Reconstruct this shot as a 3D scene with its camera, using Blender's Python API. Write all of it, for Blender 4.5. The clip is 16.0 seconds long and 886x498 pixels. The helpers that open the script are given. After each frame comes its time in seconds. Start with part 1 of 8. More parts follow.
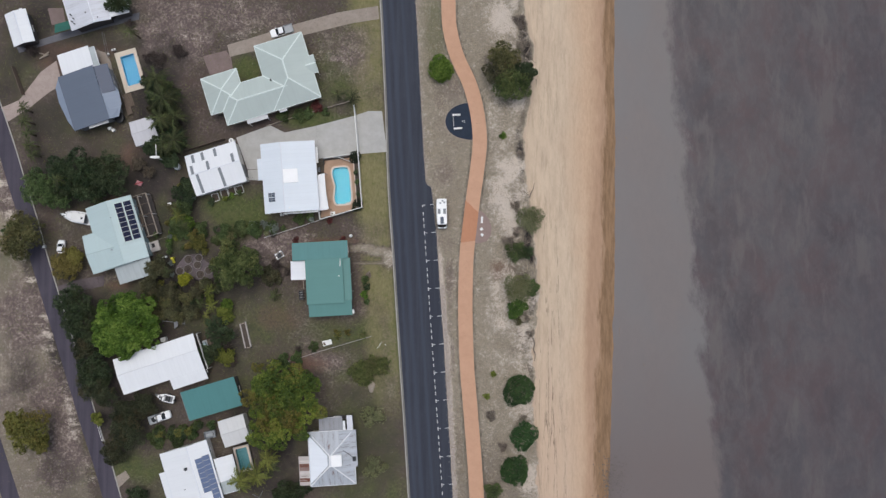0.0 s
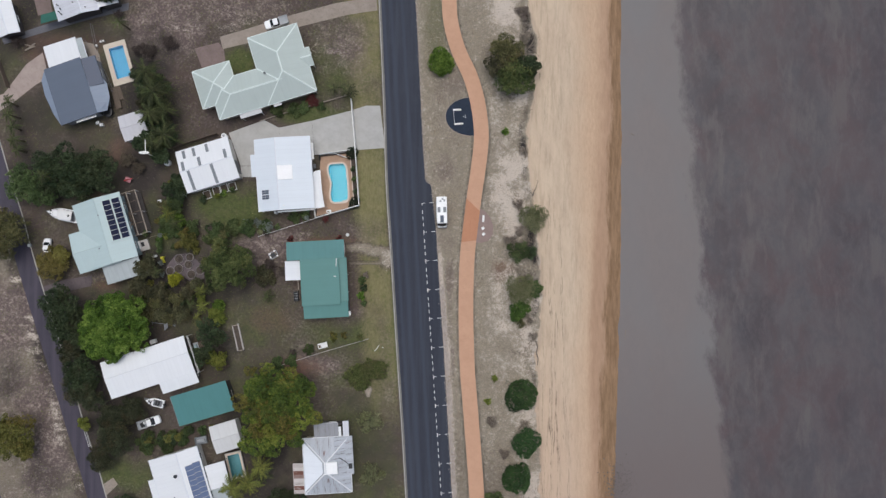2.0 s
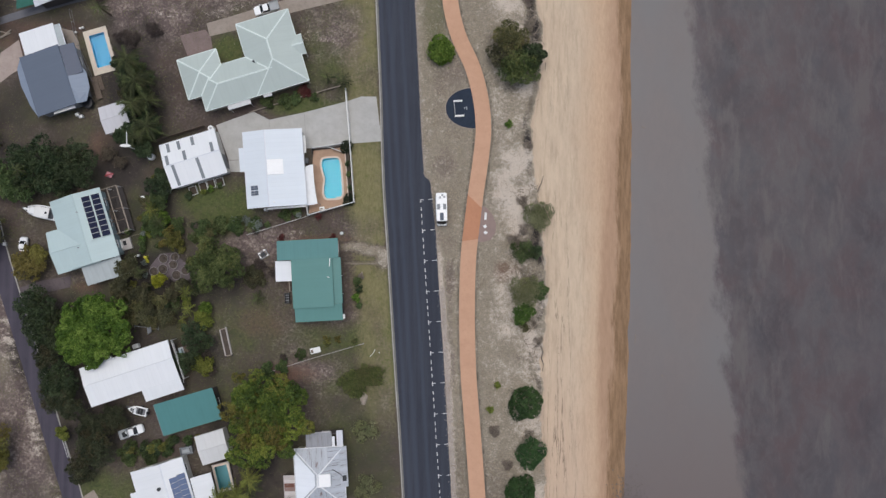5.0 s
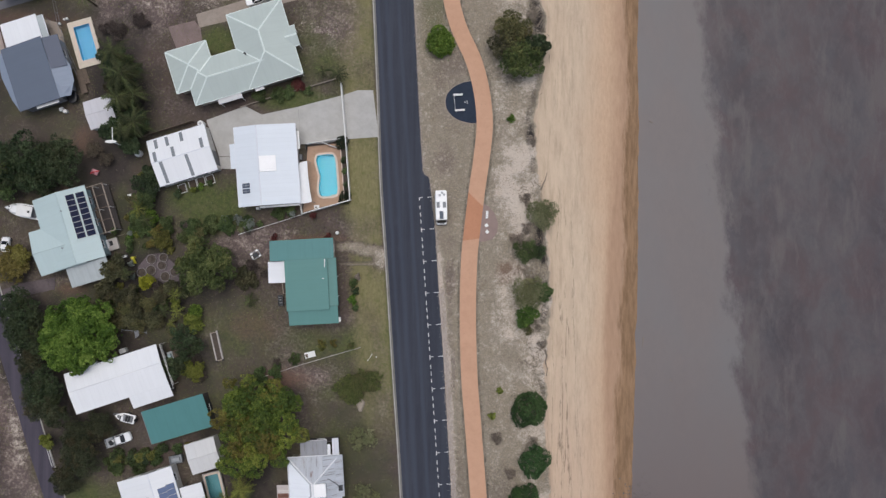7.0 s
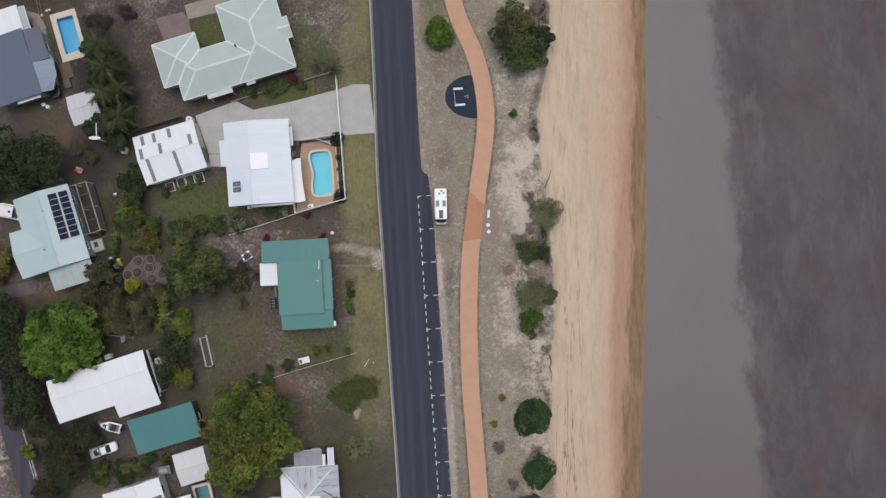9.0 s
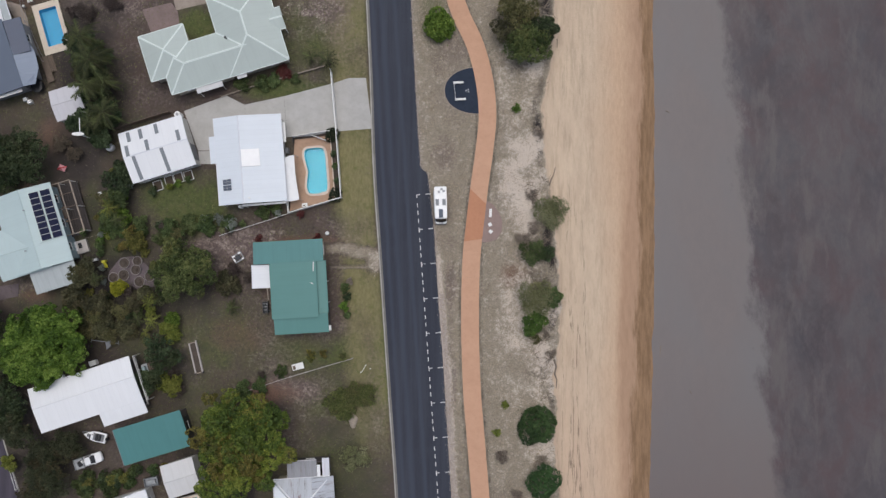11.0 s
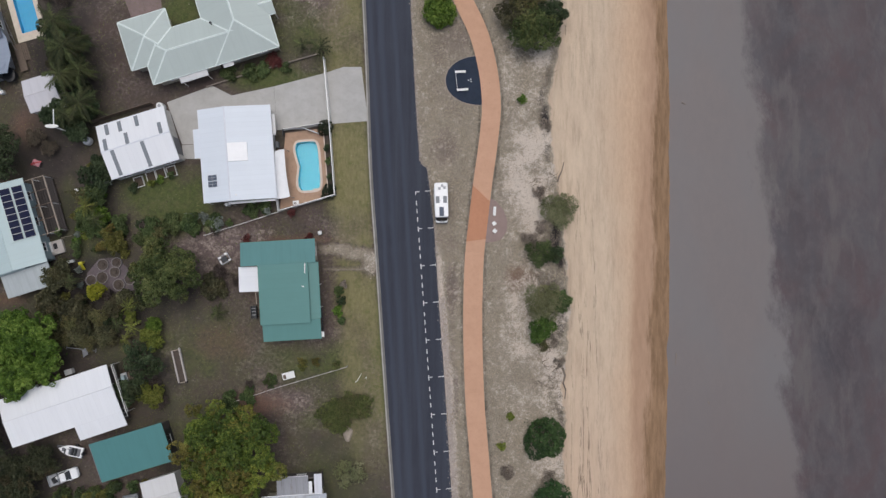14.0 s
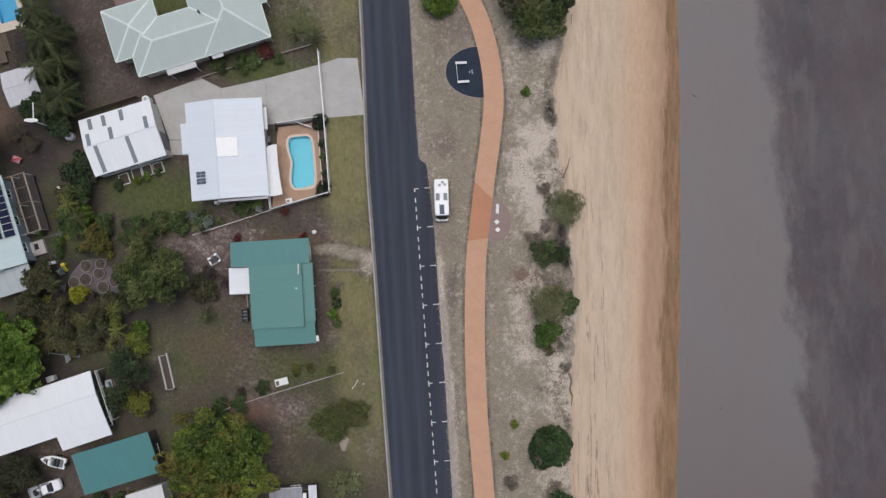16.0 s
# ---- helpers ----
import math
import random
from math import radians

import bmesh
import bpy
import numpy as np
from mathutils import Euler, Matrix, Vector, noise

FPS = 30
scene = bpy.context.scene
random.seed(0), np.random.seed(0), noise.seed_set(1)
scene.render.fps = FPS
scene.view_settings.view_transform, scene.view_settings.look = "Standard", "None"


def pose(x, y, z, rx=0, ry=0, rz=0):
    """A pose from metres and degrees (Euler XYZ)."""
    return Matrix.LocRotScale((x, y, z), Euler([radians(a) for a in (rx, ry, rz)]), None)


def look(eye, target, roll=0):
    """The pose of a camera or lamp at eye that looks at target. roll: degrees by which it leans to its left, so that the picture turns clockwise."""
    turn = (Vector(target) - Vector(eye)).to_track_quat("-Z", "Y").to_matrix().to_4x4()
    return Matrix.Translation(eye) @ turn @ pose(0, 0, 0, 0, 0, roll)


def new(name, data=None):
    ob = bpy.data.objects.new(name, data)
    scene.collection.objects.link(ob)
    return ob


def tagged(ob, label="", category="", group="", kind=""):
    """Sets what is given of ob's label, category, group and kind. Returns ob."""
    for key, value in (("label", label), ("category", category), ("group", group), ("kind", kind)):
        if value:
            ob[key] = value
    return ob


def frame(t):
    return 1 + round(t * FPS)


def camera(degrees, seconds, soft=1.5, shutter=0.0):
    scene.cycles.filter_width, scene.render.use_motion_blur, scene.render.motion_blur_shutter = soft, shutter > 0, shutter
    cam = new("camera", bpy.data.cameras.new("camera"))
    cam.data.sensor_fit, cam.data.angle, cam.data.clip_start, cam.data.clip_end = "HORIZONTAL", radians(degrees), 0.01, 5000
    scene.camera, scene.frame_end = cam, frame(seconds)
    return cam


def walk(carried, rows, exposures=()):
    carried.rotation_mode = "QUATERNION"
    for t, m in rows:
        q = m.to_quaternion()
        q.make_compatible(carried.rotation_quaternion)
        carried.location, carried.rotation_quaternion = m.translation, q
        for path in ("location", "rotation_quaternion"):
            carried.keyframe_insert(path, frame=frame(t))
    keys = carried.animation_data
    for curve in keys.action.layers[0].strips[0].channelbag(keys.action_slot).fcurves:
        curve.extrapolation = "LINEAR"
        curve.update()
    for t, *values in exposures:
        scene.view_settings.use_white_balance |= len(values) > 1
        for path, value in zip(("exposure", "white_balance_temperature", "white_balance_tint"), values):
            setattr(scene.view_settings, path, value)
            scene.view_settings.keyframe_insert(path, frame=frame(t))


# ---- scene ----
cam = camera(70.0, 16.0, soft=1.4)
# seconds, the drone's place (x, y, z), then turns in degrees: sideways, fore and aft, round its axis
ROWS = [
    (0.0, 0.000, 0.000, 136.600, 0.000, 0.755, 0.038),
    (0.5, -0.015, 0.022, 135.424, -0.002, 0.748, -0.014),
    (1.0, -0.034, 0.065, 134.235, -0.023, 0.730, -0.056),
    (1.5, -0.063, 0.069, 133.066, -0.035, 0.733, -0.087),
    (2.0, -0.088, 0.101, 131.878, -0.047, 0.715, -0.109),
    (2.5, -0.104, 0.104, 130.669, -0.059, 0.718, -0.130),
    (3.0, -0.117, 0.130, 129.469, -0.061, 0.710, -0.151),
    (3.5, -0.143, 0.161, 128.248, -0.073, 0.692, -0.162),
    (4.0, -0.178, 0.173, 127.051, -0.095, 0.685, -0.163),
    (6.5, -0.238, 0.495, 120.939, -0.156, 0.497, -0.095),
    (7.0, -0.276, 0.512, 119.709, -0.178, 0.519, -0.065),
    (7.5, -0.321, 0.518, 118.476, -0.201, 0.542, -0.045),
    (8.0, -0.343, 0.513, 117.211, -0.233, 0.594, -0.005),
    (8.5, -0.364, 0.502, 115.954, -0.256, 0.617, 0.035),
    (9.0, -0.388, 0.510, 114.705, -0.268, 0.609, 0.056),
    (11.5, -0.642, 0.414, 108.652, -0.402, 0.792, 0.160),
    (12.0, -0.674, 0.392, 107.444, -0.395, 0.844, 0.141),
    (12.5, -0.702, 0.367, 106.240, -0.409, 0.887, 0.152),
    (13.0, -0.725, 0.375, 105.047, -0.412, 0.879, 0.144),
    (13.5, -0.782, 0.336, 103.889, -0.435, 0.901, 0.146),
    (14.0, -0.769, 0.314, 102.704, -0.438, 0.924, 0.167),
    (14.5, -0.798, 0.316, 101.518, -0.451, 0.926, 0.199),
    (15.0, -0.830, 0.326, 100.333, -0.465, 0.929, 0.241),
    (15.5, -0.862, 0.298, 99.154, -0.478, 0.941, 0.273),
    (16.0, -0.889, 0.310, 97.964, -0.492, 0.944, 0.306),
]
walk(cam, [(t, Matrix.Translation((x, y, z)) @ pose(0, 0, 0, -90, 0, 0) @ pose(0, 0, 0, 90 + pitch, roll, yaw)) for t, x, y, z, yaw, pitch, roll in ROWS],
     [(0.0, -0.04, 6420, 8.0), (4.0, -0.05, 6420, 8.0), (7.5, -0.07, 6490, 9.6), (16.0, -0.11, 6490, 9.6)])

# ---- light: an overcast day ----
world = bpy.data.worlds.new("overcast_sky")
scene.world = world
world.use_nodes = True
wn = world.node_tree.nodes
wl = world.node_tree.links
sky = wn.new("ShaderNodeTexSky")
sky.sky_type = "NISHITA"
sky.sun_disc = False
sky.sun_elevation = radians(75)
sky.sun_rotation = radians(20)
sky.air_density, sky.dust_density, sky.ozone_density = 1.0, 4.0, 1.0
pale = wn.new("ShaderNodeHueSaturation")
pale.inputs["Saturation"].default_value = 0.8
wl.new(sky.outputs[0], pale.inputs["Color"])
wl.new(pale.outputs[0], wn["Background"].inputs["Color"])
wn["Background"].inputs["Strength"].default_value = 0.112
sun_data = bpy.data.lights.new("sun", "SUN")
sun_data.energy, sun_data.angle, sun_data.color = 1.1, radians(50), (1.0, 0.98, 0.96)
sun = new("sun", sun_data)
sun.matrix_world = look((-12, 32, 150), (0, 0, 0))


# ---- materials ----
def srgb(r, g, b):
    return tuple((v / 255 / 12.92) if v <= 10 else ((v / 255 + 0.055) / 1.055) ** 2.4 for v in (r, g, b)) + (1.0,)


class Nodes:
    """A node material under construction."""

    def __init__(self, name, rough=0.6, metal=0.0):
        self.mat = bpy.data.materials.new(name)
        self.mat.use_nodes = True
        self.tree = self.mat.node_tree
        self.bsdf = self.tree.nodes["Principled BSDF"]
        self.bsdf.inputs["Roughness"].default_value = rough
        self.bsdf.inputs["Metallic"].default_value = metal

    def add(self, kind, **inputs):
        n = self.tree.nodes.new("ShaderNode" + kind)
        for k, v in inputs.items():
            key = k.replace("_", " ")
            if isinstance(v, bpy.types.NodeSocket):
                self.tree.links.new(v, n.inputs[key])
            else:
                n.inputs[key].default_value = v
        return n

    def place(self):
        return self.tree.nodes.new("ShaderNodeNewGeometry").outputs["Position"]

    def local(self):
        return self.tree.nodes.new("ShaderNodeTexCoord").outputs["Object"]

    def noise(self, where, scale, detail=4.0, rough=0.6):
        return self.add("TexNoise", Vector=where, Scale=scale, Detail=detail, Roughness=rough).outputs["Fac"]

    def stretch(self, where, sx, sy, sz=1.0, turn=0.0):
        n = self.tree.nodes.new("ShaderNodeMapping")
        n.inputs["Scale"].default_value = (sx, sy, sz)
        n.inputs["Rotation"].default_value = (0, 0, turn)
        self.tree.links.new(where, n.inputs["Vector"])
        return n.outputs[0]

    def ramp(self, fac, lo, hi):
        n = self.tree.nodes.new("ShaderNodeMapRange")
        n.inputs["From Min"].default_value, n.inputs["From Max"].default_value = lo, hi
        self.tree.links.new(fac, n.inputs["Value"])
        return n.outputs["Result"]

    def mix(self, fac, a, b, blend="MIX"):
        n = self.tree.nodes.new("ShaderNodeMix")
        n.data_type, n.blend_type = "RGBA", blend
        for sock, v in ((n.inputs[0], fac), (n.inputs[6], a), (n.inputs[7], b)):
            if isinstance(v, bpy.types.NodeSocket):
                self.tree.links.new(v, sock)
            else:
                sock.default_value = v
        return n.outputs[2]

    def maths(self, op, a, b):
        n = self.tree.nodes.new("ShaderNodeMath")
        n.operation = op
        for sock, v in ((n.inputs[0], a), (n.inputs[1], b)):
            if isinstance(v, bpy.types.NodeSocket):
                self.tree.links.new(v, sock)
            else:
                sock.default_value = v
        return n.outputs[0]

    def value(self, attribute):
        n = self.tree.nodes.new("ShaderNodeAttribute")
        n.attribute_name = attribute
        return n.outputs["Fac"]

    def colour(self, c):
        self.tree.links.new(c, self.bsdf.inputs["Base Color"])
        return self

    def gloss(self, r):
        self.tree.links.new(r, self.bsdf.inputs["Roughness"])
        return self

    def bump(self, height, strength=0.3, distance=0.02):
        n = self.add("Bump", Height=height, Strength=strength, Distance=distance)
        self.tree.links.new(n.outputs[0], self.bsdf.inputs["Normal"])
        return self


def plain(name, rgb, rough=0.5, metal=0.0, vary=0.25, scale=1.5, bump=0.1):
    """A painted or moulded surface, with grime at two scales."""
    n = Nodes(name, rough, metal)
    c = srgb(*rgb)
    dark = tuple(v * (1 - vary) for v in c[:3]) + (1.0,)
    p = n.place()
    big = n.ramp(n.noise(p, scale, 5.0), 0.35, 0.75)
    fine = n.ramp(n.noise(p, scale * 14, 3.0), 0.4, 0.8)
    n.colour(n.mix(n.maths("MULTIPLY", fine, 0.35), n.mix(big, c, dark), dark))
    if bump:
        n.bump(n.noise(p, 40.0, 2.0), bump, 0.01)
    return n.mat


def sheet_roof(name, rgb, rough=0.45, stain=0.25, stain_rgb=(120, 110, 100), rust=0.0, pitch=0.19):
    """Corrugated sheet metal: ribs down the slope (U across, V down), laps between sheets, streaks and dust."""
    n = Nodes(name, rough, 0.0)
    uv = n.tree.nodes.new("ShaderNodeTexCoord").outputs["UV"]
    p = n.place()
    c = srgb(*rgb)
    streak = n.ramp(n.noise(n.stretch(uv, 2.2, 0.12), 1.0, 6.0, 0.65), 0.45, 0.8)
    patch = n.ramp(n.noise(p, 0.35, 4.0), 0.4, 0.7)
    base = n.mix(n.maths("MULTIPLY", streak, stain), c, srgb(*stain_rgb))
    base = n.mix(n.maths("MULTIPLY", patch, stain * 0.6), base, srgb(*[v * 0.86 for v in rgb]))
    u = n.tree.nodes.new("ShaderNodeSeparateXYZ")
    n.tree.links.new(uv, u.inputs[0])
    # each sheet, 0.76 m wide, has weathered a little differently
    sheet = n.tree.nodes.new("ShaderNodeTexWhiteNoise")
    sheet.noise_dimensions = "1D"
    n.tree.links.new(n.maths("FLOOR", n.maths("DIVIDE", u.outputs[0], 0.76), 0.0), sheet.inputs["W"])
    base = n.mix(n.maths("MULTIPLY", sheet.outputs["Value"], 0.05 + rust * 0.3), base, srgb(*[v * 0.8 for v in rgb]))
    lap = n.maths("LESS_THAN", n.maths("FRACT", n.maths("DIVIDE", u.outputs[0], 0.76), 0.0), 0.05)
    base = n.mix(n.maths("MULTIPLY", lap, 0.07), base, srgb(*[v * 0.6 for v in rgb]))
    if rust:
        r1 = n.ramp(n.noise(n.stretch(uv, 1.3, 0.25), 1.0, 7.0, 0.7), 0.54 - (rust > 0.9) * 0.2, 0.62 - (rust > 0.9) * 0.18)
        r2 = n.ramp(sheet.outputs["Value"], 0.55, 0.9)
        base = n.mix(n.maths("MULTIPLY", n.maths("MULTIPLY", r1, r2), rust), base, srgb(108, 62, 44))
        r3 = n.ramp(n.noise(n.stretch(uv, 2.8, 0.13), 1.6, 6.0, 0.7), 0.56, 0.62)
        base = n.mix(n.maths("MULTIPLY", r3, rust * 0.8), base, srgb(82, 68, 62))
    n.colour(base)
    ribs = n.maths("SINE", n.maths("MULTIPLY", u.outputs[0], 2 * math.pi / pitch), 0.0)
    n.bump(ribs, 0.15, 0.02)
    n.bsdf.inputs["Specular IOR Level"].default_value = 0.35
    return n.mat


def leaf_material(name, dark, mid, light, gloss=0.55, apart=0.25, turning=None):
    """Leaves: every leaf has its own tone, every bough its own hue; turning: the colour of boughs in new or dying leaf."""
    n = Nodes(name, gloss)
    geo = n.tree.nodes.new("ShaderNodeNewGeometry")
    own = n.tree.nodes.new("ShaderNodeObjectInfo").outputs["Random"]
    clump = n.ramp(n.noise(geo.outputs["Position"], 0.45, 3.0), 0.35, 0.65)
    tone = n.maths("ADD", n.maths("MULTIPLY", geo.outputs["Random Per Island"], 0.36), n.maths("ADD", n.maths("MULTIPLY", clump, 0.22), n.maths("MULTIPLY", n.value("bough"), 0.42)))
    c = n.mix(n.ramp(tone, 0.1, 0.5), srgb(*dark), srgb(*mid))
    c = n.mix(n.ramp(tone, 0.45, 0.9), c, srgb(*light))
    if turning:
        old = n.mix(geo.outputs["Random Per Island"], srgb(*[v * 0.72 for v in turning]), srgb(*[min(255, v * 1.15) for v in turning]))
        c = n.mix(n.maths("MULTIPLY", n.ramp(n.value("ripe"), 0.68, 0.88), 0.65), c, old)
    hue = n.add("HueSaturation", Color=c)
    n.tree.links.new(n.maths("ADD", 0.488, n.maths("MULTIPLY", own, 0.024)), hue.inputs["Hue"])
    n.tree.links.new(n.maths("ADD", 1.02 - 0.48 * apart, n.maths("MULTIPLY", own, apart)), hue.inputs["Value"])
    n.colour(hue.outputs[0])
    n.bsdf.inputs["Specular IOR Level"].default_value = 0.3
    thin = n.tree.nodes.new("ShaderNodeBsdfTranslucent")
    n.tree.links.new(hue.outputs[0], thin.inputs[0])
    both = n.tree.nodes.new("ShaderNodeMixShader")
    both.inputs[0].default_value = 0.25
    n.tree.links.new(n.bsdf.outputs[0], both.inputs[1])
    n.tree.links.new(thin.outputs[0], both.inputs[2])
    n.tree.links.new(both.outputs[0], n.tree.nodes["Material Output"].inputs[0])
    return n.mat


def ground_material():
    n = Nodes("ground", 0.95)
    p = n.place()
    green, bare, sand, wet, litter_shade, chalk, straw, mown = [n.value(k) for k in ("green", "bare", "sand", "wet", "litter_shade", "chalk", "straw", "mown")]
    tuft = n.noise(p, 1.9, 7.0, 0.72)
    speck = n.noise(p, 6.5, 5.0, 0.75)
    broad = n.noise(p, 0.22, 5.0)
    patchy = n.noise(p, 0.7, 6.0, 0.68)
    wisp = n.add("TexNoise", Vector=p, Scale=1.7, Detail=9.0, Roughness=0.76, Distortion=0.25).outputs["Fac"]
    wisp = n.maths("ADD", wisp, n.maths("MULTIPLY", n.maths("SUBTRACT", n.noise(p, 0.5, 5.0, 0.65), 0.5), 0.55))
    shade = n.add("TexNoise", Vector=n.stretch(p, 1.3, 0.9), Scale=1.1, Detail=9.0, Roughness=0.75, Distortion=0.2).outputs["Fac"]
    dry = n.mix(n.ramp(tuft, 0.34, 0.66), srgb(66, 57, 54), srgb(102, 90, 86))
    dry = n.mix(n.ramp(patchy, 0.42, 0.66), dry, srgb(82, 74, 64))
    dry = n.mix(n.maths("MULTIPLY", n.ramp(broad, 0.45, 0.65), 0.6), dry, srgb(86, 71, 66))
    dry = n.mix(n.maths("MULTIPLY", n.ramp(wisp, 0.56, 0.68), 0.5), dry, srgb(132, 121, 110))
    lawn = n.mix(n.ramp(tuft, 0.3, 0.7), srgb(58, 70, 36), srgb(94, 102, 56))
    lawn = n.mix(n.maths("MULTIPLY", n.ramp(patchy, 0.45, 0.7), 0.55), lawn, srgb(106, 102, 70))
    lawn = n.mix(n.maths("MULTIPLY", n.ramp(shade, 0.55, 0.68), 0.5), lawn, srgb(54, 56, 34))
    blade = n.noise(p, 4.2, 7.0, 0.78)
    hay = n.mix(n.ramp(blade, 0.34, 0.66), srgb(126, 117, 103), srgb(172, 160, 143))
    hay = n.mix(n.maths("MULTIPLY", n.ramp(patchy, 0.45, 0.68), 0.6), hay, srgb(128, 121, 102))
    hay = n.mix(n.maths("MULTIPLY", n.ramp(shade, 0.54, 0.68), 0.5), hay, srgb(104, 96, 82))
    hay = n.mix(n.maths("MULTIPLY", n.ramp(wisp, 0.55, 0.68), 0.75), hay, srgb(204, 193, 180))
    soil = n.mix(n.ramp(tuft, 0.32, 0.68), srgb(86, 73, 70), srgb(116, 102, 98))
    soil = n.mix(n.ramp(wisp, 0.48, 0.67), soil, srgb(164, 150, 140))
    soil = n.mix(n.maths("MULTIPLY", n.ramp(shade, 0.56, 0.68), 0.6), soil, srgb(74, 62, 56))
    # dark brown for leaf litter and for shade painted onto the ground
    mulch_shade = n.mix(n.ramp(speck, 0.35, 0.7), srgb(38, 35, 34), srgb(68, 61, 57))
    pale = n.mix(n.ramp(speck, 0.3, 0.7), srgb(186, 172, 158), srgb(218, 207, 194))

    def over(low, high, amount, soft=0.25, gain=2.2):
        """high grows through low in tufts, where amount is high enough"""
        t = n.maths("ADD", amount, n.maths("MULTIPLY", n.maths("SUBTRACT", n.maths("MULTIPLY", n.maths("ADD", tuft, speck), 0.5), 0.5), gain))
        return n.mix(n.ramp(t, 0.5 - soft, 0.5 + soft), low, high)

    c = over(dry, hay, straw, 0.35)
    c = over(c, lawn, green, 0.4)
    cut = n.mix(n.ramp(n.noise(n.stretch(p, 1.0, 0.35, 1.0, radians(4)), 2.4, 7.0, 0.7), 0.3, 0.7), srgb(112, 108, 72), srgb(142, 134, 97))
    cut = n.mix(n.maths("MULTIPLY", n.ramp(patchy, 0.5, 0.68), 0.7), cut, srgb(98, 102, 58))
    c = over(c, cut, mown, 0.35)
    c = over(c, soil, bare, 0.3)
    fallen = n.mix(n.ramp(speck, 0.35, 0.68), srgb(92, 70, 60), srgb(134, 104, 88))
    c = over(c, fallen, n.value("russet"), 0.4)
    c = over(c, mulch_shade, litter_shade, 0.35)
    fleck = n.maths("SUBTRACT", n.maths("MULTIPLY", n.maths("ADD", n.noise(p, 1.3, 9.0, 0.72), n.noise(n.stretch(p, 1.0, 0.7), 5.5, 7.0, 0.78)), 0.5), 0.5)
    c = n.mix(n.ramp(n.maths("ADD", chalk, n.maths("MULTIPLY", fleck, 3.6)), 0.3, 0.74), c, pale)
    drift = n.noise(n.stretch(p, 1.0, 0.3), 0.5, 7.0, 0.68)
    ripple = n.noise(n.stretch(p, 1.0, 0.3, 1.0, radians(8)), 2.2, 7.0, 0.74)
    track = n.noise(n.stretch(p, 1.0, 0.12, 1.0, radians(-5)), 1.1, 7.0, 0.7)
    south = n.value("south")
    beach = n.mix(n.ramp(drift, 0.36, 0.66), srgb(212, 192, 168), srgb(199, 178, 155))
    beach = n.mix(n.maths("MULTIPLY", south, 0.75), beach, srgb(204, 178, 155))
    beach = n.mix(n.maths("MULTIPLY", n.ramp(ripple, 0.5, 0.74), 0.34), beach, srgb(176, 155, 132))
    beach = n.mix(n.maths("MULTIPLY", n.ramp(track, 0.5, 0.66), 0.42), beach, srgb(164, 142, 120))
    # long wandering lines where the tide has cut small steps
    scored = n.noise(n.stretch(p, 1.0, 0.05, 1.0, radians(2)), 0.55, 8.0, 0.62)
    cracks = n.maths("SUBTRACT", 1.0, n.ramp(n.maths("ABSOLUTE", n.maths("SUBTRACT", scored, 0.5), 0.0), 0.003, 0.017))
    cracks = n.maths("MULTIPLY", cracks, n.ramp(n.noise(n.stretch(p, 1.0, 0.5), 0.6, 6.0, 0.7), 0.4, 0.54))
    beach = n.mix(n.maths("MULTIPLY", n.maths("MULTIPLY", cracks, n.value("scored")), 0.95), beach, srgb(118, 100, 84))
    w1 = n.maths("ADD", wet, n.maths("MULTIPLY", n.maths("SUBTRACT", drift, 0.5), 0.16))
    peach = n.mix(n.ramp(ripple, 0.35, 0.7), srgb(205, 176, 148), srgb(190, 160, 133))
    beach = n.mix(n.ramp(w1, 0.18, 0.58), beach, peach)
    streak = n.noise(n.stretch(p, 1.0, 0.16), 1.6, 7.0, 0.72)
    damp = n.mix(n.ramp(streak, 0.36, 0.66), srgb(176, 144, 119), srgb(160, 128, 103))
    moist = n.maths("ADD", n.value("damp"), n.maths("MULTIPLY", n.maths("SUBTRACT", streak, 0.5), 0.5))
    beach = n.mix(n.maths("MULTIPLY", n.ramp(moist, 0.15, 0.85), 0.78), beach, damp)
    mottle = n.noise(n.stretch(p, 1.0, 0.14), 1.3, 8.0, 0.72)
    weed = n.mix(n.ramp(mottle, 0.4, 0.6), srgb(152, 122, 93), srgb(122, 96, 70))
    w2 = n.maths("ADD", n.value("weed"), n.maths("MULTIPLY", n.maths("SUBTRACT", streak, 0.5), 0.7))
    w2 = n.maths("ADD", w2, n.maths("MULTIPLY", n.maths("SUBTRACT", mottle, 0.5), 1.3))
    beach = n.mix(n.maths("MULTIPLY", n.ramp(w2, 0.3, 0.85), 0.9), beach, weed)
    c = n.mix(n.ramp(n.maths("ADD", sand, n.maths("MULTIPLY", n.maths("SUBTRACT", tuft, 0.5), 1.0)), 0.38, 0.62), c, beach)
    n.colour(c)
    n.bump(n.maths("ADD", tuft, n.maths("MULTIPLY", speck, 0.6)), 0.8, 0.15)
    return n.mat


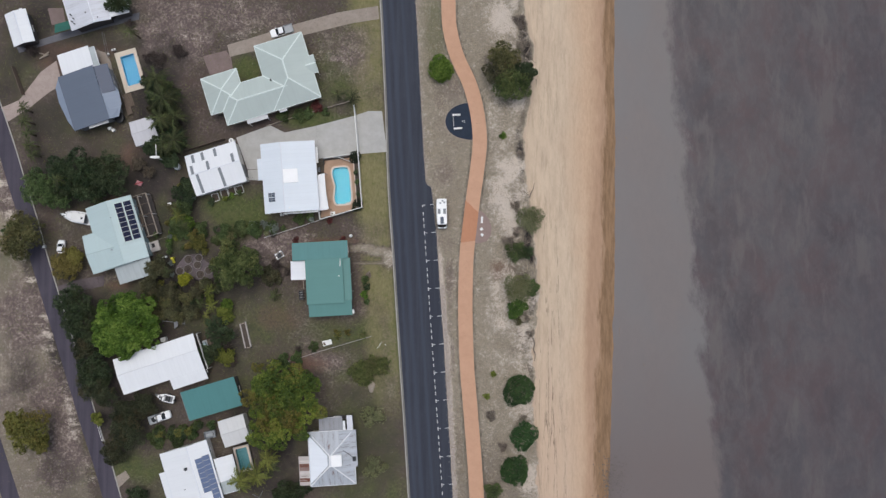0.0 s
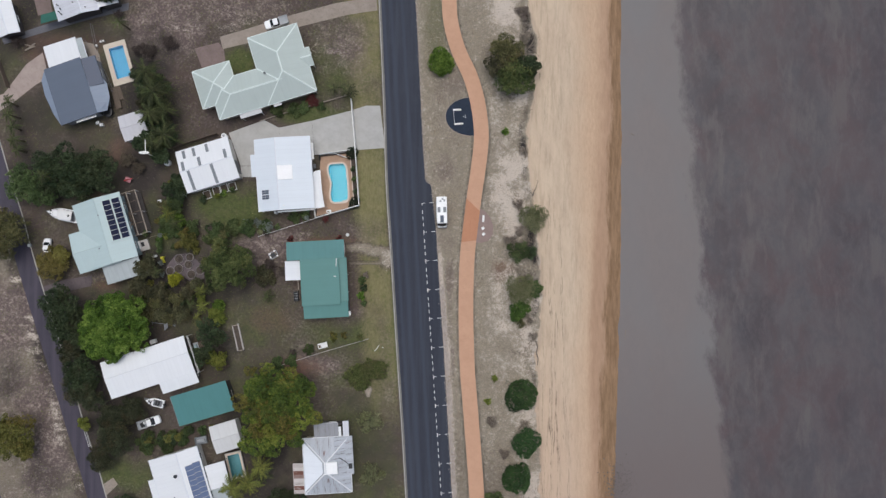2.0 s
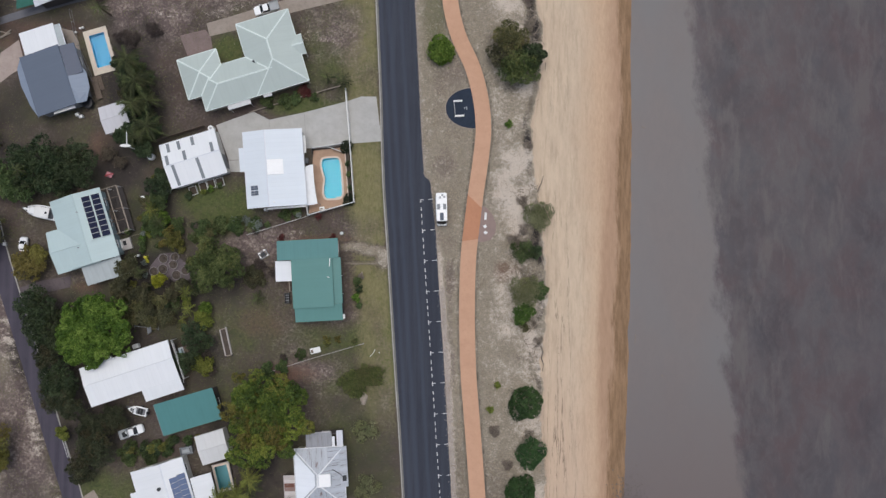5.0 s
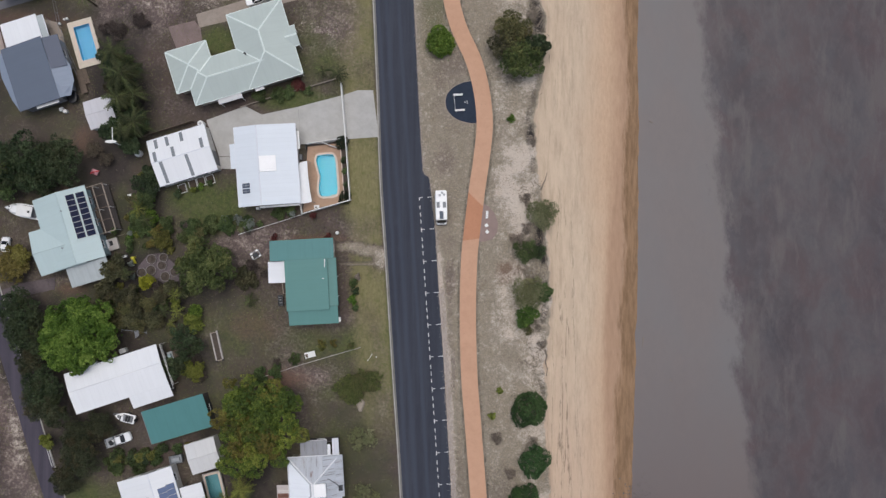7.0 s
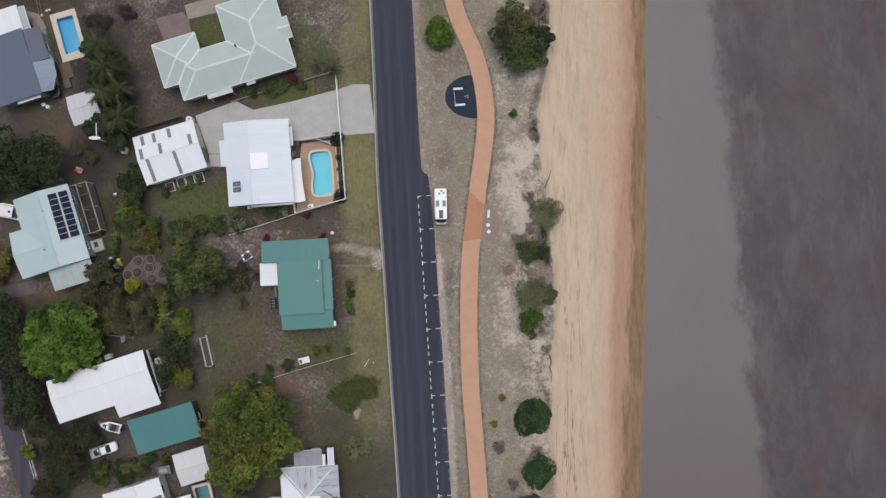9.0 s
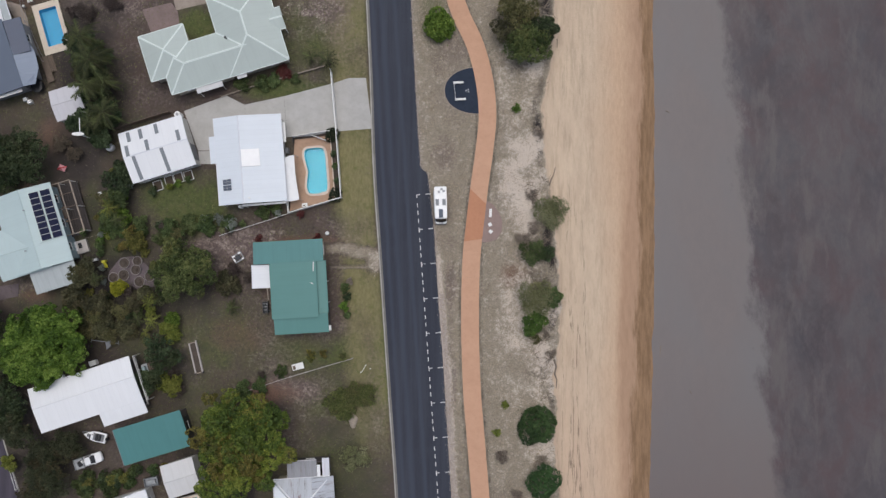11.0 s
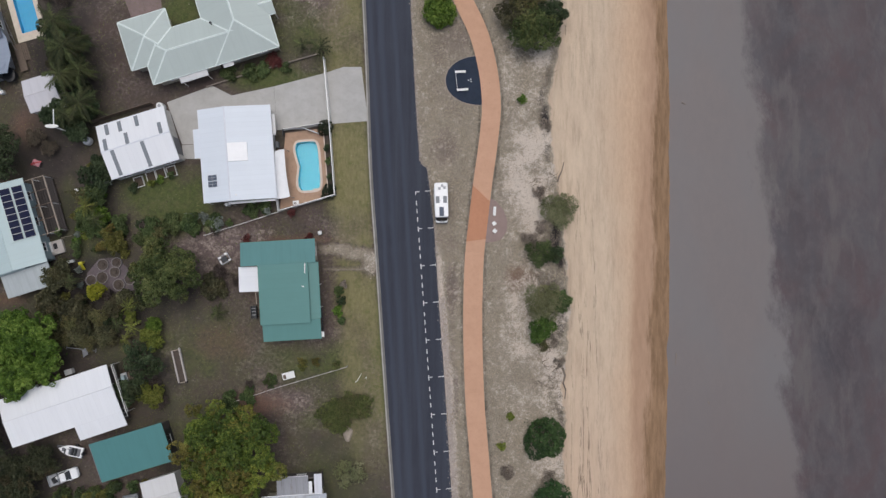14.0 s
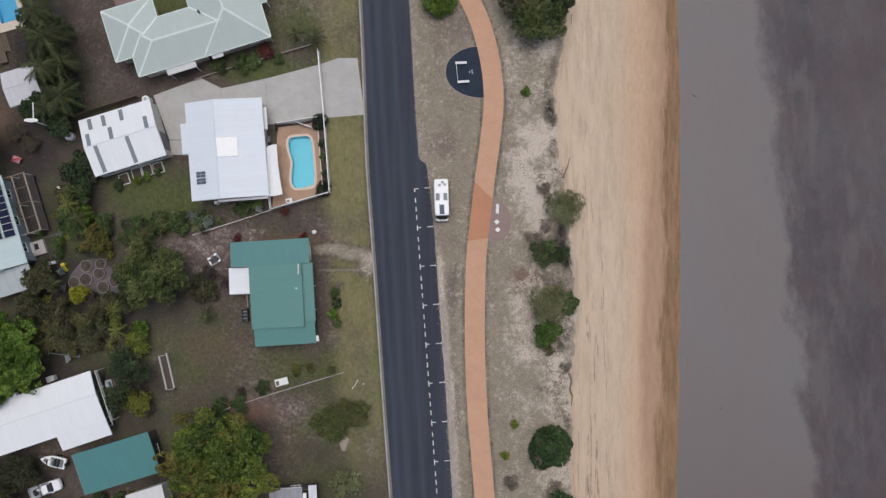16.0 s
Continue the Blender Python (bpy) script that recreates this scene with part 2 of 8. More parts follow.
def sea_material():
    n = Nodes("turbid_water", 0.4)
    p = n.place()
    off = n.tree.nodes.new("ShaderNodeSeparateXYZ")
    n.tree.links.new(p, off.inputs[0])
    # the tide's drift runs a little aslant to the beach
    drift = n.add("CombineXYZ", X=n.maths("ADD", off.outputs[0], n.maths("MULTIPLY", off.outputs[1], 0.11)), Y=n.maths("MULTIPLY", off.outputs[1], 0.5)).outputs[0]
    edge = n.maths("SUBTRACT", n.noise(drift, 0.2, 9.0, 0.7), 0.5)
    shore = n.maths("ADD", off.outputs[0], n.maths("ADD", n.maths("MULTIPLY", off.outputs[1], 0.105), n.maths("MULTIPLY", edge, 12.0)))
    bands = n.noise(drift, 0.075, 5.0, 0.6)
    cloud = n.add("TexNoise", Vector=drift, Scale=0.17, Detail=9.0, Roughness=0.7, Distortion=1.0).outputs["Fac"]
    murk = n.add("TexNoise", Vector=n.stretch(p, 1.0, 0.7, 1.0, 0.4), Scale=0.11, Detail=7.0, Roughness=0.68, Distortion=0.6).outputs["Fac"]
    fine = n.noise(n.stretch(p, 1.0, 0.45), 0.7, 7.0, 0.74)
    plume = n.noise(n.stretch(p, 1.0, 0.28, 1.0, radians(-7)), 0.19, 8.0, 0.68)
    shallow = n.mix(n.ramp(fine, 0.3, 0.7), srgb(123, 116, 114), srgb(118, 112, 111))
    shallow = n.mix(n.ramp(n.noise(drift, 0.05, 3.0), 0.42, 0.62), shallow, srgb(119, 116, 116))
    # the south is siltier
    silt = n.maths("MULTIPLY", n.ramp(n.maths("MULTIPLY", off.outputs[1], -1.0), 18.0, 46.0), 0.8)
    shallow = n.mix(silt, shallow, srgb(113, 103, 101))
    deep = n.mix(n.ramp(bands, 0.36, 0.64), srgb(76, 70, 74), srgb(93, 86, 88))
    deep = n.mix(n.maths("MULTIPLY", n.ramp(cloud, 0.46, 0.62), 0.5), deep, srgb(97, 95, 96))
    deep = n.mix(n.maths("MULTIPLY", n.ramp(murk, 0.5, 0.66), 0.75), deep, srgb(90, 76, 78))
    deep = n.mix(n.maths("MULTIPLY", n.ramp(n.maths("SUBTRACT", 1.0, murk), 0.52, 0.66), 0.6), deep, srgb(79, 78, 83))
    deep = n.mix(n.maths("MULTIPLY", n.ramp(plume, 0.54, 0.64), 0.5), deep, srgb(108, 103, 101))
    deep = n.mix(n.maths("MULTIPLY", n.ramp(fine, 0.48, 0.68), 0.4), deep, srgb(102, 97, 97))
    far = n.ramp(off.outputs[0], 70.0, 100.0)
    deep = n.mix(n.maths("MULTIPLY", far, 0.2), deep, srgb(76, 73, 80))
    n.colour(n.mix(n.ramp(shore, 54.0, 56.4), shallow, deep))
    n.bump(n.noise(n.stretch(p, 1.0, 0.4), 1.2, 4.0), 0.08, 0.05)
    n.bsdf.inputs["Specular IOR Level"].default_value = 0.2
    return n.mat


def asphalt(name, rgb, worn, tracks=()):
    n = Nodes(name, 0.85)
    p = n.place()
    c, d = srgb(*rgb), srgb(*worn)
    lane = n.noise(n.stretch(p, 0.9, 0.03, 1.0, radians(4)), 0.7, 5.0)
    patch = n.noise(p, 0.25, 5.0)
    grit = n.noise(p, 22.0, 3.0)
    col = n.mix(n.ramp(lane, 0.4, 0.65), c, d)
    col = n.mix(n.maths("MULTIPLY", n.ramp(patch, 0.5, 0.75), 0.5), col, d)
    col = n.mix(n.maths("MULTIPLY", n.ramp(grit, 0.4, 0.8), 0.3), col, srgb(96, 96, 100))
    if tracks:
        # paler strips where the tyres run
        xyz = n.tree.nodes.new("ShaderNodeSeparateXYZ")
        n.tree.links.new(p, xyz.inputs[0])
        u = n.maths("ADD", xyz.outputs[0], n.maths("MULTIPLY", xyz.outputs[1], 0.062))
        for at, wide in tracks:
            off = n.maths("ABSOLUTE", n.maths("SUBTRACT", n.maths("ADD", u, n.maths("MULTIPLY", patch, 0.5)), at + 0.25), 0.0)
            col = n.mix(n.maths("MULTIPLY", n.maths("SUBTRACT", 1.0, n.ramp(off, 0.1, wide)), 0.55), col, srgb(*[v * 1.16 for v in worn]))
    n.colour(col).bump(grit, 0.3, 0.01)
    return n.mat


def pebbled(name, a, b, blot, rough=0.8, own=0.2, spots=0.6):
    """Concrete, paving and rubber: blotches, grit, stains, each slab with its own tone."""
    n = Nodes(name, rough)
    p = n.place()
    c = n.mix(n.ramp(n.noise(p, 0.5, 6.0, 0.65), 0.35, 0.7), srgb(*a), srgb(*b))
    c = n.mix(n.maths("MULTIPLY", n.ramp(n.noise(p, 1.7, 6.0, 0.7), 0.52, 0.72), spots), c, srgb(*blot))
    c = n.mix(n.maths("MULTIPLY", n.ramp(n.noise(p, 18.0, 3.0), 0.4, 0.8), 0.25), c, srgb(*blot))
    r = n.tree.nodes.new("ShaderNodeObjectInfo").outputs["Random"]
    c = n.mix(n.maths("MULTIPLY", r, own), c, srgb(*blot))
    n.colour(c).bump(n.noise(p, 14.0, 3.0), 0.2, 0.01)
    return n.mat


def clear_water(name, tint):
    n = Nodes(name, 0.03)
    n.bsdf.inputs["Base Color"].default_value = srgb(*tint)
    n.bsdf.inputs["Transmission Weight"].default_value = 1.0
    n.bsdf.inputs["IOR"].default_value = 1.33
    n.bump(n.noise(n.place(), 2.5, 2.0), 0.025, 0.02)
    return n.mat


def dark_glass(name="dark_glass", rgb=(28, 32, 38)):
    n = Nodes(name, 0.06)
    n.bsdf.inputs["Base Color"].default_value = srgb(*rgb)
    n.bsdf.inputs["Specular IOR Level"].default_value = 0.6
    return n.mat


def solar_cells(name, a, b):
    n = Nodes(name, 0.25)
    n.bsdf.inputs["Specular IOR Level"].default_value = 0.06
    uv = n.tree.nodes.new("ShaderNodeTexCoord").outputs["Object"]
    sep = n.tree.nodes.new("ShaderNodeSeparateXYZ")
    n.tree.links.new(uv, sep.inputs[0])
    gx = n.maths("LESS_THAN", n.maths("FRACT", n.maths("DIVIDE", sep.outputs[0], 0.165), 0.0), 0.06)
    gy = n.maths("LESS_THAN", n.maths("FRACT", n.maths("DIVIDE", sep.outputs[1], 0.165), 0.0), 0.06)
    c = n.mix(n.noise(n.place(), 0.6, 3.0), srgb(*a), srgb(*b))
    n.colour(n.mix(n.maths("MULTIPLY", n.maths("MAXIMUM", gx, gy), 0.05), c, srgb(130, 136, 150)))
    return n.mat


GROUND, SEA = ground_material(), sea_material()
ASPHALT = asphalt("asphalt", (41, 46, 59), (56, 61, 73), ((-9.3, 0.5), (-7.7, 0.7), (-5.4, 0.5)))
LANE = asphalt("lane_asphalt", (60, 55, 68), (80, 74, 86))
SHOULDER = pebbled("pale_road_gravel", (190, 179, 170), (168, 157, 149), (112, 103, 97), 0.95, spots=0.8)
GUTTER = pebbled("gutter_concrete", (132, 131, 128), (114, 112, 108), (88, 84, 78), spots=0.5)
KERB = pebbled("kerb_concrete", (182, 180, 174), (164, 161, 153), (124, 118, 108), spots=0.4)
CONCRETE = pebbled("drive_concrete", (190, 189, 186), (174, 172, 168), (150, 146, 140), spots=0.25)
OLD_CONCRETE = pebbled("old_concrete", (168, 156, 145), (148, 136, 125), (118, 107, 96))
PINK_CONCRETE = pebbled("pinkish_concrete", (184, 168, 160), (166, 150, 143), (136, 122, 114))
PINK_PAVING = pebbled("pink_paving", (138, 120, 116), (120, 104, 100), (96, 84, 78))
PATH = pebbled("ochre_path", (204, 162, 134), (196, 154, 126), (174, 134, 108), own=0.12, spots=0.35)
PATH_DARK = pebbled("terracotta_path", (192, 138, 106), (184, 131, 100), (164, 114, 86), own=0.1, spots=0.4)
MAUVE = pebbled("mauve_concrete", (158, 136, 130), (146, 126, 120), (124, 108, 100))
RUBBER = pebbled("black_softfall", (36, 46, 62), (44, 54, 70), (28, 36, 48), 0.9)
POOL_DECK = pebbled("terracotta_pavers", (184, 153, 129), (168, 138, 115), (136, 111, 94))
CREAM_DECK = pebbled("cream_pavers", (224, 213, 196), (212, 200, 183), (182, 170, 154))
COPING = plain("pale_coping", (222, 206, 190), 0.6)
LINE = plain("line_paint", (238, 238, 236), 0.6, vary=0.3, scale=3)
WHITE_ROOF = sheet_roof("white_sheet_roof", (232, 234, 237), stain=0.1, stain_rgb=(186, 190, 198))
PALE_ROOF = sheet_roof("pale_blue_white_roof", (222, 229, 236), stain=0.12, stain_rgb=(192, 198, 204))
MINT_ROOF = sheet_roof("pale_mint_sheet_roof", (187, 198, 194), stain=0.22, stain_rgb=(160, 172, 168))
MINT_CAP = plain("mint_ridge", (228, 238, 234), 0.5, vary=0.12)
MINT2_ROOF = sheet_roof("mint_sheet_roof", (184, 202, 203), stain=0.15, stain_rgb=(164, 180, 178))
GREEN_ROOF = sheet_roof("green_sheet_roof", (92, 138, 134), stain=0.15, stain_rgb=(78, 124, 116))
GREEN_CAP = plain("green_ridge", (82, 134, 126), 0.5, vary=0.15)
DEEP_GREEN_ROOF = sheet_roof("deep_green_sheet_roof", (80, 132, 132), stain=0.25, stain_rgb=(64, 106, 108))
SLATE_ROOF = sheet_roof("slate_blue_sheet_roof", (98, 108, 124), stain=0.2, stain_rgb=(90, 97, 114))
SLATE_DARK = sheet_roof("dark_slate_patio_roof", (90, 97, 114), stain=0.15, stain_rgb=(80, 86, 102))
SLATE_PALE = sheet_roof("faded_slate_sheet_roof", (136, 148, 166), stain=0.2, stain_rgb=(106, 114, 128))
GREY_ROOF = sheet_roof("weathered_grey_roof", (178, 186, 188), stain=0.5, stain_rgb=(138, 144, 146))
RUSTY_ROOF = sheet_roof("rusting_iron_roof", (190, 195, 203), stain=0.4, stain_rgb=(150, 154, 160), rust=0.88)
RUSTY_GREY = sheet_roof("streaked_grey_iron_roof", (150, 152, 158), stain=0.6, stain_rgb=(112, 112, 118), rust=0.5)
WHITE_SHEETS = sheet_roof("bright_white_roof_sheets", (242, 246, 252), stain=0.15, stain_rgb=(186, 194, 206), pitch=0.3)
DULL_ROOF = sheet_roof("dulled_white_roof", (204, 203, 208), stain=0.3, stain_rgb=(156, 154, 160))
RUSTY_LEAN = sheet_roof("rusted_iron_roof", (206, 198, 194), stain=0.4, rust=1.0)
STAINED_ROOF = sheet_roof("stained_white_roof", (214, 216, 224), stain=0.25, rust=0.25)
SKYLIGHT = sheet_roof("translucent_roof_sheet", (128, 134, 140), rough=0.3, stain=0.3, stain_rgb=(104, 108, 112))
BRIGHT_WHITE = plain("bright_white_paint", (250, 250, 250), 0.5, vary=0.05)
WHITE_CAP = plain("white_flashing", (228, 231, 238), 0.45, vary=0.1)
WALL_WHITE = plain("white_wall", (212, 210, 204), 0.7)
WALL_CREAM = plain("cream_wall", (196, 188, 170), 0.7)
# the shadow on walls below the eaves is put into this dark colour
WALL_SHADED = plain("shaded_brown_wall", (86, 80, 78), 0.8)
GRAVEL = pebbled("mauve_gravel", (112, 101, 104), (94, 85, 88), (72, 65, 67), 0.9, spots=0.9)
WALL_GREY = plain("grey_wall", (156, 158, 162), 0.7)
WALL_BLUE = plain("pale_blue_wall", (150, 168, 172), 0.7)
STEEL = plain("galvanised_steel", (150, 154, 158), 0.4, 0.6)
DARK_STEEL = plain("dark_steel", (62, 64, 68), 0.5, 0.4)
WHITE_PAINT = plain("white_paint", (234, 234, 232), 0.4, vary=0.1)
WHITE_GEL = plain("white_gelcoat", (244, 245, 246), 0.22, vary=0.1, bump=0)
GREY_DECK = plain("boat_floor_grey", (120, 122, 126), 0.6)
TIMBER = plain("weathered_timber", (118, 104, 92), 0.85, vary=0.4, scale=5)
DARK_TIMBER = plain("dark_decking", (70, 64, 62), 0.85, vary=0.4, scale=5)
SHED_ROOF = sheet_roof("dusty_white_roof", (212, 212, 212), stain=0.25, stain_rgb=(170, 168, 162))
TIMBER_PALE = plain("bleached_timber", (168, 156, 142), 0.85, vary=0.35, scale=5)
BARK = plain("bark", (92, 80, 68), 0.95, vary=0.45, scale=6, bump=0.5)
DRIFT = plain("driftwood", (138, 126, 114), 0.9, vary=0.4, scale=8, bump=0.4)
TYRE = plain("tyre_rubber", (30, 30, 32), 0.85)
RIM = plain("wheel_rim", (150, 152, 156), 0.35, 0.7, bump=0)
GLASS = dark_glass()
PANE = dark_glass("window_pane", (52, 60, 66))
SOLAR = solar_cells("solar_cells", (15, 21, 46), (23, 31, 62))
SOLAR_BLUE = solar_cells("blue_solar_cells", (92, 106, 138), (112, 126, 156))
SOLAR_DIM = solar_cells("heating_panel_glass", (84, 92, 106), (104, 112, 124))
BLACK_PLASTIC = plain("black_plastic", (34, 36, 40), 0.5)
RED = plain("red_plastic", (190, 60, 66), 0.5)
PINK = plain("pink_canvas", (212, 150, 156), 0.7)
YELLOW = plain("yellow_plastic", (206, 200, 58), 0.5)
TEAL = plain("teal_shade_cloth", (46, 104, 92), 0.8)
SAIL = plain("white_sailcloth", (241, 242, 243), 0.7, vary=0.08)
LAMP_RED = plain("red_lens", (150, 24, 24), 0.2, bump=0)
LAMP_CLEAR = plain("clear_lens", (205, 210, 215), 0.15, bump=0)
BASIN = plain("aqua_pool_lining", (84, 202, 220), 0.5, vary=0.06)
BASIN_BLUE = plain("blue_pool_lining", (72, 172, 212), 0.5, vary=0.1)
BASIN_TEAL = plain("teal_pool_lining", (96, 150, 156), 0.5, vary=0.2)
POOL_WATER = clear_water("pool_water", (226, 246, 250))
MULCHED = pebbled("bark_mulch", (92, 82, 74), (72, 64, 58), (50, 44, 40), 0.95)
PALE_RING = pebbled("pale_ring_concrete", (196, 190, 186), (176, 170, 166), (140, 132, 128), spots=0.3)
RING_CONCRETE = pebbled("dull_ring_concrete", (152, 145, 144), (134, 127, 126), (104, 97, 96), spots=0.5)
STONE = pebbled("beach_stone", (120, 112, 106), (100, 92, 88), (78, 72, 70))
ROOF_TILE_GREY = plain("grey_plastic_lid", (170, 174, 178), 0.5)
LEAVES = {
    "dark": leaf_material("dark_leaves", (31, 43, 30), (58, 73, 46), (100, 115, 82), turning=(66, 72, 44)),
    "mid": leaf_material("mid_green_leaves", (42, 56, 34), (78, 96, 56), (128, 142, 92), turning=(88, 98, 56)),
    "bright": leaf_material("bright_green_leaves", (43, 66, 24), (90, 120, 42), (146, 168, 82)),
    "olive": leaf_material("olive_leaves", (66, 68, 34), (112, 112, 56), (150, 146, 82), turning=(128, 112, 60)),
    "yellow": leaf_material("yellow_green_leaves", (72, 83, 34), (114, 123, 52), (156, 160, 84)),
    "mango": leaf_material("mango_leaves", (44, 62, 32), (94, 116, 50), (162, 168, 76), turning=(132, 114, 62)),
    "coast": leaf_material("grey_green_leaves", (90, 98, 68), (138, 142, 104), (180, 178, 142), turning=(134, 138, 92)),
    "round": leaf_material("deep_green_leaves", (36, 58, 34), (62, 90, 50), (98, 124, 74)),
    "grey": leaf_material("silver_grey_leaves", (84, 92, 86), (130, 138, 130), (170, 176, 168)),
    "red": leaf_material("crimson_leaves", (64, 34, 34), (106, 52, 52), (132, 84, 76)),
    "dead": leaf_material("bare_twigs", (104, 94, 84), (146, 134, 122), (184, 172, 160)),
    "palm": leaf_material("palm_fronds", (54, 62, 37), (92, 98, 59), (138, 134, 91), apart=0.95),
    "palm_gold": leaf_material("golden_palm_fronds", (84, 92, 40), (136, 138, 68), (184, 176, 100), apart=0.8),
    "plum": leaf_material("plum_brown_leaves", (58, 49, 46), (86, 75, 70), (118, 107, 101)),
    "orchard": leaf_material("orchard_leaves", (46, 60, 34), (84, 100, 56), (138, 146, 92), turning=(122, 124, 74)),
    "shore": leaf_material("shore_shrub_leaves", (44, 66, 32), (78, 106, 46), (122, 144, 74)),
    "scrub": leaf_material("olive_scrub_leaves", (58, 60, 38), (98, 98, 62), (142, 136, 94), turning=(112, 102, 66)),
    "wattle": leaf_material("olive_yellow_leaves", (88, 86, 42), (130, 122, 64), (166, 156, 94)),
    "clipped": leaf_material("clipped_dark_leaves", (26, 34, 24), (40, 50, 34), (66, 72, 52)),
    "dusty": leaf_material("dusty_olive_leaves", (38, 44, 31), (64, 70, 48), (104, 106, 80), turning=(92, 80, 58)),
    "gold": leaf_material("golden_leaves", (92, 96, 26), (146, 146, 40), (184, 180, 68)),
    "verge": leaf_material("soft_green_leaves", (70, 82, 46), (104, 116, 66), (144, 148, 96), turning=(126, 120, 84)),
    "brown": leaf_material("brownish_leaves", (44, 46, 34), (78, 78, 54), (124, 120, 90), turning=(96, 88, 62)),
    "hay": leaf_material("dry_grass_blades", (120, 108, 88), (156, 142, 120), (192, 180, 158)),
    "withered": leaf_material("withered_grass_blades", (82, 73, 62), (106, 96, 83), (132, 121, 106)),
    "turf": leaf_material("green_grass_blades", (70, 78, 42), (98, 102, 60), (130, 128, 84)),
}


# ---- building helpers ----
class Shape:
    """Faces being gathered for one mesh."""

    def __init__(self):
        self.v, self.f, self.m, self.uv = [], [], [], []

    def add(self, verts, faces, mat=0, uvs=None):
        o = len(self.v)
        self.v += [tuple(p) for p in verts]
        for i, fc in enumerate(faces):
            self.f.append(tuple(o + k for k in fc))
            self.m.append(mat)
            self.uv.append(uvs[i] if uvs else [(0.0, 0.0)] * len(fc))
        return self

    def box(self, x0, x1, y0, y1, z0, z1, mat=0):
        v = [(x, y, z) for z in (z0, z1) for x, y in ((x0, y0), (x1, y0), (x1, y1), (x0, y1))]
        return self.add(v, [(3, 2, 1, 0), (4, 5, 6, 7), (0, 1, 5, 4), (1, 2, 6, 5), (2, 3, 7, 6), (3, 0, 4, 7)], mat)

    def bar(self, p, q, w, h, mat=0):
        """A squared bar from p to q, w wide and h high; p and q lie on its underside."""
        p, q = Vector(p), Vector(q)
        side = (q - p).cross(Vector((0, 0, 1)))
        side = (side if side.length > 1e-6 else Vector((1, 0, 0))).normalized() * w / 2
        up = side.cross(q - p).normalized() * h
        up = up if up.z > 0 or abs(up.z) < 1e-6 else -up
        v = [p - side, p + side, p + side + up, p - side + up, q - side, q + side, q + side + up, q - side + up]
        return self.add(v, [(0, 1, 2, 3), (7, 6, 5, 4), (0, 4, 5, 1), (1, 5, 6, 2), (2, 6, 7, 3), (3, 7, 4, 0)], mat)

    def prism(self, poly, z0, z1, mat=0):
        n = len(poly)
        area = sum(poly[i - 1][0] * poly[i][1] - poly[i][0] * poly[i - 1][1] for i in range(n))
        poly = poly if area > 0 else poly[::-1]
        v = [(x, y, z0) for x, y in poly] + [(x, y, z1) for x, y in poly]
        f = [tuple(range(n - 1, -1, -1)), tuple(range(n, 2 * n))] + [(i, (i + 1) % n, n + (i + 1) % n, n + i) for i in range(n)]
        return self.add(v, f, mat)

    def ring(self, outer, inner, z0, z1, mat=0):
        """A slab between two outlines of equally many points."""
        n = len(outer)
        v = [(x, y, z) for z in (z0, z1) for o in (outer, inner) for x, y in o]
        f = []
        for i in range(n):
            j = (i + 1) % n
            f += [(2 * n + i, 2 * n + j, 3 * n + j, 3 * n + i), (i, n + i, n + j, j), (i, j, 2 * n + j, 2 * n + i), (n + j, n + i, 3 * n + i, 3 * n + j)]
        return self.add(v, f, mat)

    def loft(self, rings, mat=0, caps=True):
        n = len(rings[0])
        v = [p for r in rings for p in r]
        f = [(k * n + i, k * n + (i + 1) % n, (k + 1) * n + (i + 1) % n, (k + 1) * n + i) for k in range(len(rings) - 1) for i in range(n)]
        if caps:
            f += [tuple(range(n - 1, -1, -1)), tuple((len(rings) - 1) * n + i for i in range(n))]
        return self.add(v, f, mat)

    def tube(self, points, radii, n=7, mat=0):
        rings = []
        for i, p in enumerate(points):
            p = Vector(p)
            d = (Vector(points[min(i + 1, len(points) - 1)]) - Vector(points[max(i - 1, 0)])).normalized()
            a = d.orthogonal().normalized()
            b = d.cross(a)
            r = radii[i] if isinstance(radii, (list, tuple)) else radii
            rings.append([p + r * (math.cos(t) * a + math.sin(t) * b) for t in (2 * math.pi * k / n for k in range(n))])
        return self.loft(rings, mat)

    def drum(self, x, y, z0, z1, r, n=20, mat=0):
        return self.prism([(x + r * math.cos(2 * math.pi * k / n), y + r * math.sin(2 * math.pi * k / n)) for k in range(n)], z0, z1, mat)

    def mesh(self, name, mats, bevel=0.0, smooth=False):
        me = bpy.data.meshes.new(name)
        me.from_pydata(self.v, [], self.f)
        for mt in mats:
            me.materials.append(mt)
        me.polygons.foreach_set("material_index", self.m)
        layer = me.uv_layers.new(name="UVMap")
        layer.data.foreach_set("uv", [c for fc in self.uv for p in fc for c in p])
        if bevel:
            bm = bmesh.new()
            bm.from_mesh(me)
            bmesh.ops.recalc_face_normals(bm, faces=bm.faces)
            sharp = [e for e in bm.edges if len(e.link_faces) == 2 and e.calc_face_angle(0) > 0.5]
            bmesh.ops.bevel(bm, geom=sharp, offset=bevel, segments=2, affect="EDGES", profile=0.5, clamp_overlap=True)
            bm.to_mesh(me)
            bm.free()
        if smooth:
            me.polygons.foreach_set("use_smooth", [True] * len(me.polygons))
        me.update()
        return me


def thing(name, x, y, z=0.0, rz=0.0, label="", category="", group="", kind=""):
    ob = new(name)
    ob.empty_display_size = 0.3
    ob.location, ob.rotation_euler = (x, y, z), (0, 0, radians(rz))
    return tagged(ob, label, category, group, kind)


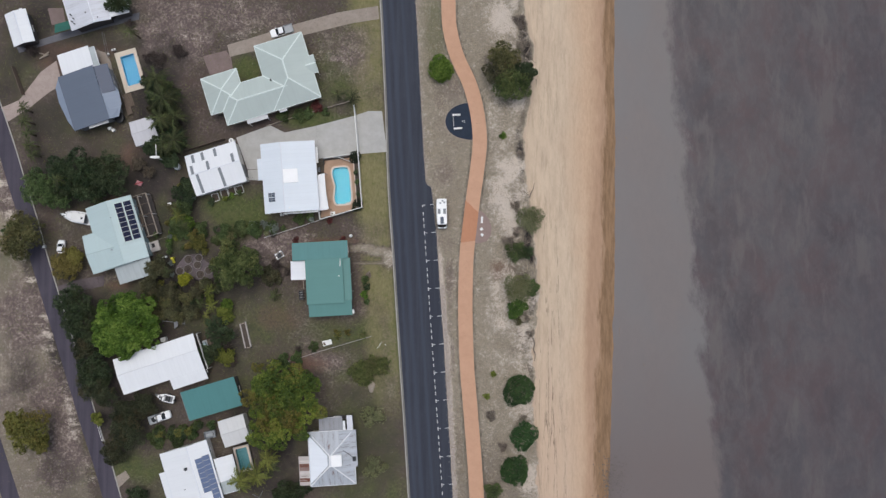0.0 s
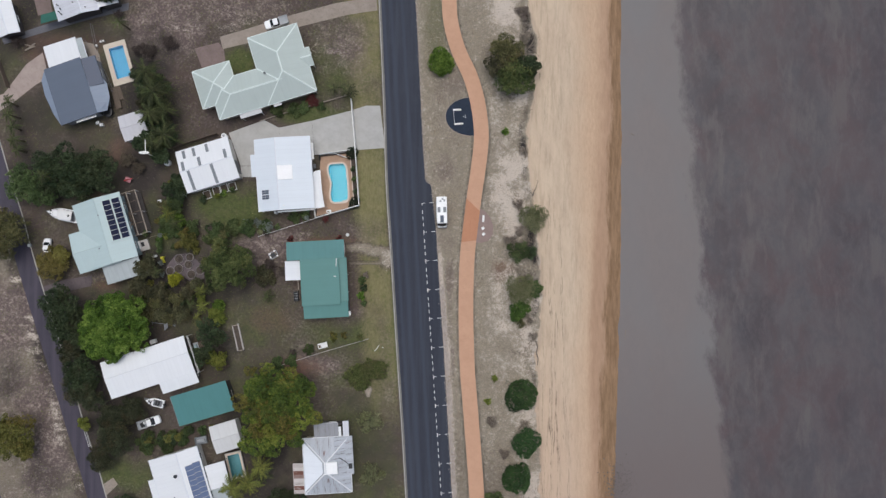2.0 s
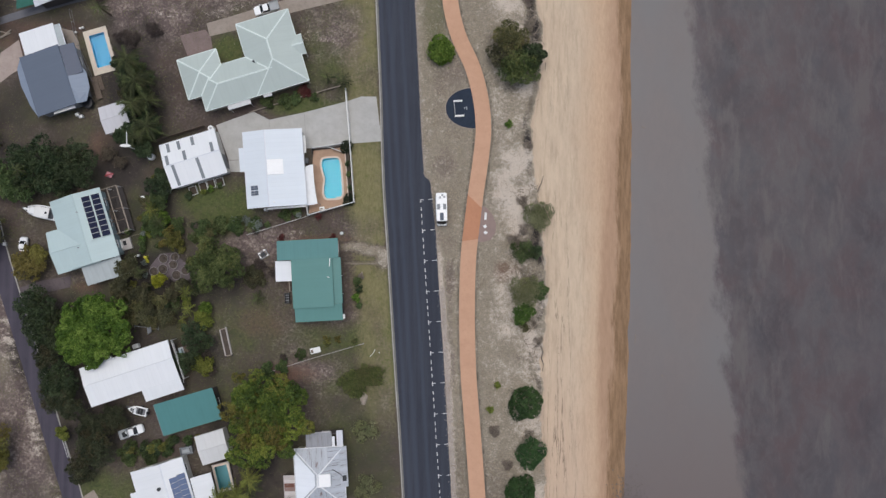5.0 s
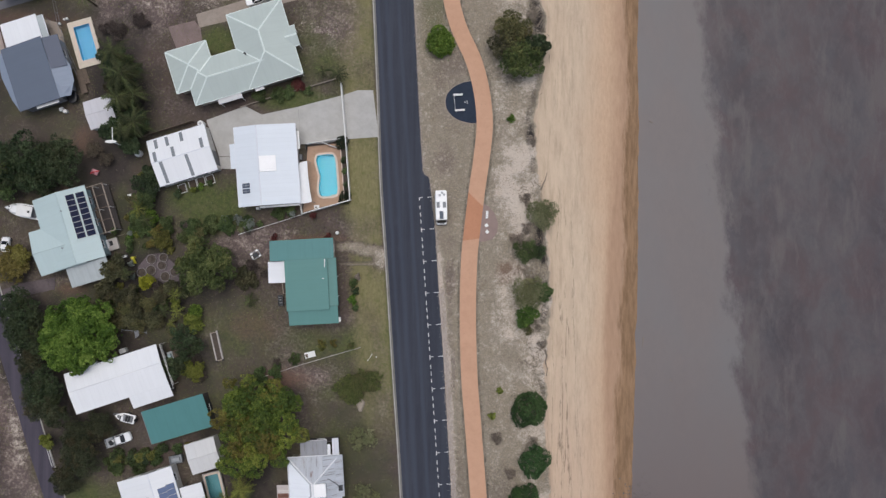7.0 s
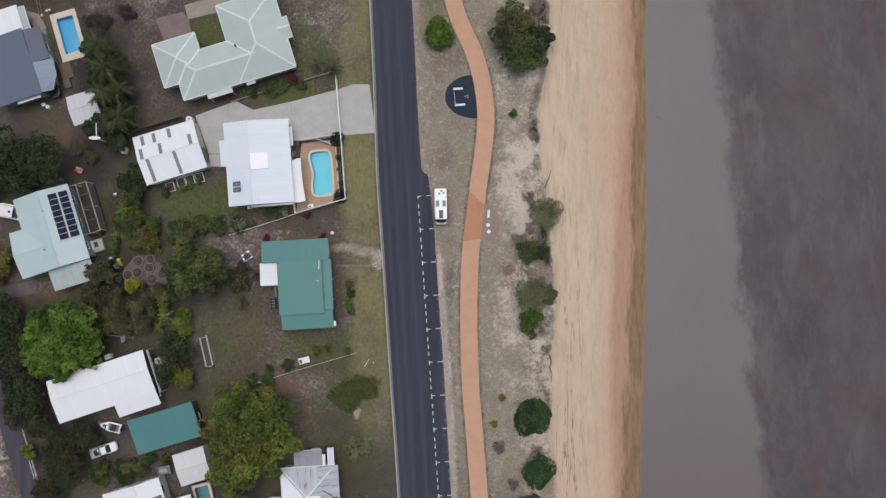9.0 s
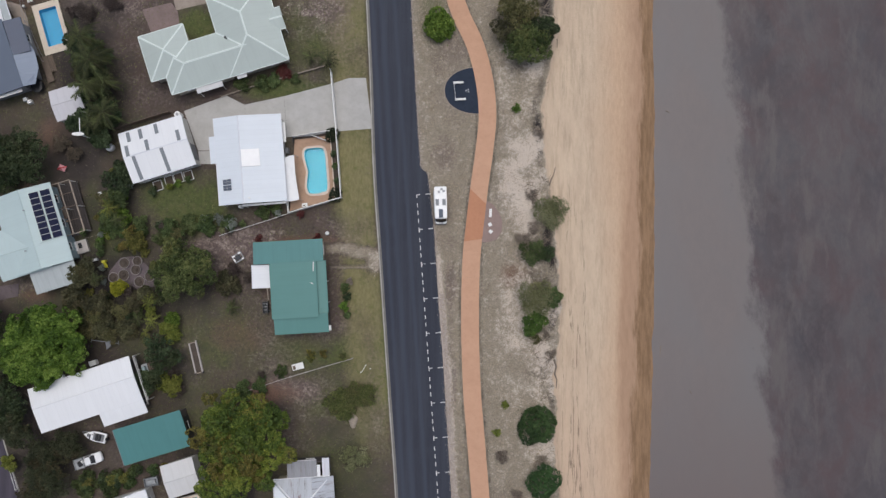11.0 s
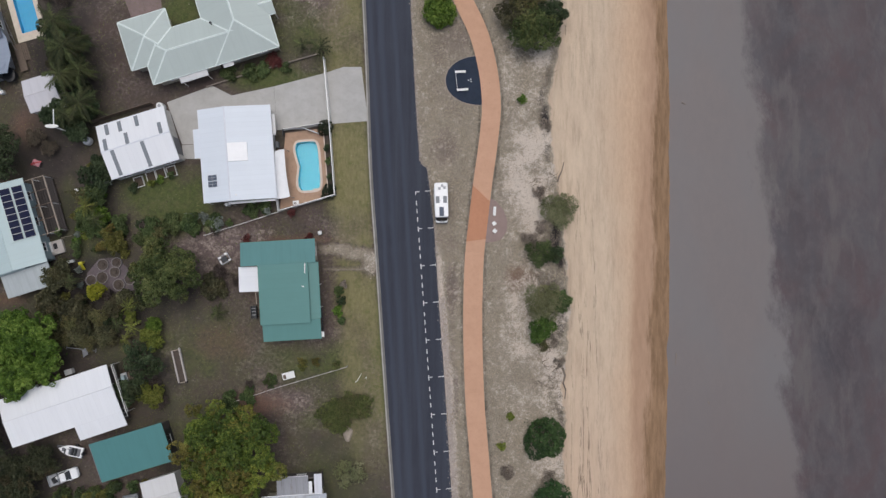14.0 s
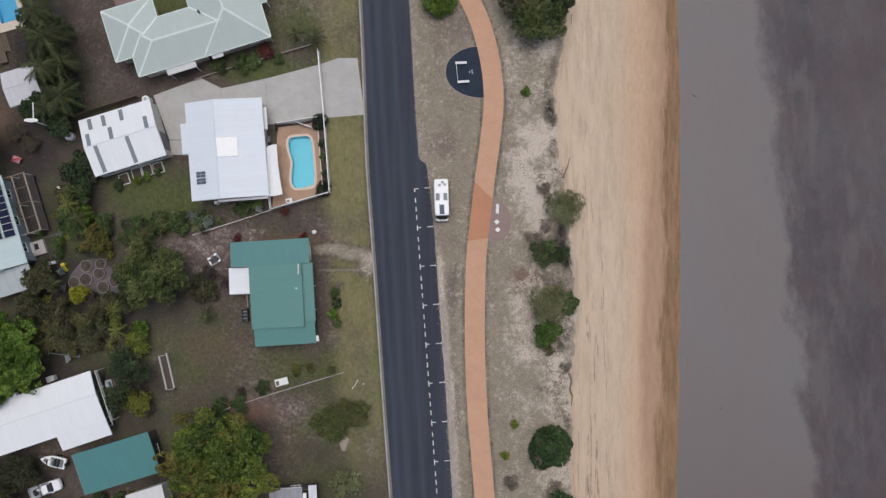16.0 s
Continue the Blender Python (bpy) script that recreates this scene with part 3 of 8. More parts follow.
def part(name, shape, material, parent=None, label="", bevel=0.0, smooth=False):
    mats = material if isinstance(material, (list, tuple)) else [material]
    ob = new(name, shape.mesh(name, mats, bevel, smooth) if isinstance(shape, Shape) else shape)
    ob.parent = parent
    return tagged(ob, label)


def smooth_line(points, step=1.0):
    """Catmull-Rom through the points, at even steps."""
    pts = [Vector(p) for p in points]
    pts = [2 * pts[0] - pts[1]] + pts + [2 * pts[-1] - pts[-2]]
    out = []
    for a, b, c, d in zip(pts, pts[1:], pts[2:], pts[3:]):
        n = max(1, round((c - b).length / step))
        for k in range(n):
            t = k / n
            out.append(0.5 * (2 * b + (c - a) * t + (2 * a - 5 * b + 4 * c - d) * t * t + (3 * b - 3 * c + d - a) * t ** 3))
    return out + [pts[-2]]


def sides(line, width):
    """The left and right edge of a band round a line."""
    left, right = [], []
    for i, p in enumerate(line):
        d = (line[min(i + 1, len(line) - 1)] - line[max(i - 1, 0)]).normalized()
        s = Vector((-d.y, d.x)) * width / 2
        left.append(p + s)
        right.append(p - s)
    return left, right


def lattice_noise(x, y, seed):
    xi, yi = np.floor(x).astype(np.int64), np.floor(y).astype(np.int64)
    fx, fy = x - xi, y - yi
    fx, fy = fx * fx * (3 - 2 * fx), fy * fy * (3 - 2 * fy)

    def at(i, j):
        h = (i * 374761393 + j * 668265263 + seed * 974634777) & 0xFFFFFFFF
        h = ((h ^ (h >> 13)) * 1274126177) & 0xFFFFFFFF
        return ((h ^ (h >> 16)) & 0xFFFF) / 65535.0

    a, b, c, d = at(xi, yi), at(xi + 1, yi), at(xi, yi + 1), at(xi + 1, yi + 1)
    return (a * (1 - fx) + b * fx) * (1 - fy) + (c * (1 - fx) + d * fx) * fy


def fbm(x, y, size, seed, octaves=4):
    total, amp, norm = 0.0, 1.0, 0.0
    for k in range(octaves):
        total = total + amp * lattice_noise(x / size * 2 ** k + 17.3 * k, y / size * 2 ** k - 9.1 * k, seed + k)
        norm += amp
        amp *= 0.55
    return total / norm


# ---- the ground: one sheet, from the lots over the dune and the beach to the sea bed ----
DUNE = [(17.96, 63.28), (17.45, 55.88), (18.91, 48.49), (19.62, 39.88), (18.01, 31.28), (17.87, 23.92), (18.21, 15.35), (19.05, 6.79), (19.76, -0.53), (20.11, -7.84), (19.60, -17.58), (19.56, -29.72), (19.78, -41.83), (20.11, -52.71)]
WATER_Z = -2.2
AQUA = (-21.86, 15.50)
BLUE = (-67.58, 40.67)
TEALP = (-42.91, -43.24)


def dune_edge(y):
    ys, xs = [p[1] for p in DUNE][::-1], [p[0] for p in DUNE][::-1]
    return np.interp(y, ys, xs) + 1.3 * (fbm(y, 0 * y, 3.0, 5) - 0.5) + 2.0 * (fbm(y, 0 * y, 11.0, 6) - 0.5)


def shore_x(y):
    """Where the sand meets the water."""
    return 36.9 - 1.3 * np.clip((-2 - y) / 38, 0, 1.6) + 0.5 * (fbm(y, 0 * y, 9.0, 65) - 0.5)


def height(x, y):
    x, y = np.asarray(x, float), np.asarray(y, float)
    e = dune_edge(y)
    land = 0.25 * (fbm(x, y, 5.0, 3) - 0.5) * np.clip((x - 6.5) / 4, 0, 1)
    beach = -0.85 - 1.35 * (x - e - 0.9) / (shore_x(y) - e)
    beach = np.maximum(beach, -3.2) + 0.06 * (fbm(x, y * 0.3, 1.5, 8) - 0.5)
    k = np.clip((x - e) / 0.9, 0, 1)
    return land * (1 - k) + beach * k


def inside(x, y, c, w, h, turn):
    a = radians(turn)
    u, v = (x - c[0]) * math.cos(a) + (y - c[1]) * math.sin(a), -(x - c[0]) * math.sin(a) + (y - c[1]) * math.cos(a)
    return (np.abs(u) < w / 2) & (np.abs(v) < h / 2)


def blot(x, y, rows, ragged=0.5, seed=20):
    """Soft ragged patches: centre, half-widths, strength."""
    total = np.zeros_like(x)
    wob = (fbm(x, y, 4.0, seed) - 0.5) * 2 * ragged + (fbm(x, y, 1.2, seed + 7) - 0.5) * ragged
    for cx, cy, rx, ry, s in rows:
        d = np.sqrt(((x - cx) / rx) ** 2 + ((y - cy) / ry) ** 2) + wob
        total = np.maximum(total, s * np.clip(1.5 - d, 0, 1))
    return total


GREEN_PATCHES = [
    (-60.6, 10.5, 1.5, 4.0, 0.6), (-22.5, -23.5, 4.5, 4.5, 0.3), (-46.0, 9.2, 6.0, 2.0, 0.7),    (-14.89, 12.93, 3.17, 10.98, 0.62), (-14.90, 19.04, 2.68, 4.88, 0.6), (-27.38, 29.84, 7.32, 1.71, 0.9), (-43.08, 40.90, 2.93, 2.68, 1.1),
    (-45.66, 9.89, 8.54, 4.15, 0.8), (-10.24, -17.56, 1.71, 15.86, 0.6), (-22.42, -16.33, 10.98, 2.68, 0.45), (-66.10, -45.41, 6.10, 3.17, 0.7),
    (-11.45, -39.39, 1.95, 14.64, 0.35), (-1.68, 48.50, 2.68, 10.98, 0.5), (-20.0, 40.5, 6.5, 9.0, 0.5), (-64.19, 48.54, 7.32, 3.05, 0.25),
    (-81.21, 28.89, 7.32, 3.66, 0.25), (-38.27, -12.67, 7.32, 4.88, 0.4), (-57.84, 4.40, 6.10, 4.88, 0.5), (-16.92, -38.18, 7.56, 13.42, 0.5),
]
BARE_PATCHES = [
    (-34.65, 3.17, 6.71, 2.44, 0.75), (-59.29, 48.54, 8.54, 6.10, 0.45), (-22.52, 47.28, 7.32, 4.88, 0.2),
    (-90.68, -10.21, 4.88, 8.54, 0.35), (-84.44, -29.65, 5.49, 7.32, 0.3), (-81.92, -41.77, 4.88, 8.54, 0.4), (-93.32, 14.20, 2.44, 7.32, 0.35),
    (0.75, 19.03, 2.93, 4.88, 0.4), (0.74, 4.36, 1.95, 7.32, 0.4), (-22.51, 42.98, 2.68, 0.49, 0.7),
    (-27.28, -22.41, 7.32, 1.71, 0.4), (-74.87, -4.13, 7.32, 1.95, 0.45), (1.33, -17.57, 0.98, 31.72, 0.5), (-43.12, -17.54, 2.44, 6.10, 0.45),
    (1.98, 31.29, 4.88, 14.64, 0.25), (-17.61, 39.90, 2.93, 7.32, 0.1),
]
CHALK_PATCHES = [
    (12.42, 51.57, 3.66, 4.88, 0.8), (14.80, 17.80, 3.17, 4.88, 0.6), (12.95, 8.63, 3.17, 3.66, 0.55), (13.52, -12.71, 2.93, 4.39, 0.65),
    (16.55, -18.79, 2.93, 4.88, 0.7), (11.67, -22.43, 3.66, 4.88, 0.45), (1.92, -32.13, 0.85, 18.30, 0.62), (16.51, -33.96, 2.44, 3.05, 0.7),
    (10.54, 31.28, 2.93, 6.10, 0.45), (17.09, -47.88, 2.44, 4.88, 0.6), (10.47, -12.71, 2.44, 7.32, 0.42), (-90.66, -12.64, 3.17, 3.66, 0.5),
    (-84.42, -32.08, 3.66, 2.93, 0.45), (9.21, -36.99, 2.44, 7.32, 0.42), (-13.8, 1.3, 2.8, 0.7, 0.3), (-11.7, -0.2, 0.9, 1.7, 0.62), (15.2, 12.0, 2.6, 4.5, 0.75), (11.8, 14.0, 2.0, 3.5, 0.5), (11.6, -7.0, 2.4, 4.5, 0.6), (16.6, 33.4, 1.6, 1.8, 0.8), (-50.0, 50.5, 9.0, 4.5, 0.36), (-24.0, 44.0, 5.0, 4.0, 0.3), (-36.0, 52.0, 6.0, 2.0, 0.3), (-23.0, 42.7, 2.8, 0.5, 0.7), (-36.5, 3.2, 3.0, 1.2, 0.45), (-31.0, 4.4, 3.0, 0.9, 0.4), (-88.0, -14.0, 3.5, 9.0, 0.4), (-80.5, -36.0, 3.5, 9.0, 0.4),
]
STRAW_PATCHES = [
        (-59.29, 49.77, 7.32, 6.10, 0.55), (-55.64, 54.08, 10.98, 3.66, 0.55), (-21.29, 45.44, 6.10, 6.10, 0.35), (-17.61, 37.44, 3.17, 7.32, 0.2), (-93.05, -17.50, 6.10, 17.08, 0.4),
    (-87.00, -12.64, 3.66, 7.32, 0.35), (-81.95, -36.92, 5.49, 14.64, 0.4), (-93.33, 15.42, 3.17, 9.76, 0.4), (-42.14, 52.22, 9.76, 3.66, 0.5), (-27.30, -12.68, 7.32, 10.98, 0.15),
    (-37.09, 0.73, 6.10, 4.88, 0.45), (-11.45, -29.70, 1.95, 21.96, 0.2), (-17.57, 4.6, 6.10, 3.0, 0.4), (-22.40, -32.12, 6.10, 7.32, 0.15),
]
# leaf litter, and plain darkening of the ground beside trees and deck
LITTER_DARK_PATCHES = [
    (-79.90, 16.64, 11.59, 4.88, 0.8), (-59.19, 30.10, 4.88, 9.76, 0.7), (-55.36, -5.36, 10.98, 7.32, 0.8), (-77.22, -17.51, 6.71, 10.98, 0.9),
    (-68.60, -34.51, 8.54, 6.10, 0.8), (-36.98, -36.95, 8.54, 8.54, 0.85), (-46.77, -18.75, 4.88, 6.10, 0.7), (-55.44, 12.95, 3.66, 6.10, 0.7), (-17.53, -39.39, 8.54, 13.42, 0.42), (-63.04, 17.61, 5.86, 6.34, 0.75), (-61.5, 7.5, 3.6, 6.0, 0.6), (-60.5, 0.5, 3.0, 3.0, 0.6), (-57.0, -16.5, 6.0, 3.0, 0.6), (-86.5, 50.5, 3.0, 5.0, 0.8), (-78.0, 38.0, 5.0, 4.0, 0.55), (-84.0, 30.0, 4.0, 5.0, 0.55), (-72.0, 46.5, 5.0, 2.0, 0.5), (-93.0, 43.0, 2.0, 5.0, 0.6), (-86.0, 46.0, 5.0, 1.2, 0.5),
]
RUSSET_PATCHES = [
    (-30.0, -23.2, 4.5, 1.8, 0.75), (-29.6, -2.2, 2.6, 3.6, 0.6), (12.6, -2.6, 2.6, 2.2, 0.7), (-70.5, 11.2, 3.4, 2.4, 0.6), (-67.0, 21.0, 3.0, 3.0, 0.55), (-78.5, 45.0, 9.0, 2.0, 0.55), (-85.5, 44.0, 4.0, 3.5, 0.6), (-70.0, -6.0, 3.5, 1.2, 0.6), (-52.6, -6.6, 2.4, 1.6, 0.6), (-36.0, -12.5, 5.0, 3.0, 0.35), (-23.0, 3.6, 5.0, 0.7, 0.6), (-51.0, -19.5, 1.4, 4.5, 0.7),
]
# soft shadow painted dark into the ground, with some brown soil
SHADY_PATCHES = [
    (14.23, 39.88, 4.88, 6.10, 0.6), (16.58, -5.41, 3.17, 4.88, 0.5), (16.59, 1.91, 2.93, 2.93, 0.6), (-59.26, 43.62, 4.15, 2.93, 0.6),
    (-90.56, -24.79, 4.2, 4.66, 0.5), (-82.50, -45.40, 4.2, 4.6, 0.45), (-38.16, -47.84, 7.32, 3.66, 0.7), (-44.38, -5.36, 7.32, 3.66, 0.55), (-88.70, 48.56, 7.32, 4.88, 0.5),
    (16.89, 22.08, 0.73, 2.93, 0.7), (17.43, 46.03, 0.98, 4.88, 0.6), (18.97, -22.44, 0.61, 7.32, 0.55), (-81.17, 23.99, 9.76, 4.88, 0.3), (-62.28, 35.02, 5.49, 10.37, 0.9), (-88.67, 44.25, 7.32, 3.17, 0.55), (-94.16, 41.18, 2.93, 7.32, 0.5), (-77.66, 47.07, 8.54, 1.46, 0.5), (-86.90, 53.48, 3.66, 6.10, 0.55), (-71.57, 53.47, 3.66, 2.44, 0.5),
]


def spread(lo, hi, step, reach):
    """Even steps between lo and hi, then ever wider ones out to the horizon."""
    out, d = list(np.arange(lo, hi + 1e-6, step)), step
    while out[-1] < reach:
        d *= 1.5
        out.append(out[-1] + d)
        out.insert(0, out[0] - d)
    return np.array(out)


def lane_x(y):
    return np.interp(y, [p.y for p in lane_line][::-1], [p.x for p in lane_line][::-1])


def build_ground():
    xs, ys = spread(-112, 46, 0.42, 2600), spread(-66, 66, 0.42, 2600)
    X, Y = np.meshgrid(xs, ys)
    Z = height(X, Y)
    Z[inside(X, Y, AQUA, 4.51, 8.78, 5)] = -1.9
    Z[inside(X, Y, BLUE, 4.03, 7.56, 16)] = -1.9
    Z[inside(X, Y, TEALP, 3.54, 6.10, 14)] = -1.5
    nx, ny = len(xs), len(ys)
    me = bpy.data.meshes.new("ground")
    co = np.stack([X, Y, Z], -1).reshape(-1, 3)
    me.vertices.add(len(co))
    me.vertices.foreach_set("co", co.ravel())
    i = np.arange((ny - 1) * (nx - 1))
    a = (i // (nx - 1)) * nx + i % (nx - 1)
    quads = np.stack([a, a + 1, a + 1 + nx, a + nx], -1)
    me.loops.add(quads.size)
    me.loops.foreach_set("vertex_index", quads.ravel())
    me.polygons.add(len(quads))
    me.polygons.foreach_set("loop_start", np.arange(len(quads)) * 4)
    me.polygons.foreach_set("use_smooth", np.ones(len(quads), bool))
    x, y = co[:, 0], co[:, 1]
    e = dune_edge(y)
    west = np.clip((-4 - x) / 2, 0, 1)
    east = np.interp(y, [p.y for p in ROAD_E][::-1], [p.x for p in ROAD_E][::-1])
    side = np.interp(y, [p.y for p in ROAD_W][::-1], [p.x for p in ROAD_W][::-1]) - x
    fields = {
        "mown": np.clip((8.6 - side) / 3.0, 0, 1) * np.clip(side, 0, 1) * np.interp(y, [-38, -20], [0.15, 1.0]) * (0.8 + 1.0 * (fbm(x, y, 6.0, 85) - 0.5)),
        "green": 0.2 * west + (0.9 * (fbm(x, y, 10.0, 31) - 0.5) + 0.5 * (fbm(x, y, 2.2, 33) - 0.5)) * west + blot(x, y, GREEN_PATCHES, 0.4, 21),
        "bare": blot(x, y, STRAW_PATCHES, 0.6, 25) + 0.1 * west + 0.9 * (fbm(x, y, 6.0, 41) - 0.5) + blot(x, y, BARE_PATCHES, 0.5, 22),
        "chalk": np.clip((x - 7) / 6, 0, 1) * (1.0 + 0.35 * np.exp(-((y - 6) / 18) ** 2)) * (fbm(x, y, 3.0, 51) - 0.25) + 0.68 * blot(x, y, CHALK_PATCHES, 0.9, 23),
        "straw": np.clip((x - east + 0.3) / 0.5, 0, 1) * (0.95 + 0.7 * (fbm(x, y, 6.0, 81) - 0.5)) + np.clip((lane_x(y) - 3.0 - x) / 2, 0, 1) * np.clip((lane_x(y) + 42 - x) / 12, 0, 1) * (0.75 + 0.8 * (fbm(x, y, 7.0, 89) - 0.5)),
        # litter and painted shade, plus a dark band along the dune edge
        "litter_shade": blot(x, y, LITTER_DARK_PATCHES + SHADY_PATCHES, 0.5, 24) + 0.95 * np.exp(-((x - e + 1.1) / 0.7) ** 2) * np.clip(4 * fbm(x, y * 0.6, 3.0, 45) - 1.7, 0, 1.3) + 0.5 * west * (fbm(x, y, 5.0, 47) - 0.55),
        "scored": np.exp(-((x - e - 3.6) / 3.4) ** 2) * np.clip((16 - y) / 18, 0.3, 1) * np.clip(4 * fbm(x, y, 8.0, 91) - 1.0, 0, 1),
        "south": np.clip((-12 - y) / 30, 0, 1),
        "russet": blot(x, y, RUSSET_PATCHES, 0.6, 27),
        "sand": np.clip((x - e + 0.7) / 1.4 + 0.7 * (fbm(x, y, 2.0, 61) - 0.5), 0, 1),
        "wet": np.clip((x - e - 5.0) / (shore_x(y) - e - 5.0) + 0.1 * (fbm(x, y * 0.3, 3.0, 71) - 0.5), 0, 1),
    }
    tide = shore_x(y) - x
    reach = np.interp(y, [-60, -38, -18, 0, 16, 34], [4.4, 4.6, 5.4, 5.3, 4.4, 3.4])
    fields["damp"] = np.clip((reach + 1.0 * (fbm(x * 0.5, y * 0.2, 2.5, 73) - 0.5) - tide) / np.interp(y, [-40, -20, 4, 20], [3.0, 1.9, 2.2, 4.5]) + 0.5, 0, 1)
    fields["weed"] = np.clip((np.interp(y, [-45, -20, 5, 30], [2.7, 2.6, 2.1, 1.6]) + 1.4 * (fbm(x, y * 0.3, 3.0, 75) - 0.5) - tide) / 2.0 + 0.5, 0, 1)
    lane = np.interp(y, [p.y for p in lane_line][::-1], [p.x for p in lane_line][::-1]) - x
    fields["chalk"] += 0.45 * np.exp(-((lane - 3.6) / 2.0) ** 2) * (0.5 + fbm(x, y, 4.0, 87))
    fields["chalk"] += (1.2 * np.exp(-((x - east - 0.45) / 0.75) ** 2) * (0.75 + 0.8 * (fbm(x, y, 3.0, 83) - 0.4))) * np.clip((6 - y) / 10, 0.25, 1)
    fields["chalk"] *= 1 - 0.4 * np.clip((-8 - y) / 18, 0, 1) * np.clip((18.2 - x) / 2.5, 0, 1)
    fields["chalk"] *= np.where(x < -22, np.clip(6 * (fbm(x * 0.6, y * 1.5, 2.4, 131) - 0.4), 0, 1.5), 1.0)
    fields["chalk"] *= np.where(x < -76, 0.9, 1.0)
    fields["straw"] *= 1 - 0.25 * np.clip((-26 - y) / 18, 0, 1)
    # dirt and a thin shadow line along both path edges, painted as dark ground
    beside = np.abs(np.abs(x - np.interp(y, [p.y for p in path_line][::-1], [p.x for p in path_line][::-1])) - 1.75)
    fields["litter_shade"] += 0.5 * np.exp(-(beside / 0.28) ** 2) * (0.6 + fbm(x, y, 2.0, 101))
    fields["chalk"] *= 1 - 0.8 * np.exp(-(beside / 0.35) ** 2)
    worn = np.clip(blot(x, y, [(-17.2, 2.0, 3.2, 0.9, 1.0), (-13.9, 1.3, 2.8, 1.1, 1.0), (-11.8, 0.0, 1.3, 1.8, 1.0), (-15.4, -1.2, 4.2, 0.3, 0.7)], 0.3, 29), 0, 1)
    for k in ("green", "mown", "bare", "litter_shade"):
        fields[k] = fields[k] * (1 - 0.85 * worn) - 0.3 * worn
    fields["straw"] += 0.95 * worn
    for k, v in fields.items():
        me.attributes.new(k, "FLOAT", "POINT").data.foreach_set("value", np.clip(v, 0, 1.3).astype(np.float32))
    me.materials.append(GROUND)
    me.update(calc_edges=True)
    return tagged(new("ground", me), "dry grassy lots, sandy dune and pale beach sand", "ground", kind="structure")


water = Shape()
far = 2500
water.add([(33, -far, WATER_Z), (far, -far, WATER_Z), (far, far, WATER_Z), (33, far, WATER_Z)], [(0, 1, 2, 3)])
tagged(part("water", water, SEA), "shallow grey-brown turbid sea beside the beach", "sea", kind="structure")

# ---- the beach road, its kerb and parking bays ----
LANE_CONCRETE = pebbled("blue_grey_concrete", (112, 112, 118), (100, 100, 106), (84, 82, 84))
ROAD_W = [Vector((-24.02, 218.70))] + smooth_line([(-14.69, 73.19), (-13.95, 63.30), (-13.33, 55.90), (-12.71, 43.59), (-12.15, 31.30), (-11.84, 21.49), (-11.47, 12.92), (-10.61, 0.71), (-9.82, -11.48), (-9.02, -23.63), (-8.17, -35.76), (-7.44, -47.86), (-6.83, -57.52), (-5.98, -69.57)], 3.0) + [Vector((5.35, -220.18))]
ROAD_E = [Vector((-15.92, 218.69))] + smooth_line([(-7.20, 73.19), (-6.46, 63.30), (-5.97, 55.90), (-5.24, 43.58), (-4.63, 31.29), (-4.12, 22.0), (-3.72, 16.5)], 3.0) + [Vector((-3.45, 15.75)), Vector((-2.75, 15.3))] + smooth_line([(-2.5, 14.9), (-2.05, 11.3), (-1.34, 4.36), (-0.74, -5.39), (0.11, -17.57), (0.83, -29.71), (1.55, -41.82), (2.27, -53.91), (3.35, -69.58)], 3.0) + [Vector((14.30, -220.19))]
road = thing("road", 0, 0, label="dark asphalt beach road with white parking bays", category="road", kind="structure")
part("carriageway", Shape().prism([tuple(p) for p in ROAD_W] + [tuple(p) for p in ROAD_E[::-1]], -0.3, 0.03), ASPHALT, road)
kerb_line = [p for p in ROAD_W if abs(p.y) < 75]
kerb = thing("kerb", 0, 0, label="pale concrete kerb along the beach road", category="kerb", kind="structure")
for p, q in zip(kerb_line, kerb_line[1:]):
    d = (q - p).normalized()
    s = Vector((d.y, -d.x)) * 0.02
    o = Vector((d.y, -d.x)) * 0.38
    if o.x > 0:
        s, o = -s, -o
    a, b = p + d * 0.008, q - d * 0.008
    part("kerb_stone", Shape().prism([tuple(a - s * 8), tuple(b - s * 8), tuple(b + o * 0.45), tuple(a + o * 0.45)], -0.2, 0.045).prism([tuple(a + o * 0.45), tuple(b + o * 0.45), tuple(b + o), tuple(a + o)], -0.2, 0.15, 1), [GUTTER, KERB], kerb)

# loose pale gravel along the unkerbed edge of the asphalt: little beside the bend, a broad band further south
rng = np.random.default_rng(95)
edge_y, edge_x = np.array([p.y for p in ROAD_E][::-1]), np.array([p.x for p in ROAD_E][::-1])
gravel = Shape()
for k in range(13000):
    y = rng.uniform(-56, 60)
    if rng.random() > (1.0 if y < -6 else 0.22):
        continue
    x = float(np.interp(y, edge_y, edge_x)) + (rng.normal(0.5, 0.3) if y < -6 else rng.normal(0.1, 0.14))
    q, a0 = rng.uniform(0.03, 0.11 if y < -6 else 0.08), rng.uniform(0, 6.28)
    gravel.add([(x + q * rng.uniform(0.6, 1.1) * math.cos(a0 + 1.257 * i), y + 1.5 * q * rng.uniform(0.6, 1.1) * math.sin(a0 + 1.257 * i), 0.02) for i in range(5)] + [(x, y, 0.05 + 0.000002 * k)],
               [(i, (i + 1) % 5, 5) for i in range(5)])
tagged(part("roadside_gravel", gravel, SHOULDER), "pale gravel scattered along the asphalt edge", "gravel", kind="stuff")

BAY0, BAY1 = Vector((-4.39, 11.28)), Vector((-0.28, -48.87))
bay = (BAY1 - BAY0) / 10
along = bay.normalized()
across = Vector((-along.y, along.x))
if across.x < 0:
    across = -across


def stripe(a, b, w):
    s = (b - a).normalized()
    s = Vector((-s.y, s.x)) * w / 2
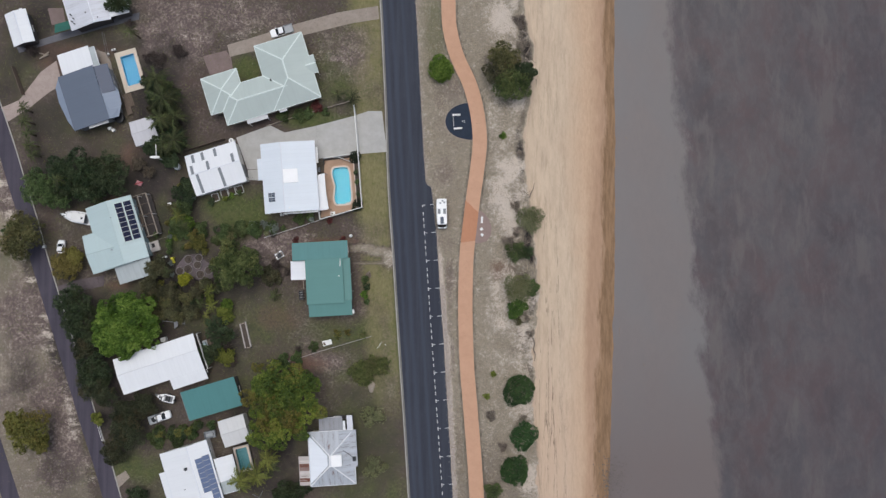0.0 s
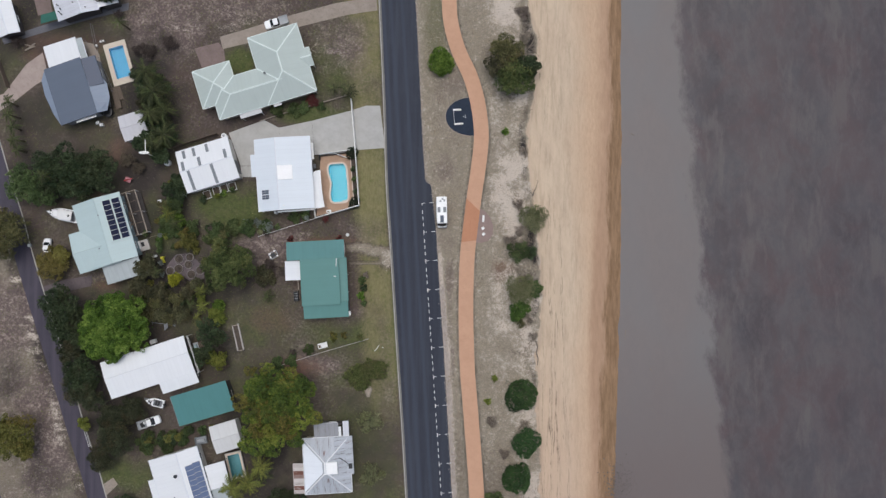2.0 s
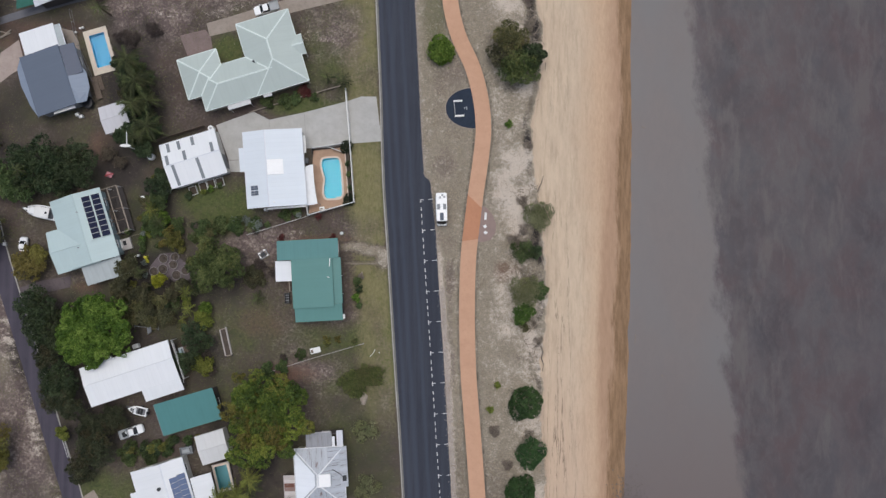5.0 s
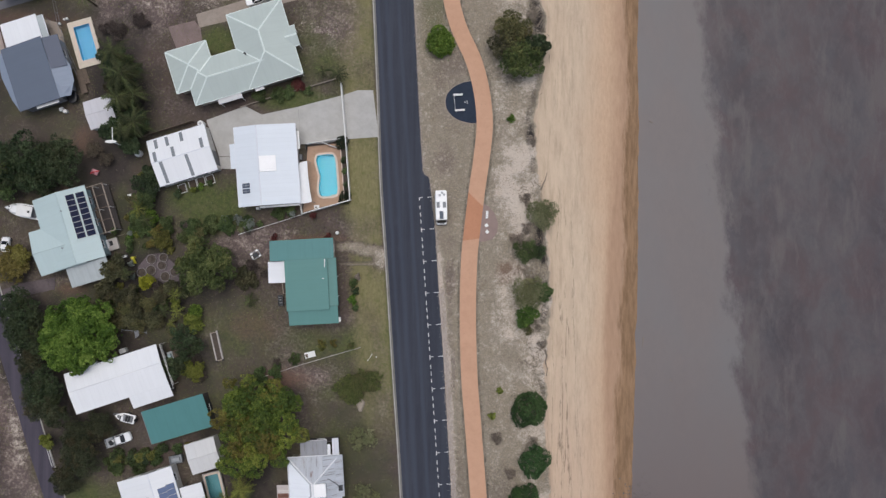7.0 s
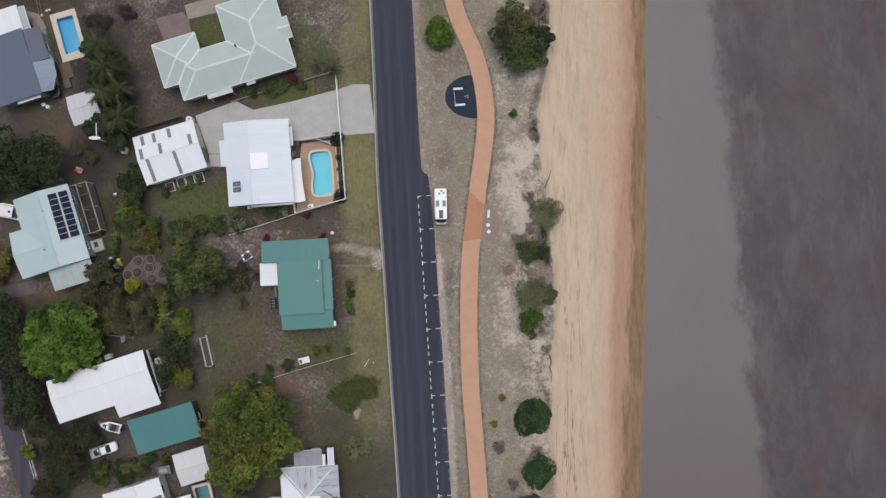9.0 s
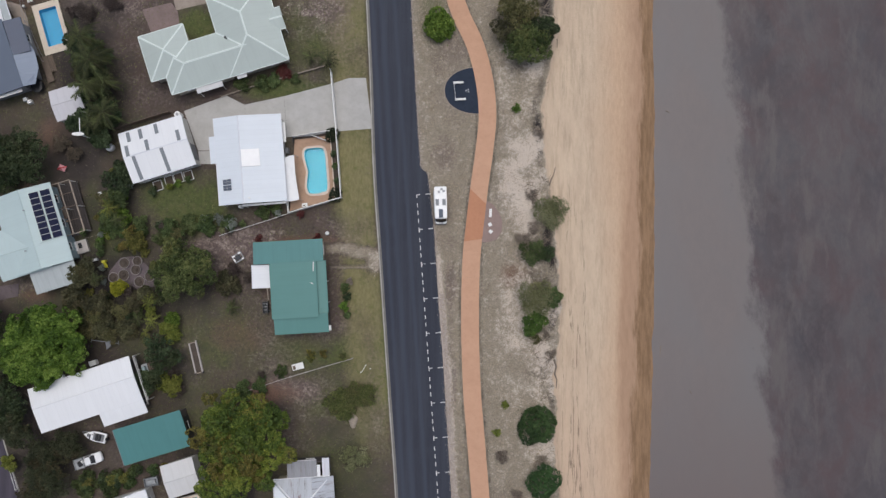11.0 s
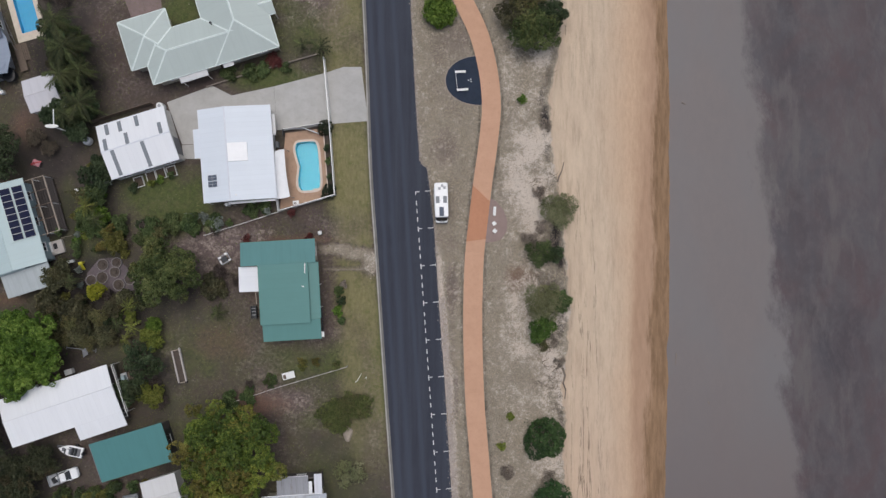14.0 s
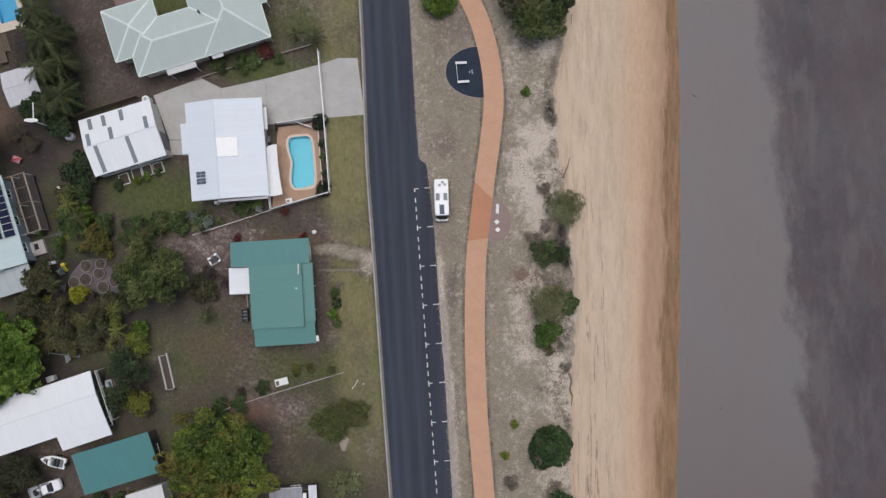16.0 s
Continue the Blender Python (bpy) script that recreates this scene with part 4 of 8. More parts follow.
    part("line_marking", Shape().prism([tuple(a - s), tuple(b - s), tuple(b + s), tuple(a + s)], 0.03, 0.036), LINE, road)


for k in range(13):
    a = BAY0 + bay * k
    stripe(a + along * (-0.35 if k else -0.05), a + along * 0.5, 0.14)
    stripe(a + across * 0.09, a + across * 0.62, 0.11)
    stripe(a + across * 1.55, a + across * 2.4, 0.11)
    stripe(a + across * 2.4 - along * 0.14, a + across * 2.4 + along * 0.14, 0.08)
    for j in range(3):
        b = a + bay * (0.245 + 0.22 * j)
        stripe(b, b + along * 0.72, 0.13)

# ---- the ochre footpath, with its slabs ----
path_line = smooth_line([(2.02, 83.09), (1.15, 63.29), (1.20, 55.89), (1.50, 49.73), (3.09, 43.58), (5.84, 37.43), (7.42, 31.29), (7.97, 25.15), (7.41, 19.03), (6.54, 12.91), (5.80, 6.80), (5.12, 0.70), (4.87, -5.40), (4.81, -11.49), (4.92, -17.57), (5.16, -23.64), (5.64, -29.71), (6.12, -35.77), (6.59, -41.83), (7.01, -47.87), (7.48, -57.53), (8.54, -78.00)], 0.75)
pl, pr = sides(path_line, 3.08)
footpath = thing("footpath", 0, 0, label="winding ochre concrete footpath through dry grass", category="footpath", kind="structure")


def nearest(edge, y):
    return min(range(len(edge)), key=lambda k: abs(edge[k].y - y))


cuts = [(k, k) for k in range(0, len(path_line) - 1, 6)]
dark_top = (nearest(pl, (4.89, 12.42)[1]), nearest(pr, (8.19, 9.98)[1]))
dark_end = (nearest(pl, (3.79, 3.38)[1]), nearest(pr, (6.84, 3.02)[1]))
if pl[5].x > pr[5].x:
    dark_top = (nearest(pl, (8.19, 9.98)[1]), nearest(pr, (4.89, 12.42)[1]))
cuts = [c for c in cuts if not (min(dark_top) - 2 < c[0] < max(dark_end) + 2)] + [dark_top, dark_end]
cuts.append((len(path_line) - 1, len(path_line) - 1))
cuts.sort()
for (a0, b0), (a1, b1) in zip(cuts, cuts[1:]):
    edge = [tuple(p) for p in pl[a0:a1 + 1]] + [tuple(p) for p in pr[b0:b1 + 1][::-1]]
    d = (path_line[a0 + 1] - path_line[a0]).normalized() * 0.006
    edge[0], edge[-1] = tuple(pl[a0] + d), tuple(pr[b0] + d)
    part("slab", Shape().prism(edge, -0.1, 0.07), PATH_DARK if (a0, b0) == dark_top else PATH, footpath)

# ---- driveways, pads and lanes ----
def slab(name, poly, mat, label, category="driveway", z=0.05):
    return tagged(part(name, Shape().prism(poly, -0.15, z), mat, None), label, category, kind="structure")


slab("driveway_1", [(-46.78, 46.07), (-42.12, 47.42), (-31.10, 50.86), (-22.53, 53.20), (-14.07, 54.55), (-13.82, 51.71), (-20.07, 50.73), (-29.87, 48.27), (-38.44, 45.33), (-46.15, 43.48)], OLD_CONCRETE, "worn grey concrete driveway from the beach road")
slab("pavement_1", [(-52.03, 43.61), (-47.02, 44.84), (-45.91, 43.36), (-45.53, 40.90), (-50.42, 39.43)], PINK_PAVING, "faded pink paving beside the mint-roofed house", "paving")
drive = thing("driveway_2", 0, 0, label="wide pale concrete driveway in several slabs", category="driveway", kind="structure")
for poly in ([(-19.04, 30.69), (-16.13, 31.67), (-13.19, 31.67), (-12.09, 22.84), (-15.14, 22.60), (-18.30, 22.35)],
             [(-27.38, 28.49), (-19.07, 30.69), (-18.32, 22.35), (-22.85, 21.50), (-26.88, 21.38)],
             [(-34.23, 27.02), (-27.41, 28.49), (-26.90, 21.32), (-29.81, 20.77), (-34.09, 20.28)],
             [(-44.74, 25.92), (-37.41, 28.62), (-34.25, 27.02), (-34.11, 20.28), (-39.58, 19.06), (-42.27, 19.06)],
             [(-42.27, 18.94), (-38.36, 19.06), (-38.11, 16.61), (-42.02, 16.74)]):
    part("slab", Shape().prism(poly, -0.15, 0.05), CONCRETE, drive)
slab("driveway_3", [(-95.67, 32.46), (-91.77, 34.05), (-87.17, 40.19), (-83.76, 42.65), (-82.49, 37.49), (-85.17, 35.89), (-89.80, 32.21), (-94.18, 29.39)], PINK_CONCRETE, "pale concrete driveway to the slate-roofed house")
slab("driveway_4", [(-83.39, -6.31), (-78.53, -4.73), (-73.05, -3.88), (-73.15, -6.08), (-77.54, -7.05), (-82.52, -8.99)], GRAVEL, "short mauve gravel driveway from the lane")
slab("driveway_5", [(-70.58, -47.34), (-68.29, -45.77), (-67.31, -47.22), (-69.72, -49.51)], OLD_CONCRETE, "short worn concrete driveway beside the lane")
slab("pavement_3", [(-92.35, 45.61), (-81.35, 49.17), (-65.81, 53.22), (-65.92, 51.62), (-72.78, 50.03), (-81.34, 47.57), (-91.85, 44.38)], LANE_CONCRETE, "grey concrete strip behind the white-roofed buildings", "paving")
slab("pavement_7", [(-85.71, 54.13), (-82.4, 54.13), (-81.76, 50.92), (-84.82, 50.43)], PINK_PAVING, "faded brown paving between the white-roofed buildings", "paving")
slab("pavement_2", [(-75.69, 45.10), (-73.23, 44.49), (-71.87, 42.15), (-71.48, 38.71), (-73.21, 40.18)], OLD_CONCRETE, "concrete path beside the carport", "paving")

lane_line = [Vector((-114.85, 88.13))] + smooth_line([(-103.41, 48.57), (-95.50, 26.69), (-91.98, 15.42), (-89.48, 7.84), (-87.35, 0.15), (-84.34, -9.60), (-81.60, -18.12), (-78.74, -27.23), (-75.88, -36.57), (-73.15, -44.80), (-71.16, -51.69), (-68.19, -61.10)], 2.0) + [Vector((-54.89, -105.52))]
ll, lr = sides(lane_line, 3.7)
tagged(part("road_2", Shape().prism([tuple(p) for p in ll] + [tuple(p) for p in lr[::-1]], -0.2, 0.03), LANE), "narrow faded asphalt lane behind the houses", "lane", kind="structure")
lane_kerb = thing("kerb_2", 0, 0, label="thin concrete edge strip along the lane", category="kerb", kind="structure")
el, er = sides(lane_line, 4.15)
east_in, east_out = (lr, er) if lr[5].x > ll[5].x else (ll, el)
for k in range(len(lane_line) - 1):
    if abs(lane_line[k].y) < 60:
        part("kerb_stone", Shape().prism([tuple(east_in[k]), tuple(east_in[k + 1]), tuple(east_out[k + 1]), tuple(east_out[k])], -0.2, 0.1), KERB, lane_kerb)
far_lane = smooth_line([(-102.75, -22.36), (-97.75, -36.91), (-94.76, -45.99), (-92.52, -52.64), (-89.53, -61.69)], 3.0) + [Vector((-76.66, -100.72))]
fl, fr = sides(far_lane, 3.6)
tagged(part("road_3", Shape().prism([tuple(p) for p in fl] + [tuple(p) for p in fr[::-1]], -0.2, 0.03), LANE), "second narrow asphalt lane past dry scrub", "lane", kind="structure")

build_ground()


# ---- houses and sheds ----
def cap(th, p, q, mat, w=0.32):
    """A folded ridge cap from p to q."""
    p, q = Vector(p), Vector(q)
    s = (q - p).cross(Vector((0, 0, 1))).normalized() * w / 2
    up, dn = Vector((0, 0, 0.05)), Vector((0, 0, -0.05))
    v = [p - s + dn, p + up, p + s + dn, p + Vector((0, 0, -0.12)), q - s + dn, q + up, q + s + dn, q + Vector((0, 0, -0.12))]
    part("ridge_cap", Shape().add(v, [(0, 1, 5, 4), (1, 2, 6, 5), (2, 3, 7, 6), (3, 0, 4, 7), (0, 3, 2, 1), (4, 5, 6, 7)]), mat, th)


def slope_uv(pts, along, origin):
    """U along the eave, V up the slope, in metres."""
    a, o = Vector(along).normalized(), Vector(origin)
    out = []
    for p in pts:
        d = Vector(p) - o
        u = d.dot(a)
        out.append((u, (d - a * u).length))
    return out


def roof(th, x0, x1, y0, y1, eave, rise, style, mat, cap_mat=None, wall_mat=None, ridge=0.5, thick=0.16, gutter=True, label="", uncapped=()):
    """A roof over a rectangle. style: hip, gable_x (ridge along x), gable_y, fall_e, fall_w, fall_n, fall_s (single slope, and where it falls)."""
    cap_mat, wall_mat = cap_mat or mat, wall_mat or WALL_WHITE
    E = [(x0, y0), (x1, y0), (x1, y1), (x0, y1)]
    w, h = x1 - x0, y1 - y0
    caps, z1 = [], eave + rise
    if style == "hip":
        if w >= h:
            A, B = (x0 + h / 2, y0 + h / 2, z1), (x1 - h / 2, y0 + h / 2, z1)
            quads = [([0, 1], [B, A]), ([1, 2], [B]), ([2, 3], [A, B]), ([3, 0], [A])]
            ends = [(0, A), (3, A), (1, B), (2, B)]
        else:
            A, B = (x0 + w / 2, y0 + w / 2, z1), (x0 + w / 2, y1 - w / 2, z1)
            quads = [([0, 1], [A]), ([1, 2], [B, A]), ([2, 3], [B]), ([3, 0], [A, B])]
            ends = [(0, A), (1, A), (2, B), (3, B)]
        caps = [((*E[i], eave), P) for i, P in ends if i not in uncapped] + ([(A, B)] if (Vector(A) - Vector(B)).length > 0.05 else [])
    elif style == "gable_x":
        yr = y0 + h * ridge
        A, B = (x0, yr, z1), (x1, yr, z1)
        quads = [([0, 1], [B, A]), ([2, 3], [A, B])]
        caps = [(A, B)]
    elif style == "gable_y":
        xr = x0 + w * ridge
        A, B = (xr, y0, z1), (xr, y1, z1)
        quads = [([1, 2], [B, A]), ([3, 0], [A, B])]
        caps = [(A, B)]
    else:
        k = "snwe".index(style[-1])
        lo = [(0, 1), (2, 3), (3, 0), (1, 2)][k]
        hi = [(2, 3), (0, 1), (1, 2), (3, 0)][k]
        quads = [(list(lo), [(*E[hi[0]], z1), (*E[hi[1]], z1)])]
    s = Shape()
    for eaves, tops in quads:
        pts = [(*E[i], eave) for i in eaves] + list(tops)
        along = Vector(pts[1]) - Vector(pts[0])
        s.add(pts, [tuple(range(len(pts)))], 0, [slope_uv(pts, along, pts[0])])
        low = [(p[0], p[1], p[2] - thick) for p in pts]
        s.add(low, [tuple(range(len(low) - 1, -1, -1))], 1)
        n = len(pts)
        for i in range(n):
            j = (i + 1) % n
            if style == "hip" and i:
                continue
            s.add([low[i], low[j], pts[j], pts[i]], [(0, 1, 2, 3)], 1)
    part("roof", s, [mat, cap_mat], th, label)
    for p, q in caps:
        cap(th, p, q, cap_mat)
    if style.startswith("gable"):
        for P, (i, j) in ((A, (3, 0)), (B, (1, 2))) if style == "gable_x" else ((A, (0, 1)), (B, (2, 3))):
            c = Vector(((x0 + x1) / 2, (y0 + y1) / 2, 0))
            g = Shape()
            tri = [Vector((*E[i], eave - thick)), Vector((*E[j], eave - thick)), Vector(P) - Vector((0, 0, thick))]
            inn = Vector((c.x - P[0], 0, 0)) if style == "gable_x" else Vector((0, c.y - P[1], 0))
            inn = inn.normalized()
            a, b = [t + inn * 0.35 for t in tri], [t + inn * 0.5 for t in tri]
            g.add(a + b, [(0, 1, 2), (5, 4, 3), (0, 3, 4, 1), (1, 4, 5, 2), (2, 5, 3, 0)])
            part("gable", g, wall_mat, th)
    if gutter:
        for eaves, tops in quads:
            p, q = Vector((*E[eaves[0]], eave - 0.13)), Vector((*E[eaves[1]], eave - 0.13))
            out = (q - p).cross(Vector((0, 0, 1))).normalized() * 0.06
            part("gutter", Shape().bar(p + out, q + out, 0.11, 0.11), cap_mat, th)


def walls(th, x0, x1, y0, y1, top, mat, inset=0.5, windows="news", z0=0.0):
    """Four outer walls under a roof's rectangle, with windows in the sides named."""
    x0, x1, y0, y1 = x0 + inset, x1 - inset, y0 + inset, y1 - inset
    t = 0.2
    top -= 0.17
    for b in ((x0, x1, y0, y0 + t), (x0, x1, y1 - t, y1), (x0, x0 + t, y0 + t, y1 - t), (x1 - t, x1, y0 + t, y1 - t)):
        part("wall", Shape().box(*b, z0, top), mat, th)
    for side in windows:
        long = (x1 - x0) if side in "ns" else (y1 - y0)
        n = max(1, int(long / 3.6))
        for k in range(n):
            m = -long / 2 + long * (k + 0.5) / n
            cx, cy = (x0 + x1) / 2, (y0 + y1) / 2
            at, turn = {"e": ((x1, cy + m), 90), "w": ((x0, cy - m), -90), "n": ((cx - m, y1), 180), "s": ((cx + m, y0), 0)}[side]
            sill = max(z0 + 0.9, top - 1.65)
            f = Shape()
            for b in ((-0.7, 0.7, -0.05, 0.02, 0, 0.07), (-0.7, 0.7, -0.05, 0.02, 1.03, 1.1), (-0.7, -0.63, -0.05, 0.02, 0.07, 1.03), (0.63, 0.7, -0.05, 0.02, 0.07, 1.03), (-0.03, 0.03, -0.05, 0.02, 0.07, 1.03)):
                f.box(*b)
            w = part("window", f, WHITE_PAINT, th)
            w.location, w.rotation_euler = (at[0], at[1], sill), (0, 0, radians(turn))
            part("pane", Shape().box(-0.63, 0.63, -0.02, 0.0, 0.07, 1.03), PANE, w)
            part("sill", Shape().box(-0.78, 0.78, -0.12, 0.0, -0.06, 0.0), WHITE_PAINT, w)


def posts(th, pts, top, mat=STEEL, r=0.05):
    for x, y in pts:
        part("post", Shape().drum(x, y, 0, top, r, 8), mat, th)


def downpipe(th, x, y, top):
    part("downpipe", Shape().tube([(x, y, 0), (x, y, top - 0.3), (x, y, top - 0.1)], 0.045, 6), WHITE_PAINT, th)


def vent(th, x, y, z, mat=STEEL, r=0.16):
    s = Shape().drum(x, y, z - 0.3, z + 0.25, r * 0.7, 12).drum(x, y, z + 0.25, z + 0.42, r, 12)
    part("roof_vent", s, mat, th, bevel=0.02)


def skirt(th, inner, outer, z_in, z_out, mat):
    """A verandah roof that falls from a wall line to a bent eave."""
    s = Shape()
    n = len(inner)
    top = [(x, y, z_in) for x, y in inner] + [(x, y, z_out) for x, y in outer]
    low = [(x, y, z - 0.12) for x, y, z in top]
    for k in range(n - 1):
        f = [top[k], top[k + 1], top[n + k + 1], top[n + k]]
        s.add(f, [(0, 1, 2, 3)], 0, [slope_uv(f, Vector(f[1]) - Vector(f[0]), f[0])])
        s.add([low[k], low[k + 1], low[n + k + 1], low[n + k]], [(3, 2, 1, 0)], 0)
        s.add([top[n + k], top[n + k + 1], low[n + k + 1], low[n + k]], [(0, 1, 2, 3)], 0)
    part("verandah_roof", s, mat, th)


# the mint-roofed L-shaped house
h = thing("house", -48.12, 27.25, 0, 17.04, "L-shaped house with pale mint hipped metal roof", "house")
S = 0.12
walls(h, 107 * S, 194 * S, 0, 120 * S, 3.0, WALL_CREAM)
walls(h, 22 * S, 112 * S, 0, 65 * S, 3.0, WALL_CREAM, windows="sn")
walls(h, 0, 65 * S, 26 * S, 92 * S, 3.0, WALL_CREAM, windows="wn")
roof(h, 107 * S, 194 * S, 0, 120 * S, 3.0, 2.1, "hip", MINT_ROOF, MINT_CAP)
roof(h, 22 * S, 178 * S, 0.01, 65 * S, 2.985, 1.55, "hip", MINT_ROOF, MINT_CAP, uncapped=(1, 2))
roof(h, 0, 65 * S, 26 * S, 92 * S, 2.97, 1.6, "hip", MINT_ROOF, MINT_CAP)
roof(h, 184 * S, 203 * S, 44 * S, 75 * S, 2.99, 0.6, "gable_x", MINT_ROOF, MINT_CAP, WALL_CREAM)
posts(h, [(201 * S, 46 * S), (201 * S, 73 * S)], 2.85, WHITE_PAINT, 0.07)
roof(h, 56 * S, 94 * S, -8 * S, 0, 2.6, 0.2, "fall_s", SHED_ROOF, WHITE_CAP, gutter=False)
posts(h, [(58 * S, -7 * S), (92 * S, -7 * S)], 2.45, WHITE_PAINT)
roof(h, 116 * S, 130 * S, -5 * S, 0, 2.6, 0.12, "fall_s", SHED_ROOF, WHITE_CAP, gutter=False)
k = 1.57 / 32.5
for p, q in (((22, 26), (43.5, 47.5)), ((45, 45), (65, 65)), ((107, 65), (139, 33))):
    zp, zq = (3.03, 3.03 + 21.5 * k) if p[0] == 22 else (3.03 + 20 * k, 3.03) if p[0] == 45 else (3.03, 3.03 + 32 * k)
    a, b = Vector((p[0] * S, p[1] * S, zp)), Vector((q[0] * S, q[1] * S, zq))
    part("valley_flashing", Shape().bar(a, b, 0.26, 0.05), MINT_CAP, h)
vent(h, 120 * S, 50 * S, 4.3, DARK_STEEL, 0.2)
for x, y in ((194 * S - 0.4, 0.4), (107 * S + 0.4, 119 * S), (0.4, 91 * S)):
    downpipe(h, x, y, 2.9)

# the white house by the pool
h = thing("house", -37.38, 9.16, 0, 4.3, "white gabled house with roof lantern and hot water panels", "house")
S = 0.12
walls(h, 0, 94 * S, 0, 123 * S, 3.4, WALL_WHITE, 0.35)
roof(h, 0, 94 * S, 0, 123 * S, 3.4, 1.0, "gable_y", PALE_ROOF, WHITE_CAP, WALL_WHITE, ridge=0.39)
roof(h, -8 * S, 0.3, 60 * S, 98 * S, 3.2, 0.25, "fall_w", PALE_ROOF, WHITE_CAP)
posts(h, [(-7 * S, 62 * S), (-7 * S, 96 * S)], 3.05, WHITE_PAINT)
fall = math.atan2(1.0, 94 * 0.61 * S)
p = part("roof_lantern", Shape().box(1 * S, 26 * S, 51 * S, 75 * S, -0.1, 0.2), BRIGHT_WHITE, h, "bright white raised roof lantern", bevel=0.03)
p.location, p.rotation_euler = (94 * 0.39 * S, 0, 4.4), (0, fall, 0)
p = part("lantern_lid", Shape().box(6 * S, 22 * S, 55 * S, 71 * S, 0.2, 0.28), BRIGHT_WHITE, h, bevel=0.02)
p.location, p.rotation_euler = (94 * 0.39 * S, 0, 4.4), (0, fall, 0)
for k in range(2):
    p = part("water_heating_panel", Shape().box(8.5 * S, 20.5 * S, (20 + 8.4 * k) * S, (27 + 8.4 * k) * S, 0, 0.09), [SOLAR_DIM], h, "dark glazed solar hot water panel", bevel=0.01)
    part("glazing_bar", Shape().box(8.5 * S, 20.5 * S, (23.2 + 8.4 * k) * S, (23.8 + 8.4 * k) * S, 0.09, 0.11).box(14.2 * S, 14.8 * S, (20 + 8.4 * k) * S, (27 + 8.4 * k) * S, 0.09, 0.11), ROOF_TILE_GREY, p)
    p.location, p.rotation_euler = (0, 0, 3.48), (0, -math.atan2(1.0, 94 * 0.39 * S), 0)
part("awning", Shape().box(94 * S, 98 * S, 84 * S, 112 * S, 2.5, 2.62), WHITE_PAINT, h, bevel=0.02)
part("air_conditioner", Shape().box(93 * S, 97 * S, 70 * S, 78 * S, 0.2, 1.1), GREY_DECK, h, bevel=0.03)
part("ledge", Shape().box(30 * S, 92 * S, -3 * S, 0, 2.75, 2.85), WHITE_PAINT, h, bevel=0.02)
posts(h, [(32 * S, -2.5 * S), (60 * S, -2.5 * S), (90 * S, -2.5 * S)], 2.75, WHITE_PAINT, 0.04)
part("water_heater", Shape().drum(23 * S, -1.5 * S, 0, 1.5, 0.28, 16), WHITE_PAINT, h, bevel=0.03)
downpipe(h, 0.2, 0.15, 3.3)
vent(h, 45 * S, 7 * S, 4.3, WHITE_PAINT, 0.12)

# the long white shed beside it
h = thing("shed", -52.28, 13.07, 0, 17.04, "white metal shed with grey translucent roof strips", "shed")
S = 0.12
walls(h, 0, 93 * S, 0, 72 * S, 2.7, WALL_WHITE, 0.15, "s")
roof(h, 0, 93 * S, 0, 72 * S, 2.7, 0.75, "gable_x", WHITE_ROOF, WHITE_CAP, WALL_WHITE)
pitch = math.atan2(0.75, 36 * S)
for x, y, w, l, up in ((11.5, 1, 5, 34, 0), (52, 1, 5, 34, 0), (5, 36.5, 5, 16, 1), (34, 36.5, 5, 16, 1), (79.5, 37, 5, 16, 1), (11, 56.5, 5, 14.5, 1), (28.5, 56, 5, 14.5, 1), (51.5, 56.5, 5, 14.5, 1)):
    rise = 0.75 * (y / 36 if not up else (72 - y) / 36)
    p = part("skylight", Shape().add([(0, 0, 0.03), (w * S, 0, 0.03), (w * S, l * S, 0.03), (0, l * S, 0.03), (0, 0, 0.005), (w * S, 0, 0.005), (w * S, l * S, 0.005), (0, l * S, 0.005)], [(0, 1, 2, 3), (7, 6, 5, 4), (0, 4, 5, 1), (1, 5, 6, 2), (2, 6, 7, 3), (3, 7, 4, 0)], 0, [[(0.1, 0), (0.7, 0), (0.7, 3), (0.1, 3)]] + [[(0, 0)] * 4] * 5), SKYLIGHT, h)
    p.location, p.rotation_euler = (x * S, y * S, 2.72 + rise), (-pitch if up else pitch, 0, 0)
part("roller_door", Shape().box(93 * S - 0.16, 93 * S - 0.1, 8 * S, 32 * S, 0, 2.3), GREY_DECK, h)
tank = tagged(thing("water_tank", -45.34, 25.03), "small white round plastic water tank", "tank")
part("drum", Shape().drum(0, 0, 0, 1.5, 0.55, 20), WHITE_PAINT, tank, bevel=0.06)
part("lid", Shape().drum(0, 0, 1.5, 1.58, 0.25, 14), ROOF_TILE_GREY, tank)

# the green-roofed house
h = thing("house", -28.25, -12.52, 0, 3.2, "green metal-roofed house with raised central roof", "house")
S = 0.12
walls(h, 4 * S, 64 * S, 24 * S, 100 * S, 3.3, WALL_CREAM, 0.3, "ensw")
roof(h, 0, 76 * S, 0, 26 * S, 2.75, 0.33, "fall_s", GREEN_ROOF, GREEN_CAP)
roof(h, 58 * S, 76 * S, 26.1 * S, 100 * S, 2.75, 0.33, "fall_e", GREEN_ROOF, GREEN_CAP)
roof(h, -1 * S, 64 * S, 21.5 * S, 100 * S, 3.2, 0.35, "fall_w", GREEN_ROOF, GREEN_CAP)
roof(h, -24 * S, 74 * S, 99.5 * S, 130 * S, 2.75, 0.4, "fall_n", DEEP_GREEN_ROOF, GREEN_CAP)
walls(h, -24 * S, 74 * S, 99.5 * S, 130 * S, 2.75, WALL_CREAM, 0.3, "new")
